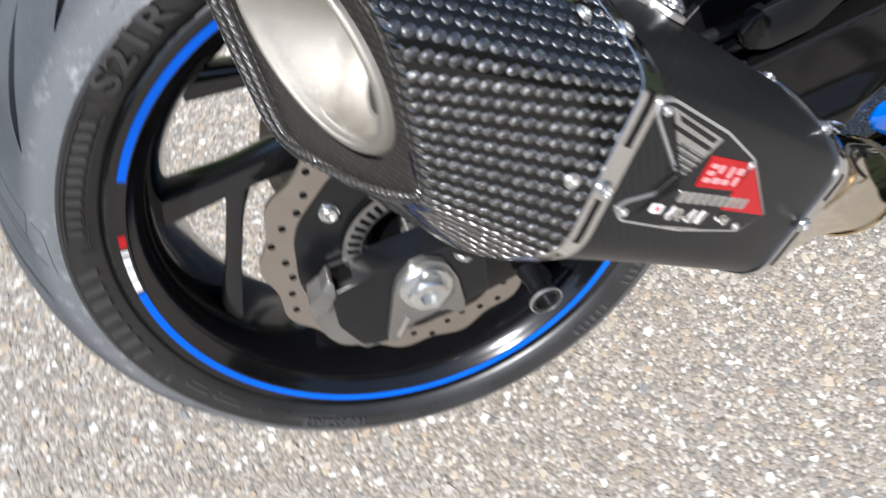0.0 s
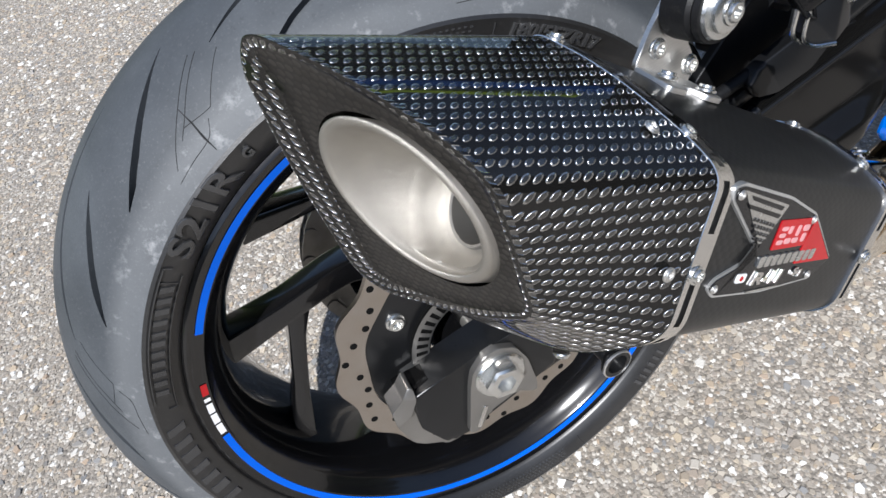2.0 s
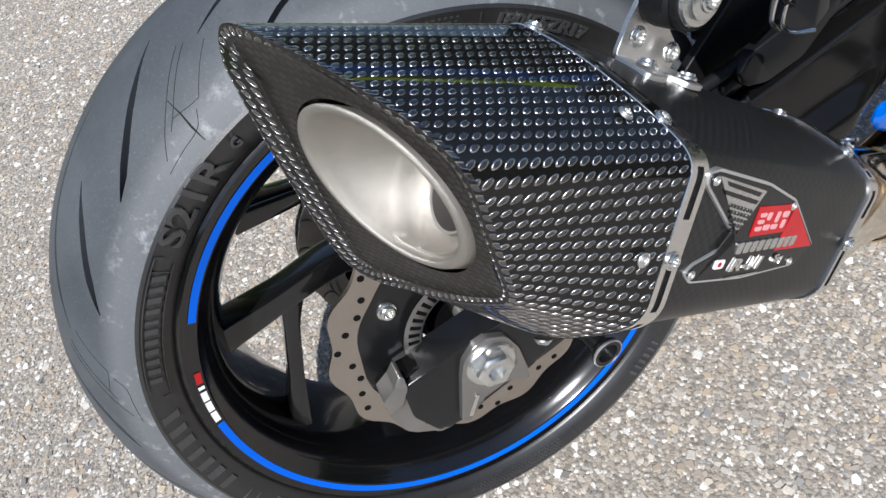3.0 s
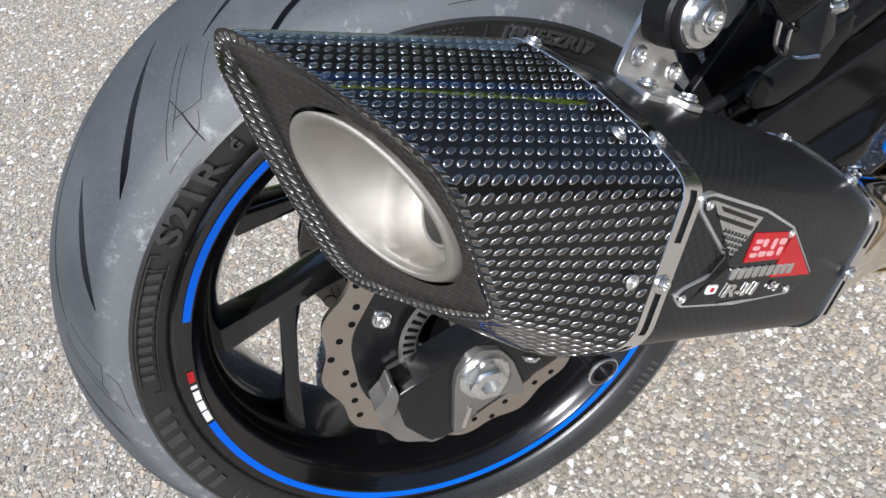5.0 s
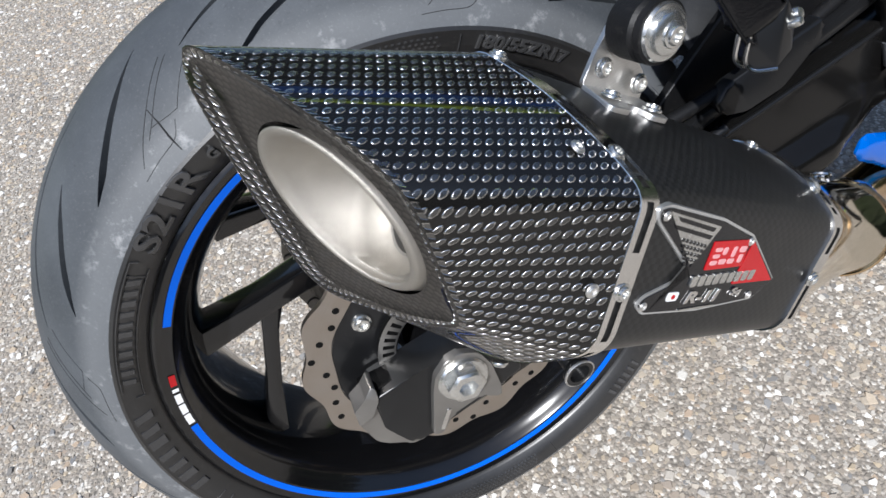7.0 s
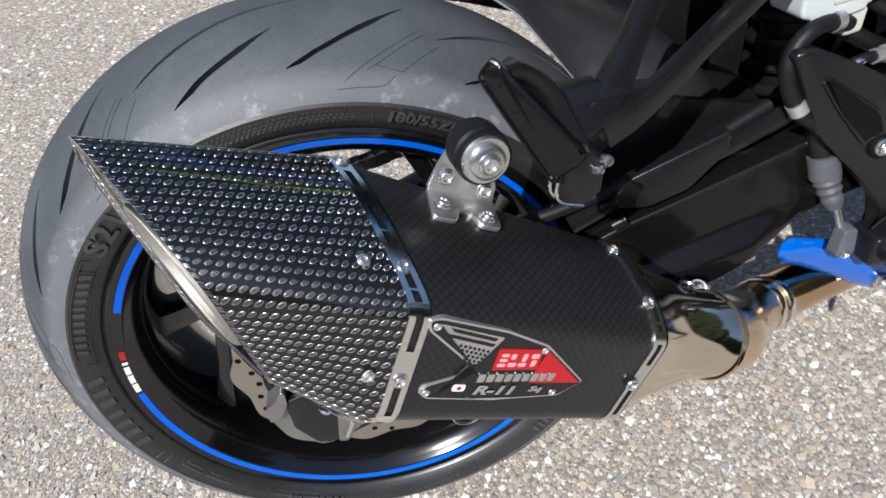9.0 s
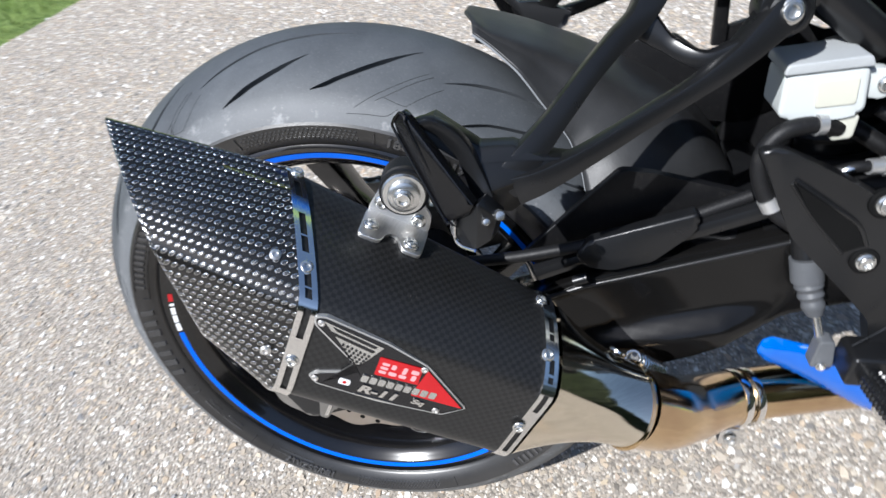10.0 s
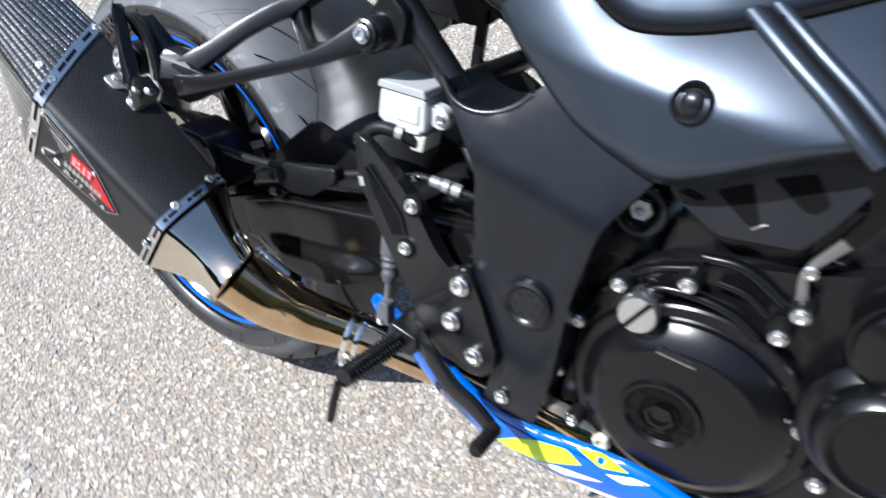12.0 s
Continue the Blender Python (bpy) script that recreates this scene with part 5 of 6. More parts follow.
def build_subframe():
    rails = part("subframe", tube([(0.446, -0.098, 0.590), (0.410, -0.100, 0.624), (0.375, -0.102, 0.658), (0.330, -0.104, 0.705)], 0.0125, 16), SATIN, machine, "satin black tubular rear subframe")
    part("subframe_lug", plate([(0.352, 0.640), (0.372, 0.615), (0.392, 0.622), (0.398, 0.648), (0.375, 0.668)], -0.122, -0.098, 0.003, 0.006), SATIN, rails)
    part("subframe_far_rail", tube([(0.446, 0.098, 0.590), (0.410, 0.100, 0.624), (0.375, 0.102, 0.658), (0.330, 0.104, 0.705)], 0.0125, 16), SATIN, rails)
    part("subframe_cross_tube", tube([(0.440, -0.098, 0.597), (0.440, 0.098, 0.597)], 0.011, 14), SATIN, rails)
    part("upper_rail", tube([(0.50, -0.092, 0.665), (0.44, -0.094, 0.690), (0.36, -0.096, 0.728), (0.30, -0.097, 0.760)], 0.0125, 16), SATIN, rails)
    part("battery_tray", plate([(0.29, 0.690), (0.40, 0.672), (0.47, 0.640), (0.50, 0.700), (0.30, 0.760)], -0.060, 0.06, 0.004, 0.01), MATT, rails)
    part("linkage_bracket", plate([(0.250, 0.640), (0.262, 0.640), (0.300, 0.690), (0.286, 0.694)], 0.060, 0.075, 0.002, 0.003), MATT, rails)
    part("wheel_well", plate([(0.375, 0.540), (0.3358, 0.573), (0.300, 0.572), (0.285, 0.560), (0.300, 0.500), (0.400, 0.480), (0.500, 0.520), (0.500, 0.571), (0.4628, 0.5610), (0.4394, 0.5720), (0.4167, 0.5800), (0.3980, 0.5790), (0.3750, 0.5740)], 0.045, 0.052, 0.002, 0.004), MATT, rails, "matt black inner wheel well")
    part("seat_base", plate([(0.30, 0.612), (0.36, 0.610), (0.3800, 0.614), (0.3955, 0.628), (0.4250, 0.632), (0.440, 0.620), (0.4520, 0.620), (0.4981, 0.576), (0.53, 0.570), (0.55, 0.70), (0.30, 0.70)], 0.045, 0.052, 0.002, 0.004), MATT, rails)
    part("stay", bar([(0.3720, 0.045, 0.560), (0.3735, 0.045, 0.604), (0.375, 0.045, 0.640)], 0.010, 0.012, 0.002), MATT, rails)
    part("plate_holder_arm", bar([(0.155, 0.04, 0.690), (0.215, 0.045, 0.672), (0.285, 0.05, 0.690)], 0.030, 0.012, 0.003), MATT, rails)
    return rails


build_subframe()


def build_frame():
    out = [(0.440, 0.612), (0.462, 0.585), (0.484, 0.560), (0.492, 0.545), (0.500, 0.470), (0.522, 0.405), (0.540, 0.351), (0.532, 0.287), (0.591, 0.305), (0.598, 0.376), (0.596, 0.461), (0.604, 0.537), (0.632, 0.590), (0.600, 0.640), (0.560, 0.645), (0.530, 0.628), (0.521, 0.6170), (0.511, 0.6060), (0.4945, 0.5965), (0.474, 0.5930), (0.455, 0.598)]
    def depth(x, z):
        above = z - (0.5585 - 0.198 * (x - 0.4933))
        return -0.142 + 0.32 * max(0.0, above) + 0.10 * max(0.0, 0.33 - z)
    fr = part("frame_plate", sheet(out, depth, -0.060, 0.010, 0.0008, 0.011), FRAME, machine, "satin black frame plate at the swingarm pivot", 60)
    part("frame_rim", tube([(x, depth(x, z) + 0.003, z) for x, z in ((0.441, 0.6105), (0.455, 0.5975), (0.474, 0.5925), (0.4945, 0.5960), (0.511, 0.6055), (0.521, 0.6165))], 0.0034, 12, 6), SATIN, fr)
    m = aim((0.5615, -0.1425, 0.4485), (0.02, -1, 0.03))
    cap = lathe([(0.0, -0.004), (0.0150, -0.004), (0.0165, -0.006), (0.0195, -0.0075), (0.0225, -0.006), (0.0235, 0.004)], 44, (0, 0, 0), m, False)
    part("pivot_cap", cap, SATIN, fr, "round black plastic pivot cap")
    # Six raised rivet heads coloured black, standing in for shaded holes.
    for k in range(6):
        a = k * math.pi / 3 + 0.3
        bolt(m @ Vector((0.0105 * math.cos(a), -0.004, 0.0105 * math.sin(a))), (0, -1, 0), 0.0011, fr, DARK, 0.0006, name="cap_hole")
    bolt((0.5560, -0.1435, 0.3285), (0, -1, 0), 0.0075, fr, ZINC)
    bolt((0.4540, -0.1150, 0.5930), (0, -0.7, 0.7), 0.0050, fr, ZINC)
    part("far_frame_plate", plate([(x + 0.03, z) for x, z in out], 0.085, 0.14, 0.0, 0.006), SATIN, fr)
    # front engine mount
    part("mount_seat", lathe([(0.0, 0.002), (0.0135, 0.002), (0.0140, 0.006)], 32, (0, 0, 0), aim((0.6210, -0.096, 0.5480), (0.05, -1, 0.12)), False), DARK, fr)
    part("mount_ring", lathe([(0.0125, 0.0), (0.0200, 0.0), (0.0210, -0.002), (0.0200, -0.006), (0.0165, -0.006), (0.0130, -0.001)], 36, (0, 0, 0), aim((0.6210, -0.102, 0.5480), (0.05, -1, 0.12))), SATIN, fr)
    n = hex_nut(0.0100, 0.010)
    n.transform(aim((0.6210, -0.096, 0.5480), (0.05, -1, 0.12)))
    part("mount_bolt", n, ZINC, fr, "large zinc engine mount bolt")
    return fr


build_frame()


def build_footrest():
    """Rider's footrest plate with footrest, brake lever and cylinder."""
    out = [(0.3620, 0.5430), (0.3770, 0.5447), (0.4171, 0.5215), (0.4430, 0.5035), (0.4680, 0.4680), (0.4850, 0.4480), (0.5000, 0.4600), (0.5180, 0.4330), (0.5440, 0.3840), (0.5450, 0.3580), (0.5280, 0.3420), (0.4970, 0.3500), (0.4640, 0.3460), (0.4520, 0.4000), (0.4300, 0.4280), (0.3900, 0.4750)]
    ys = [-0.148, -0.150, -0.154, -0.157, -0.155, -0.153, -0.150, -0.150, -0.152, -0.152, -0.152, -0.154, -0.156, -0.157, -0.156, -0.152]
    pl = part("heel_plate", plate(out, ys, -0.140, 0.003, 0.006), SATIN, machine, "black alloy footrest plate with heel guard", 45)
    # Black sheet on the plate, painted as the shade inside a slot.
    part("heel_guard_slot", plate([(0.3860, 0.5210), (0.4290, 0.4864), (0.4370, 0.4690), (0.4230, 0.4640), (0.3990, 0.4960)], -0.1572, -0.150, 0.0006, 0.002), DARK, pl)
    for p, r in (((0.4425, -0.1580, 0.5025), 0.0072), ((0.4386, -0.1580, 0.4560), 0.0068), ((0.4990, -0.1530, 0.4400), 0.0098), ((0.4957, -0.1550, 0.3985), 0.0098), ((0.5250, -0.1540, 0.3705), 0.0098), ((0.4560, -0.158, 0.358), 0.0058)):
        bolt(p, (0.02, -1, 0.12), r, pl, ZINC)
    # Black discs round two bolts, in place of the shade in their recesses.
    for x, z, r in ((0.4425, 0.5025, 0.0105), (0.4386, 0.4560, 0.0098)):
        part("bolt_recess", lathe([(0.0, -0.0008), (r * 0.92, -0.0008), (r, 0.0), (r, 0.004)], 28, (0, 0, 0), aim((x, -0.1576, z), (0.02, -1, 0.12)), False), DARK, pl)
    part("guard_ridge", tube([(0.3870, -0.1530, 0.5215), (0.4100, -0.1555, 0.5030), (0.4290, -0.1570, 0.4870), (0.4375, -0.1570, 0.4690)], 0.0016, 8, 4), SATIN, pl)
    part("guard_ridge", tube([(0.4230, -0.1570, 0.4630), (0.4110, -0.1560, 0.4790), (0.3985, -0.1545, 0.4965), (0.3850, -0.1520, 0.5190)], 0.0013, 8, 4), SATIN, pl)
    piv = Vector((0.452, -0.166, 0.362))
    end = Vector((0.4600, -0.258, 0.3860)) + Vector((-0.006, 0, -0.010))
    part("footrest_clevis", plate([(0.436, 0.352), (0.470, 0.350), (0.474, 0.376), (0.440, 0.380)], -0.178, -0.150, 0.003, 0.005), SATIN, pl)
    foot = part("rider_footrest", tube([piv, piv.lerp(end, 0.3), piv.lerp(end, 0.94), end], [0.0080, 0.0090, 0.0098, 0.0080], 16, 4), SATIN, pl, "ribbed black rider footrest with feeler peg")
    way = (end - piv).normalized()
    side = way.cross(Vector((0, 0, 1))).normalized()
    up = side.cross(way)
    for k in range(14):
        c = piv.lerp(end, 0.22 + 0.052 * k)
        for w in range(10):
            t = 2 * math.pi * w / 10
            p = c + 0.0094 * (math.cos(t) * side + math.sin(t) * up)
            ob = new("footrest_stud", STUD)
            ob.parent = foot
            ob.matrix_local = Matrix.Translation(p) @ (math.cos(t) * side + math.sin(t) * up).to_track_quat("Z", "Y").to_matrix().to_4x4()
    part("feeler_peg", tube([end + Vector((-0.002, -0.004, -0.004)), end + Vector((-0.006, -0.006, -0.030)), end + Vector((-0.012, -0.004, -0.058))], 0.0042, 10), MATT, foot)
    part("return_spring", tube([(0.440, -0.168, 0.385), (0.464, -0.168, 0.408), (0.488, -0.160, 0.432)], 0.0008, 6), SATIN, pl)
    # brake lever
    lever = part("brake_lever", bar([(0.470, -0.166, 0.368), (0.492, -0.178, 0.368), (0.520, -0.182, 0.350), (0.546, -0.184, 0.343), (0.568, -0.186, 0.333)], [0.010, 0.010, 0.010, 0.010, 0.010], [0.018, 0.018, 0.017, 0.016, 0.014], 0.004), SATIN, pl, "black brake lever with ribbed toe peg")
    toe0, toe1 = Vector((0.5735, -0.187, 0.336)), Vector((0.5735, -0.224, 0.340))
    part("toe_peg", tube([toe0, toe1], 0.0060, 14, 2), RUBBER, lever)
    for k in range(8):
        c = toe0.lerp(toe1, 0.1 + 0.115 * k)
        part("toe_rib", lathe([(0.0055, -0.0012), (0.0076, -0.0012), (0.0076, 0.0012), (0.0055, 0.0012)], 14, (0, 0, 0), aim(c, toe1 - toe0)), RUBBER, lever)
    # brake cylinder: boot, rod, switch
    cyl = part("brake_cylinder", tube([(0.4085, -0.137, 0.447), (0.4110, -0.141, 0.428)], 0.0118, 18, 2), BOOT, pl, "dull grey brake master cylinder with rubber boot")
    part("cylinder_body", tube([(0.4040, -0.122, 0.485), (0.4085, -0.136, 0.446)], 0.0095, 16, 2), SATIN, cyl)
    part("cylinder_boot", tube([(0.4106, -0.1407, 0.431), (0.4113, -0.1418, 0.4275), (0.4120, -0.1430, 0.424), (0.4128, -0.1442, 0.4205), (0.4136, -0.1455, 0.417), (0.4145, -0.147, 0.4135), (0.4155, -0.149, 0.409), (0.4170, -0.152, 0.402)], [0.0112, 0.0092, 0.0106, 0.0085, 0.0098, 0.0078, 0.0088, 0.0056], 16, 3), BOOT, cyl)
    part("push_rod", tube([(0.4165, -0.152, 0.406), (0.4230, -0.162, 0.374)], 0.0032, 10, 2), ZINC, cyl)
    part("rod_clevis", plate([(0.414, 0.362), (0.431, 0.362), (0.429, 0.388), (0.418, 0.388)], -0.168, -0.156, 0.0015, 0.003), BOOT, cyl)
    bolt((0.4215, -0.1685, 0.3645), (0, -1, 0), 0.0040, cyl)
    return pl


STUD = bpy.data.meshes.new("footrest_stud")
_bm = bmesh.new()
bmesh.ops.create_cone(_bm, cap_ends=True, segments=6, radius1=0.0022, radius2=0.0012, depth=0.0022)
_bm.to_mesh(STUD)
_bm.free()
STUD.materials.append(SATIN)
build_footrest()


def build_reservoir():
    """Brake fluid reservoir, hose and banjo."""
    b0 = [(0.3765, 0.5576), (0.3784, 0.5864), (0.4281, 0.5882), (0.4300, 0.5576), (0.4188, 0.5540), (0.3909, 0.5531)]
    res = part("fluid_reservoir", plate(b0, -0.129, -0.092, 0.003, 0.005), WHITE_PLASTIC, machine, "milky white brake fluid reservoir with grey lid")
    part("reservoir_window", plate([(0.3984, 0.5630), (0.4225, 0.5639), (0.4225, 0.5819), (0.3984, 0.5810)], -0.1302, -0.125, 0.0005, 0.002), YELLOWED, res)
    part("reservoir_lid", plate([(0.3765, 0.5873), (0.3784, 0.5940), (0.4267, 0.5958), (0.4295, 0.5887)], -0.131, -0.090, 0.002, 0.002), PALE_LID, res, "pale grey textured lid")
    part("reservoir_ear", plate([(0.426, 0.565), (0.444, 0.562), (0.450, 0.572), (0.444, 0.583), (0.428, 0.584)], -0.122, -0.112, 0.001, 0.006), WHITE_PLASTIC, res)
    bolt((0.4415, -0.1225, 0.5730), (0, -1, 0.1), 0.0056, res)
    part("reservoir_spout", plate([(0.412, 0.553), (0.429, 0.554), (0.427, 0.537), (0.413, 0.536)], -0.126, -0.100, 0.002, 0.003), YELLOWED, res)
    hose = part("reservoir_hose", tube([(0.418, -0.122, 0.544), (0.400, -0.130, 0.551), (0.381, -0.134, 0.550), (0.369, -0.136, 0.537), (0.368, -0.138, 0.518), (0.378, -0.142, 0.494), (0.392, -0.146, 0.482)], 0.0062, 14), RUBBER, res, "black rubber hose with bright clips")
    for a, b in (((0.406, -0.128, 0.5505), (0.400, -0.130, 0.5512)), ((0.374, -0.141, 0.502), (0.378, -0.1425, 0.494))):
        part("hose_clip", tube([a, b], 0.0074, 14, 2), ALLOY, res)
    line = part("brake_line", tube([(0.420, -0.126, 0.512), (0.432, -0.128, 0.516), (0.446, -0.126, 0.515), (0.472, -0.119, 0.511), (0.520, -0.108, 0.506)], 0.0042, 12), RUBBER, machine, "black brake line with bright crimped fitting")
    for u, v in ((0.0, 0.32), (0.38, 0.62), (0.72, 1.0)):
        a, b = Vector((0.440, -0.1275, 0.5155)), Vector((0.468, -0.1200, 0.5118))
        part("line_crimp", tube([a.lerp(b, u), a.lerp(b, v)], 0.0066 if u else 0.0056, 12, 2), ALLOY, line)
    part("line_elbow", tube([(0.418, -0.127, 0.508), (0.428, -0.1285, 0.515), (0.442, -0.127, 0.516)], 0.0038, 10), CHROME, line)
    n = hex_nut(0.0078, 0.008)
    n.transform(aim((0.418, -0.127, 0.507), (0, -1, 0.2)))
    part("banjo_bolt", n, CHROME, line)
    # wiring and dark shock body behind
    shock = part("shock_absorber", tube([(0.455, 0.0, 0.380), (0.475, 0.0, 0.560)], 0.030, 20, 2), SATIN, machine, "black shock absorber with coil spring")
    coil = [Vector((0.457, 0, 0.39)).lerp(Vector((0.472, 0, 0.545)), t) + Vector((0.036 * math.cos(t * 14 * math.pi), 0.036 * math.sin(t * 14 * math.pi), 0)) for t in np.linspace(0, 1, 140).tolist()]
    part("shock_spring", tube(coil, 0.0055, 8, raw=True), MATT, shock)
    for k, (p, r) in enumerate(((((0.452, -0.096, 0.545), (0.475, -0.105, 0.530), (0.500, -0.100, 0.522)), 0.005), (((0.440, -0.085, 0.570), (0.470, -0.100, 0.560), (0.500, -0.090, 0.540)), 0.006), (((0.43, -0.08, 0.470), (0.47, -0.09, 0.480), (0.51, -0.09, 0.470)), 0.008), (((0.45, -0.07, 0.52), (0.48, -0.08, 0.50), (0.51, -0.07, 0.49)), 0.007))):
        part("wiring_loom", tube(p, r, 10), RUBBER, machine, "black wiring loom")
    part("rear_inner_guard", plate([(0.37, 0.38), (0.56, 0.38), (0.56, 0.66), (0.525, 0.64), (0.505, 0.585), (0.485, 0.548), (0.43, 0.545), (0.39, 0.535)], 0.045, 0.07, 0.004, 0.01), MATT, machine, "matt black inner guard")
    return res


build_reservoir()


def build_engine():
    cx, cz = 0.703, 0.395
    eng = part("engine", plate([(0.600, 0.330), (0.615, 0.300), (0.700, 0.285), (0.860, 0.300), (0.900, 0.360), (0.900, 0.560), (0.800, 0.570), (0.740, 0.545), (0.690, 0.530), (0.640, 0.515), (0.606, 0.470)], -0.104, 0.12, 0.006, 0.012), CAST, machine, "black painted engine with round covers and bright bolts", 45)
    edge = []
    for k in range(120):
        a = 2 * math.pi * k / 120
        edge.append(a)
    cover = lathe([(0.0, -0.0290), (0.0640, -0.0290), (0.0665, -0.0284), (0.0820, -0.0185), (0.0845, -0.0160), (0.0855, -0.0120), (0.0870, -0.0105), (0.0950, -0.0100), (0.0970, -0.0085), (0.0980, 0.0), (0.1030, 0.001), (0.1040, 0.010)], 96, (cx, -0.104, cz), closed=False)
    part("clutch_cover", cover, COVER, eng, "round satin black clutch cover", 30)
    part("cover_boss", lathe([(0.0, -0.0290), (0.0150, -0.0290), (0.0165, -0.0315), (0.0175, -0.0290), (0.0270, -0.0290), (0.0300, -0.0330), (0.0330, -0.0330), (0.0350, -0.0285)], 56, (0.6922, -0.104, 0.3925), closed=False), COVER, eng)
    part("cover_plug", lathe([(0.0, -0.0300), (0.0085, -0.0300), (0.0095, -0.0330), (0.0125, -0.0330), (0.0130, -0.0290)], 6, (0.6922, -0.104, 0.3925), closed=False), COVER, eng)
    # small raised word as a plain bar
    part("cover_word_bar", plate([(0.6720, 0.4515), (0.7020, 0.4518), (0.7020, 0.4532), (0.6720, 0.4529)], -0.1345, -0.131), CASTGREY, eng)
    for k in range(6):
        x = 0.6722 + 0.0046 * k
        part("cover_word_bar", plate([(x, 0.4550), (x + 0.0030, 0.4550), (x + 0.0034, 0.4586), (x + 0.0004, 0.4586)], -0.1342, -0.131), DUCT, eng)
    # filler cap
    m = aim((0.6490, -0.120, 0.4785), (0.02, -1, 0.10))
    cap = part("oil_filler_cap", lathe([(0.0, -0.020), (0.0146, -0.020), (0.0156, -0.0188), (0.0160, -0.008), (0.0145, -0.006), (0.0145, 0.010)], 40, (0, 0, 0), m, False), ZINC, eng, "round bright alloy oil filler cap")
    # Black bar on the cap's face, painted as the shade in its slot.
    s = plate([(-0.0152, -0.0020), (0.0152, -0.0020), (0.0152, 0.0020), (-0.0152, 0.0020)], -0.0206, -0.018, 0.0, 0.0, m @ pose(0, 0, 0, 0, -63, 0))
    part("cap_slot", s, DARK, eng)
    # bolts round the covers
    for x, z, y in ((0.6743, 0.5130, -0.122), (0.6259, 0.4882, -0.121), (0.7427, 0.5012, -0.122), (0.7486, 0.5243, -0.122), (0.7793, 0.4574, -0.122), (0.7845, 0.4324, -0.122), (0.8104, 0.3919, -0.122), (0.6010, 0.4355, -0.118), (0.5945, 0.3700, -0.116), (0.6225, 0.3235, -0.121), (0.7000, 0.2900, -0.112)):
        part("bolt_boss", lathe([(0.0, -0.001), (0.0075, -0.001), (0.0085, 0.002), (0.0090, 0.016)], 18, (x, y, z), closed=False), SATIN, eng)
        bolt((x, y - 0.001, z), (0, -1, 0.05), 0.0062, eng, ZINC, 0.005)
    # second cover further forward
    drum = lathe([(0.0, -0.050), (0.0290, -0.050), (0.0305, -0.052), (0.0345, -0.053), (0.0400, -0.049), (0.0430, -0.043), (0.0440, -0.034), (0.0500, -0.030), (0.0530, -0.026), (0.0540, -0.010), (0.0555, -0.008), (0.0555, -0.004), (0.0540, -0.002), (0.0540, 0.006), (0.0555, 0.008), (0.0560, 0.040)], 72, (0, 0, 0), aim((0.8250, -0.104, 0.4640), (0, -1, 0.12)), False)
    part("starter_cover", drum, COVER, eng, "stepped round gloss black generator cover", 30)
    for k in range(3):
        part("cover_web", bar([(0.781 + 0.010 * k, -0.100, 0.502 + 0.008 * k), (0.783 + 0.010 * k, -0.122, 0.500 + 0.008 * k)], 0.003, 0.004, 0.001, 2, (1, 0, 0)), COVER, eng)
    part("water_pump", lathe([(0.0, -0.045), (0.0280, -0.045), (0.0320, -0.042), (0.0340, -0.030), (0.0355, -0.028), (0.0355, -0.022), (0.0340, -0.020), (0.0345, -0.008), (0.0380, -0.004), (0.0380, 0.010)], 56, (0.812, -0.098, 0.535), closed=False), COVER, eng)
    part("pump_band", lathe([(0.0335, -0.0365), (0.0362, -0.0365), (0.0366, -0.034), (0.0362, -0.0315), (0.0335, -0.0315)], 56, (0.812, -0.098, 0.535)), COVER, eng)
    # arched rim over the clutch and castings above it
    part("upper_casing", plate([(0.640, 0.505), (0.700, 0.530), (0.742, 0.545), (0.760, 0.600), (0.720, 0.612), (0.650, 0.570)], -0.092, 0.05, 0.006, 0.01), CAST, eng)
    for pts, r in (([(0.676, -0.106, 0.531), (0.705, -0.106, 0.534), (0.738, -0.106, 0.5185)], 0.0046), ([(0.692, -0.110, 0.518), (0.712, -0.110, 0.517), (0.730, -0.110, 0.5075)], 0.0036), ([(0.632, -0.113, 0.476), (0.655, -0.113, 0.495), (0.683, -0.113, 0.5005), (0.710, -0.113, 0.498), (0.732, -0.113, 0.487)], 0.0040), ([(0.612, -0.108, 0.470), (0.640, -0.108, 0.503), (0.672, -0.108, 0.520)], 0.0036)):
        part("casing_rib", tube(pts, r, 12, 6), COVER, eng)
    part("hose_bracket", bar([(0.7453, -0.112, 0.5302), (0.7403, -0.112, 0.553), (0.753, -0.110, 0.580)], 0.006, [0.008, 0.006, 0.009], 0.002), CASTGREY, eng, "bare alloy bracket")
    bolt((0.7420, -0.116, 0.5540), (0, -1, 0.1), 0.0052, eng, ZINC)
    part("cylinder_bank", plate([(0.690, 0.545), (0.900, 0.545), (0.930, 0.720), (0.700, 0.690)], -0.085, 0.085, 0.01, 0.02), CAST, eng)
    part("gearbox", plate([(0.560, 0.300), (0.660, 0.290), (0.660, 0.500), (0.610, 0.520), (0.570, 0.500)], -0.085, 0.10, 0.006, 0.012), CAST, eng)
    part("sump", plate([(0.600, 0.300), (0.880, 0.300), (0.860, 0.240), (0.640, 0.240)], -0.075, 0.075, 0.01, 0.02), CAST, eng)
    part("drain_bolt", hexed((0.6543, -0.1200, 0.3194)), YELLOWED, eng)
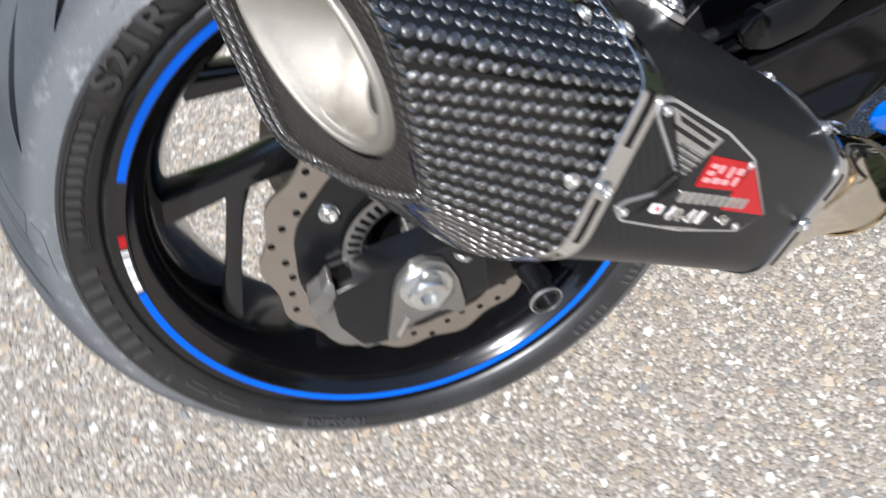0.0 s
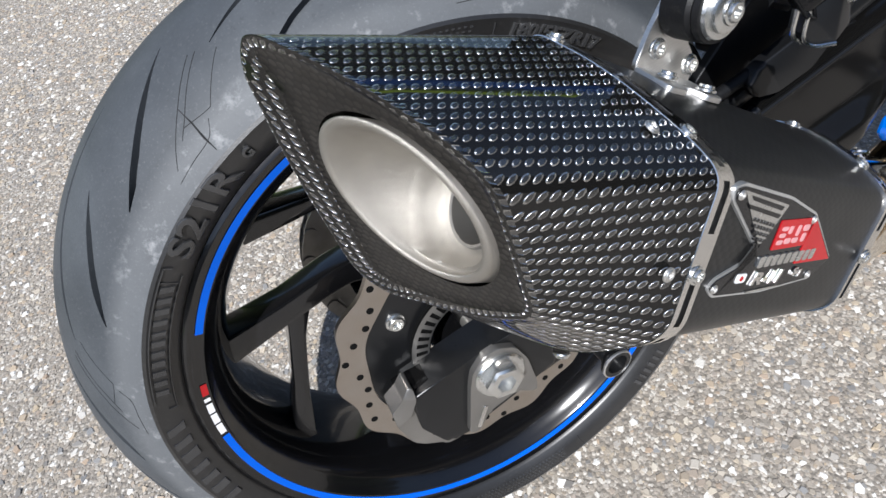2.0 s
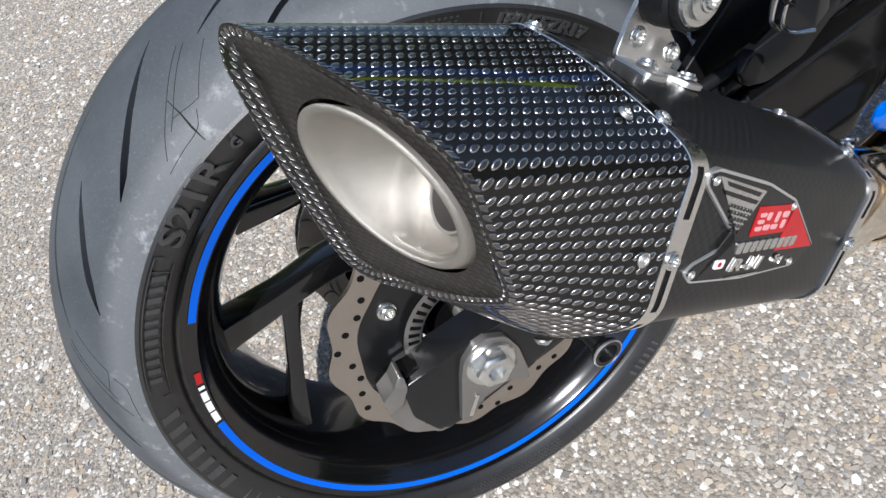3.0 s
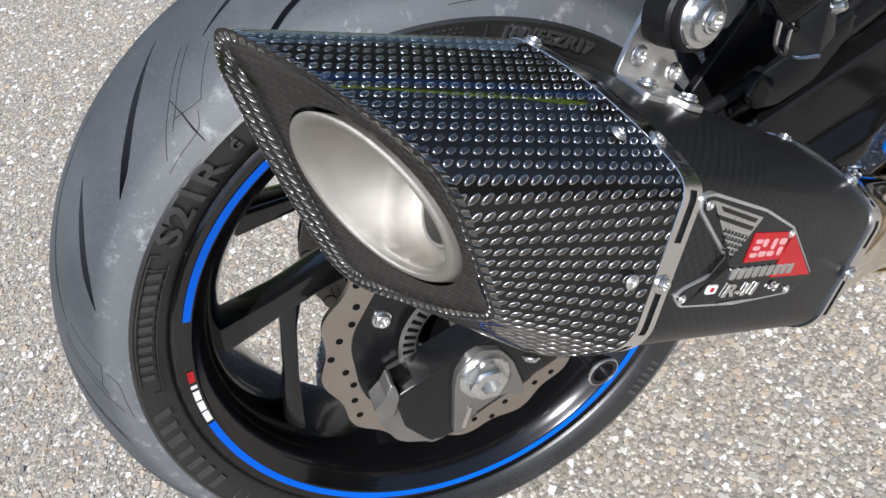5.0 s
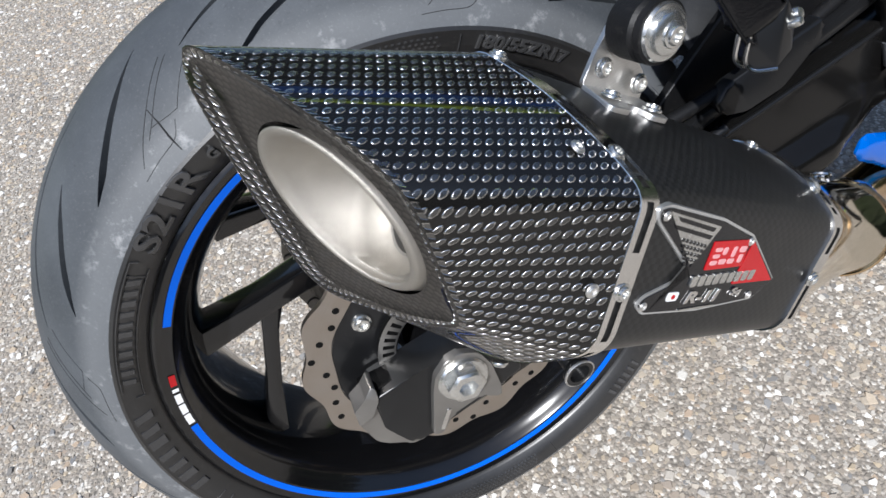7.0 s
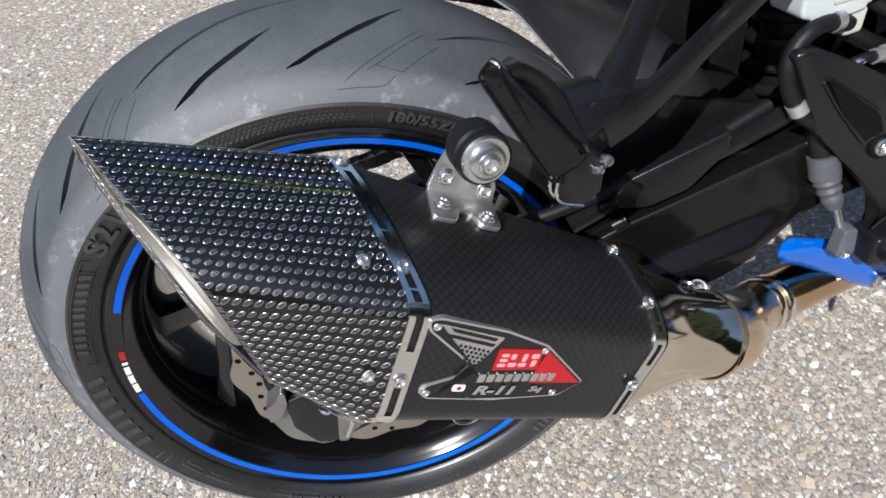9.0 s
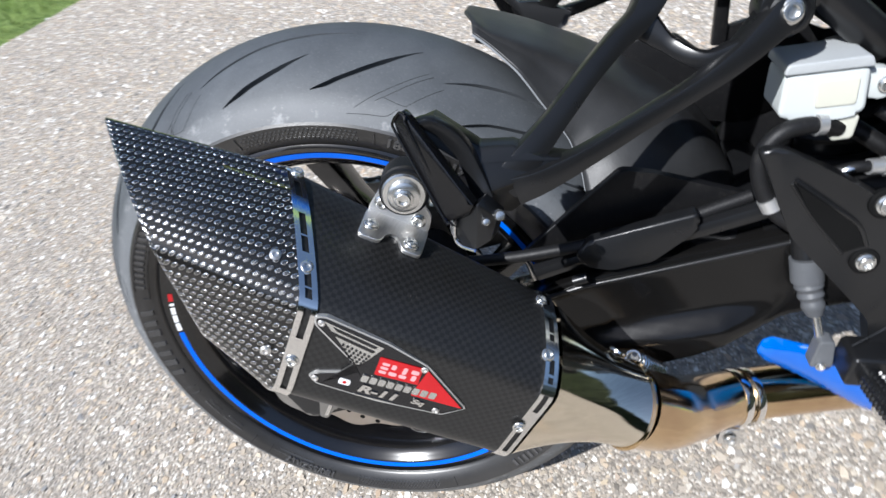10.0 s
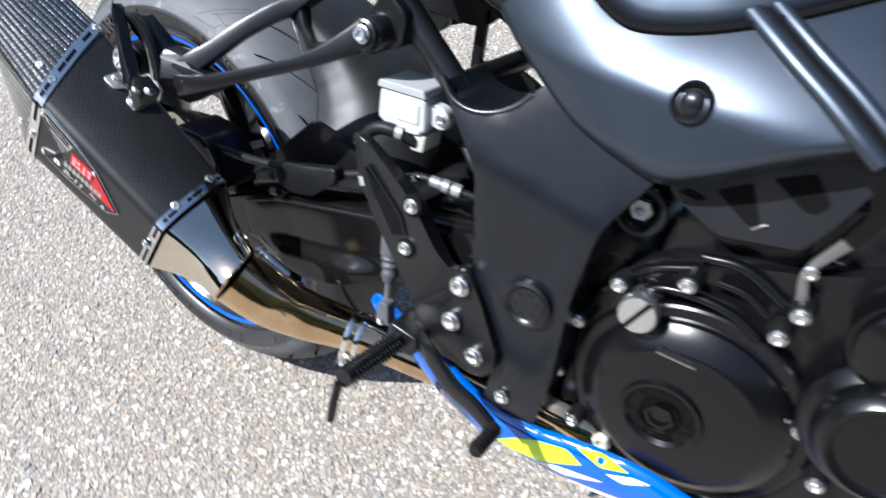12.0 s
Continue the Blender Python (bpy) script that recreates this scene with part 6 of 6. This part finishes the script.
    # finned plastic cover under the tank
    trim = part("air_duct", plate([(0.634, 0.586), (0.6401, 0.5751), (0.6576, 0.5656), (0.6791, 0.5556), (0.7315, 0.5661), (0.7424, 0.5899), (0.7536, 0.6228), (0.756, 0.645), (0.700, 0.625)], -0.114, -0.05, 0.003, 0.003), DUCT, machine, "matt dark grey ribbed plastic duct")
    # Black sheets on the closed duct, painted as the shade in its windows.
    for q in ([(0.6681, 0.5881), (0.6952, 0.5706), (0.7013, 0.5746), (0.6880, 0.6010)], [(0.6985, 0.6081), (0.7225, 0.5935), (0.7292, 0.5937), (0.7346, 0.6026), (0.7200, 0.6190)], [(0.6440, 0.5780), (0.6600, 0.5760), (0.6640, 0.5800), (0.6500, 0.5830)]):
        part("duct_window", plate(q, -0.1148, -0.10, 0.0, 0.002), DARK, trim)
    # Pale bar added as a painted glint along the duct's edge.
    part("duct_edge", tube([(0.6985, -0.1145, 0.5690), (0.7030, -0.1150, 0.5740), (0.7060, -0.1145, 0.5760)], 0.0012, 6, 3), CASTGREY, trim)
    return eng


def hexed(at):
    n = hex_nut(0.0085, 0.008)
    n.transform(aim(at, (0, -1, 0)))
    return n


build_engine()


def ease(u):
    u = min(1.0, max(0.0, u))
    return u * u * (3 - 2 * u)


def build_panels():
    # large side panel: bulged, with a crease and a trim strip
    def surf(x, z):
        # lower half nearly upright, a soft crease, then leaning in towards the tank
        d = z - 0.648
        s = 0.5 * (d + math.sqrt(d * d + 0.0035 ** 2))
        fore = ease((x - 0.53) / 0.09)
        back = 0.5 * (0.60 - x + math.sqrt((0.60 - x) ** 2 + 0.02 ** 2))
        return -0.1375 + 0.07 * min(d, 0.0) + (0.30 + 0.22 * fore) * s + (3.5 + 1.0 * fore) * s * s + 0.9 * (x + back - 0.71) ** 2 - 0.009 + 0.2 * back

    def lift(x):
        return 0.015 * ease((0.59 - x) / 0.11)
    low = [(0.415, 0.700), (0.4610, 0.6655), (0.4915, 0.6425), (0.5265, 0.6180), (0.5540, 0.6010), (0.576, 0.593), (0.599, 0.587), (0.630, 0.5830), (0.663, 0.597), (0.7056, 0.6235), (0.7487, 0.6455), (0.800, 0.668)]
    top = [(0.450, 0.750), (0.490, 0.728), (0.515, 0.710), (0.545, 0.693), (0.570, 0.682), (0.590, 0.680), (0.620, 0.685), (0.650, 0.694), (0.680, 0.706), (0.715, 0.722), (0.760, 0.740), (0.810, 0.758)]
    lo, hi = smooth_line([(x, 0, z) for x, z in low], 5), smooth_line([(x, 0, z) for x, z in top], 5)
    rows = []
    n = 40
    for k in range(n + 1):
        f = k / n
        row = []
        for a, b in zip(lo, hi):
            p = a.lerp(b, f)
            y = surf(p.x, p.z)
            roll = 0.020 * max(0.0, 1 - f / 0.20) ** 2
            full = f * lift(p.x)
            row.append((p.x, y + roll - full, p.z + 0.55 * full))
        rows.append(row)
    rows.insert(0, [(x, y + 0.03, z + 0.004) for x, y, z in rows[0]])
    pan = part("side_panel", grid_mesh("side_panel", rows), GREY, machine, "dark grey metallic side panel below the tank", 40)
    so = pan.modifiers.new("thick", "SOLIDIFY")
    so.thickness, so.offset = 0.003, -1.0
    bx, bz = 0.6385, 0.6494
    m = aim((bx, surf(bx, bz) - 0.0012, bz), (-0.12, -1, 0.25))
    part("fastener_cup", lathe([(0.0, 0.002), (0.0090, 0.002), (0.0105, 0.0), (0.0128, -0.0016), (0.0140, 0.0)], 32, (0, 0, 0), m, False), MATT, pan)
    part("fastener", lathe([(0.0, -0.004), (0.0045, -0.0035), (0.0078, -0.001), (0.0085, 0.002)], 24, (0, 0, 0), m, False), SATIN, pan, "black domed panel fastener")
    # double diagonal trim: a rounded roll, a dark joint and a second roll
    for dx, dz, wide, mat in ((-0.006, -0.003, 0.0060, GREY), (0.0005, 0.0, 0.0022, DARK), (0.0060, 0.0030, 0.0046, GREY)):
        line = []
        for x, z in ((0.655, 0.7040), (0.672, 0.6950), (0.692, 0.6840), (0.715, 0.6715), (0.735, 0.6590), (0.752, 0.6480)):
            line.append((x + dx, surf(x + dx, z + dz) - (0.0005 if mat is GREY else 0.0015), z + dz))
        part("panel_strip", tube(line, wide, 12, 6, flat=0.85), mat, pan)
    # tank flank above, leaning inwards
    tank = []
    for f in np.linspace(0, 1, 9).tolist():
        row = []
        for p in hi:
            row.append((p.x + 0.01 * f, surf(p.x, p.z) - lift(p.x) + 0.004 + 0.09 * f * f + 0.012 * f, p.z + 0.55 * lift(p.x) - 0.004 + 0.13 * f))
        tank.append(row)
    t = part("fuel_tank", grid_mesh("fuel_tank", tank), GREY, machine, "dark grey metallic tank flank")
    so = t.modifiers.new("thick", "SOLIDIFY")
    so.thickness, so.offset = 0.004, -1.0
    ed = [(p.x, surf(p.x, p.z) - lift(p.x) - 0.001, p.z + 0.55 * lift(p.x)) for p in hi]
    part("panel_gap", tube(ed, 0.0030, 8, raw=True), DARK, t)
    # blue seat cowl edge
    tail = part("seat_cowl", plate([(0.408, 0.700), (0.462, 0.688), (0.470, 0.694), (0.430, 0.724), (0.380, 0.745)], -0.108, -0.06, 0.004, 0.006), BLUE, machine, "gloss blue tail cowl")
    part("tail_shell", bar([(0.50, 0, 0.745), (0.35, 0, 0.785), (0.18, 0, 0.825), (0.0, 0, 0.865)], [0.20, 0.20, 0.17, 0.10], [0.06, 0.06, 0.06, 0.04], 0.02), BLUE, tail)
    for side in (-1, 1):
        line = [(0.42, side * 0.104, 0.800), (0.30, side * 0.104, 0.828), (0.15, side * 0.094, 0.866), (0.0, side * 0.064, 0.905)]
        part("tail_flash", bar(line, 0.010, [0.020, 0.026, 0.024, 0.010], 0.003), NEON, tail, "yellow-green flash on the tail")
    part("under_tail", bar([(0.48, 0, 0.722), (0.34, 0, 0.752), (0.18, 0, 0.792), (0.02, 0, 0.838)], [0.17, 0.17, 0.14, 0.08], [0.03, 0.03, 0.03, 0.02], 0.008), MATT, tail, "matt black under-tail tray")
    # belly pan with painted flashes
    bl = [(0.3840, 0.3520), (0.3880, 0.3640), (0.3950, 0.3670), (0.4244, 0.3570), (0.4560, 0.3450), (0.4743, 0.3360), (0.5035, 0.3210), (0.5220, 0.3120), (0.5600, 0.3050), (0.6000, 0.3094), (0.6280, 0.3180), (0.6495, 0.3235), (0.6805, 0.3295), (0.7060, 0.3315), (0.8000, 0.3200), (0.8000, 0.2850), (0.7000, 0.2790), (0.6680, 0.2717), (0.6152, 0.2640), (0.5500, 0.2620), (0.5150, 0.2640), (0.4664, 0.2890), (0.4278, 0.3180), (0.3905, 0.3420)]
    def bulge(x, z):
        """Rounded from its upper edge over a full middle to the tucked-in lower edge."""
        c = float(np.interp(x, [0.384, 0.43, 0.48, 0.55, 0.62, 0.70, 0.80], [0.356, 0.337, 0.308, 0.283, 0.290, 0.305, 0.303]))
        return -0.1480 + 0.006 * ease((0.52 - x) / 0.12) + 9.0 * min(abs(z - c), 0.03) ** 2
    pan2 = part("belly_pan", sheet(bl, bulge, -0.1365, 0.0025, 0.003, 0.006), BLUE, machine, "gloss blue belly pan with yellow-green and white flashes", 45)
    for q in ([(0.5603, 0.2715), (0.580, 0.290), (0.6027, 0.3020), (0.6309, 0.3105), (0.6485, 0.3043), (0.6080, 0.2767), (0.5776, 0.2680)], [(0.6381, 0.3169), (0.6603, 0.3250), (0.6885, 0.3234), (0.6644, 0.3129)]):
        part("yellow_flash", sheet(q, lambda x, z: bulge(x, z) - 0.0006, -0.140, 0.003, 0.0004, 0.006), NEON, pan2)
    for q in ([(0.6030, 0.2725), (0.6273, 0.2860), (0.6714, 0.3000), (0.660, 0.2920), (0.635, 0.2770)], [(0.6702, 0.3100), (0.6935, 0.3220), (0.7085, 0.3245), (0.6865, 0.3100)], [(0.640, 0.2720), (0.690, 0.2900), (0.700, 0.2880), (0.665, 0.2735)]):
        part("white_flash", sheet(q, lambda x, z: bulge(x, z) - 0.0005, -0.140, 0.003, 0.0004, 0.006), WHITE, pan2)
    bolt((0.4860, -0.1480, 0.2960), (0, -1, 0), 0.0080, pan2, ZINC)
    # copper header glimpsed behind
    part("manifold_pipe", tube([(0.55, -0.100, 0.300), (0.60, -0.104, 0.312), (0.66, -0.098, 0.300), (0.78, -0.09, 0.285)], 0.020, 18), TITAN, machine, "brown heat-tinted manifold pipe")
    # side stand on the far side
    part("side_stand", tube([(0.56, 0.12, 0.30), (0.53, 0.20, 0.20), (0.50, 0.275, 0.075)], 0.010, 12), SATIN, machine, "black side stand")
    part("stand_foot", plate([(0.475, 0.062), (0.525, 0.062), (0.52, 0.074), (0.48, 0.074)], 0.255, 0.295, 0.002, 0.003), SATIN, machine, "black side stand foot")
    return pan


build_panels()


# ---- ground ----
def build_ground():
    rows = []
    xs = [-400, -40, -8, -4, -2, -1, 0, 1, 2, 4, 8, 40, 400]
    for y in xs:
        rows.append([Vector((x, y, 0)) for x in xs])
    ground = part("ground", grid_mesh("ground", rows), ASPHALT)
    tagged(ground, "weathered asphalt road with pale stone chippings", "road", kind="structure")
    # chippings near the machine: flat-topped angular stones bedded in finer grit
    rng = np.random.default_rng(3)

    def chips(name, fields, median, spread, most, high, sink, mat, label):
        """Low five-sided stumps, each with its own outline, tilt and height."""
        pts, grow = [], []
        for x0, x1, y0, y1, st, k in fields:
            gx, gy = np.meshgrid(np.arange(x0, x1, st), np.arange(y0, y1, st))
            pts.append(np.stack([gx.ravel(), gy.ravel()], 1) + rng.uniform(-0.48, 0.48, (gx.size, 2)) * st)
            grow.append(np.full(gx.size, k))
        p, grow = np.concatenate(pts), np.concatenate(grow)
        n = len(p)
        size = rng.lognormal(math.log(median), spread, n).clip(0.0012, most) * grow
        ang = (np.arange(5)[None] + rng.uniform(-0.34, 0.34, (n, 5))) * (2 * math.pi / 5) + rng.uniform(0, 6.28, n)[:, None]
        rad = rng.uniform(0.72, 1.22, (n, 5)) * size[:, None]
        long, turn = rng.uniform(0.7, 1.35, n)[:, None], rng.uniform(0, math.pi, n)[:, None]
        x, y = np.cos(ang) * rad * long, np.sin(ang) * rad / np.sqrt(long)
        x, y = x * np.cos(turn) - y * np.sin(turn), x * np.sin(turn) + y * np.cos(turn)
        tilt = rng.normal(0, 0.11, (n, 2))
        h = (size * high * rng.uniform(0.7, 1.3, n))[:, None]
        lift = rng.uniform(-sink, 0.35 * sink, n)[:, None]
        tx, ty = x * rng.uniform(0.55, 0.85, (n, 5)), y * rng.uniform(0.55, 0.85, (n, 5))
        top = np.stack([tx + p[:, :1], ty + p[:, 1:], lift + h + tx * tilt[:, :1] + ty * tilt[:, 1:]], 2)
        low = np.stack([x + p[:, :1], y + p[:, 1:], np.broadcast_to(lift - 0.6 * h, x.shape)], 2)
        verts = np.concatenate([top, low], 1).reshape(-1, 3)
        tri = [(0, 1, 2), (0, 2, 3), (0, 3, 4)]
        for k in range(5):
            j = (k + 1) % 5
            tri += [(k, k + 5, j + 5), (k, j + 5, j)]
        faces = (np.array(tri)[None] + (np.arange(n) * 10)[:, None, None]).reshape(-1, 3)
        me = bpy.data.meshes.new(name)
        me.vertices.add(len(verts))
        me.vertices.foreach_set("co", verts.ravel())
        me.loops.add(faces.size)
        me.loops.foreach_set("vertex_index", faces.ravel())
        me.polygons.add(len(faces))
        me.polygons.foreach_set("loop_start", np.arange(0, faces.size, 3))
        me.polygons.foreach_set("use_smooth", [False] * len(faces))
        me.update(calc_edges=True)
        me.materials.append(mat)
        tagged(new(name, me), label, "gravel", kind="stuff")

    chips("road_grit", ((-1.15, 0.85, -0.55, 0.95, 0.0060, 1.0),), 0.0030, 0.30, 0.0050, 0.24, 0.0008, GRIT, "fine grey-brown grit of the asphalt")
    chips("road_chippings", ((-1.15, 0.85, -0.55, 0.95, 0.0118, 1.0), (-2.60, -1.15, -0.60, 2.0, 0.0125, 1.15), (-1.15, 0.85, 0.95, 2.0, 0.0125, 1.15)), 0.0042, 0.38, 0.0085, 0.26, 0.0006, STONES, "pale mixed stone chippings bedded in the asphalt")
    # lawn beyond the road's edge
    a, b = Vector((-2.50, 0.70, 0)), Vector((-1.60, 2.60, 0))
    way = (b - a).normalized()
    out = Vector((-way.y, way.x, 0))
    rows = []
    for d in (0.0, 0.04, 0.3, 1.0, 3.0, 12.0, 120.0):
        row = []
        for k in range(-30, 61):
            t = k * 0.12 if abs(k) < 25 else k * 0.12 + math.copysign((abs(k) - 24) ** 2 * 0.05, k)
            wob = 0.03 * noise.noise(Vector((t * 2.3, 1.7, 0))) + 0.015 * noise.noise(Vector((t * 9, 4, 0)))
            p = a + way * t + out * (d + wob)
            row.append((p.x, p.y, -0.004 if d == 0 else min(0.02 + 0.03 * d, 0.12)))
        rows.append(row)
    lawn = part("lawn", grid_mesh("lawn", rows), TURF)
    tagged(lawn, "green mown lawn beside the road", "grass", kind="structure")
    blades_v, blades_f = [], []
    rnd = random.Random(9)
    for _ in range(26000):
        t, d = rnd.uniform(-1.2, 4.5), abs(rnd.gauss(0, 0.9)) + rnd.uniform(-0.02, 0.05)
        p = a + way * t + out * d
        h, w, an = rnd.uniform(0.02, 0.05), rnd.uniform(0.0015, 0.003), rnd.uniform(0, 6.28)
        z = min(0.02 + 0.03 * d, 0.12) - 0.004
        dx, dy = math.cos(an) * w, math.sin(an) * w
        lx, ly = rnd.gauss(0, 0.014), rnd.gauss(0, 0.014)
        i = len(blades_v)
        blades_v += [(p.x - dx, p.y - dy, z), (p.x + dx, p.y + dy, z), (p.x + lx, p.y + ly, z + h)]
        blades_f.append((i, i + 1, i + 2))
    me = bpy.data.meshes.new("grass_blades")
    me.from_pydata(blades_v, [], blades_f)
    me.materials.append(GRASS)
    tagged(new("grass_blades", me), "short green grass blades", "grass", kind="stuff")
    # unseen hedge added all round as a dark horizon for the gloss reflections
    rows = []
    for f in (0.0, 0.2, 0.45, 0.7, 0.9, 1.0):
        row = []
        for k in range(240):
            an = 2 * math.pi * k / 240
            deg = math.degrees(an)
            tall = float(np.interp(deg, [0, 8, 22, 75, 95, 130, 180, 225, 262, 300, 345, 360], [7.5, 5.5, 0.7, 0.7, 4.0, 5.5, 5.0, 4.2, 4.2, 6.0, 8.0, 7.5]))
            top = tall * (1 + 0.28 * noise.noise(Vector((math.cos(an) * 5, math.sin(an) * 5, 0.3))) + 0.14 * noise.noise(Vector((math.cos(an) * 22, math.sin(an) * 22, 0.9))))
            r = 13.0 + 0.8 * noise.noise(Vector((math.cos(an) * 9, math.sin(an) * 9, f * 3))) + 0.9 * f * f
            row.append((r * math.cos(an), r * math.sin(an), top * f))
        rows.append(row)
    tagged(part("hedge", grid_mesh("hedge", rows, closed=True), HEDGE), "unseen dark green hedge added round the place for reflections", "hedge", kind="structure")
    # unseen field of grass added ahead for reflections, behind the machine's far side
    rows = []
    for y in (5.2, 5.3, 8.0, 12.0, 40.0, 300.0):
        rows.append([(x + 0.25 * noise.noise(Vector((x, y, 2.0))), y - 0.22 * x if y < 40 else y, 0.0 if y == 5.2 else 0.05) for x in (-1.2, 0, 2, 4, 7, 10, 14, 20, 60, 300)])
    tagged(part("field", grid_mesh("field", rows), TURF), "unseen green field added beyond the road for reflections", "grass", kind="structure")
    post = part("edge_post", plate([(-0.018, 0.0), (0.018, 0.0), (0.018, 0.11), (-0.018, 0.11)], -0.018, 0.018, 0.004, 0.003, Matrix.Translation((-2.66, 1.56, 0.03))), WOOD)
    tagged(post, "short dark wooden post standing in the lawn", "post")


build_ground()
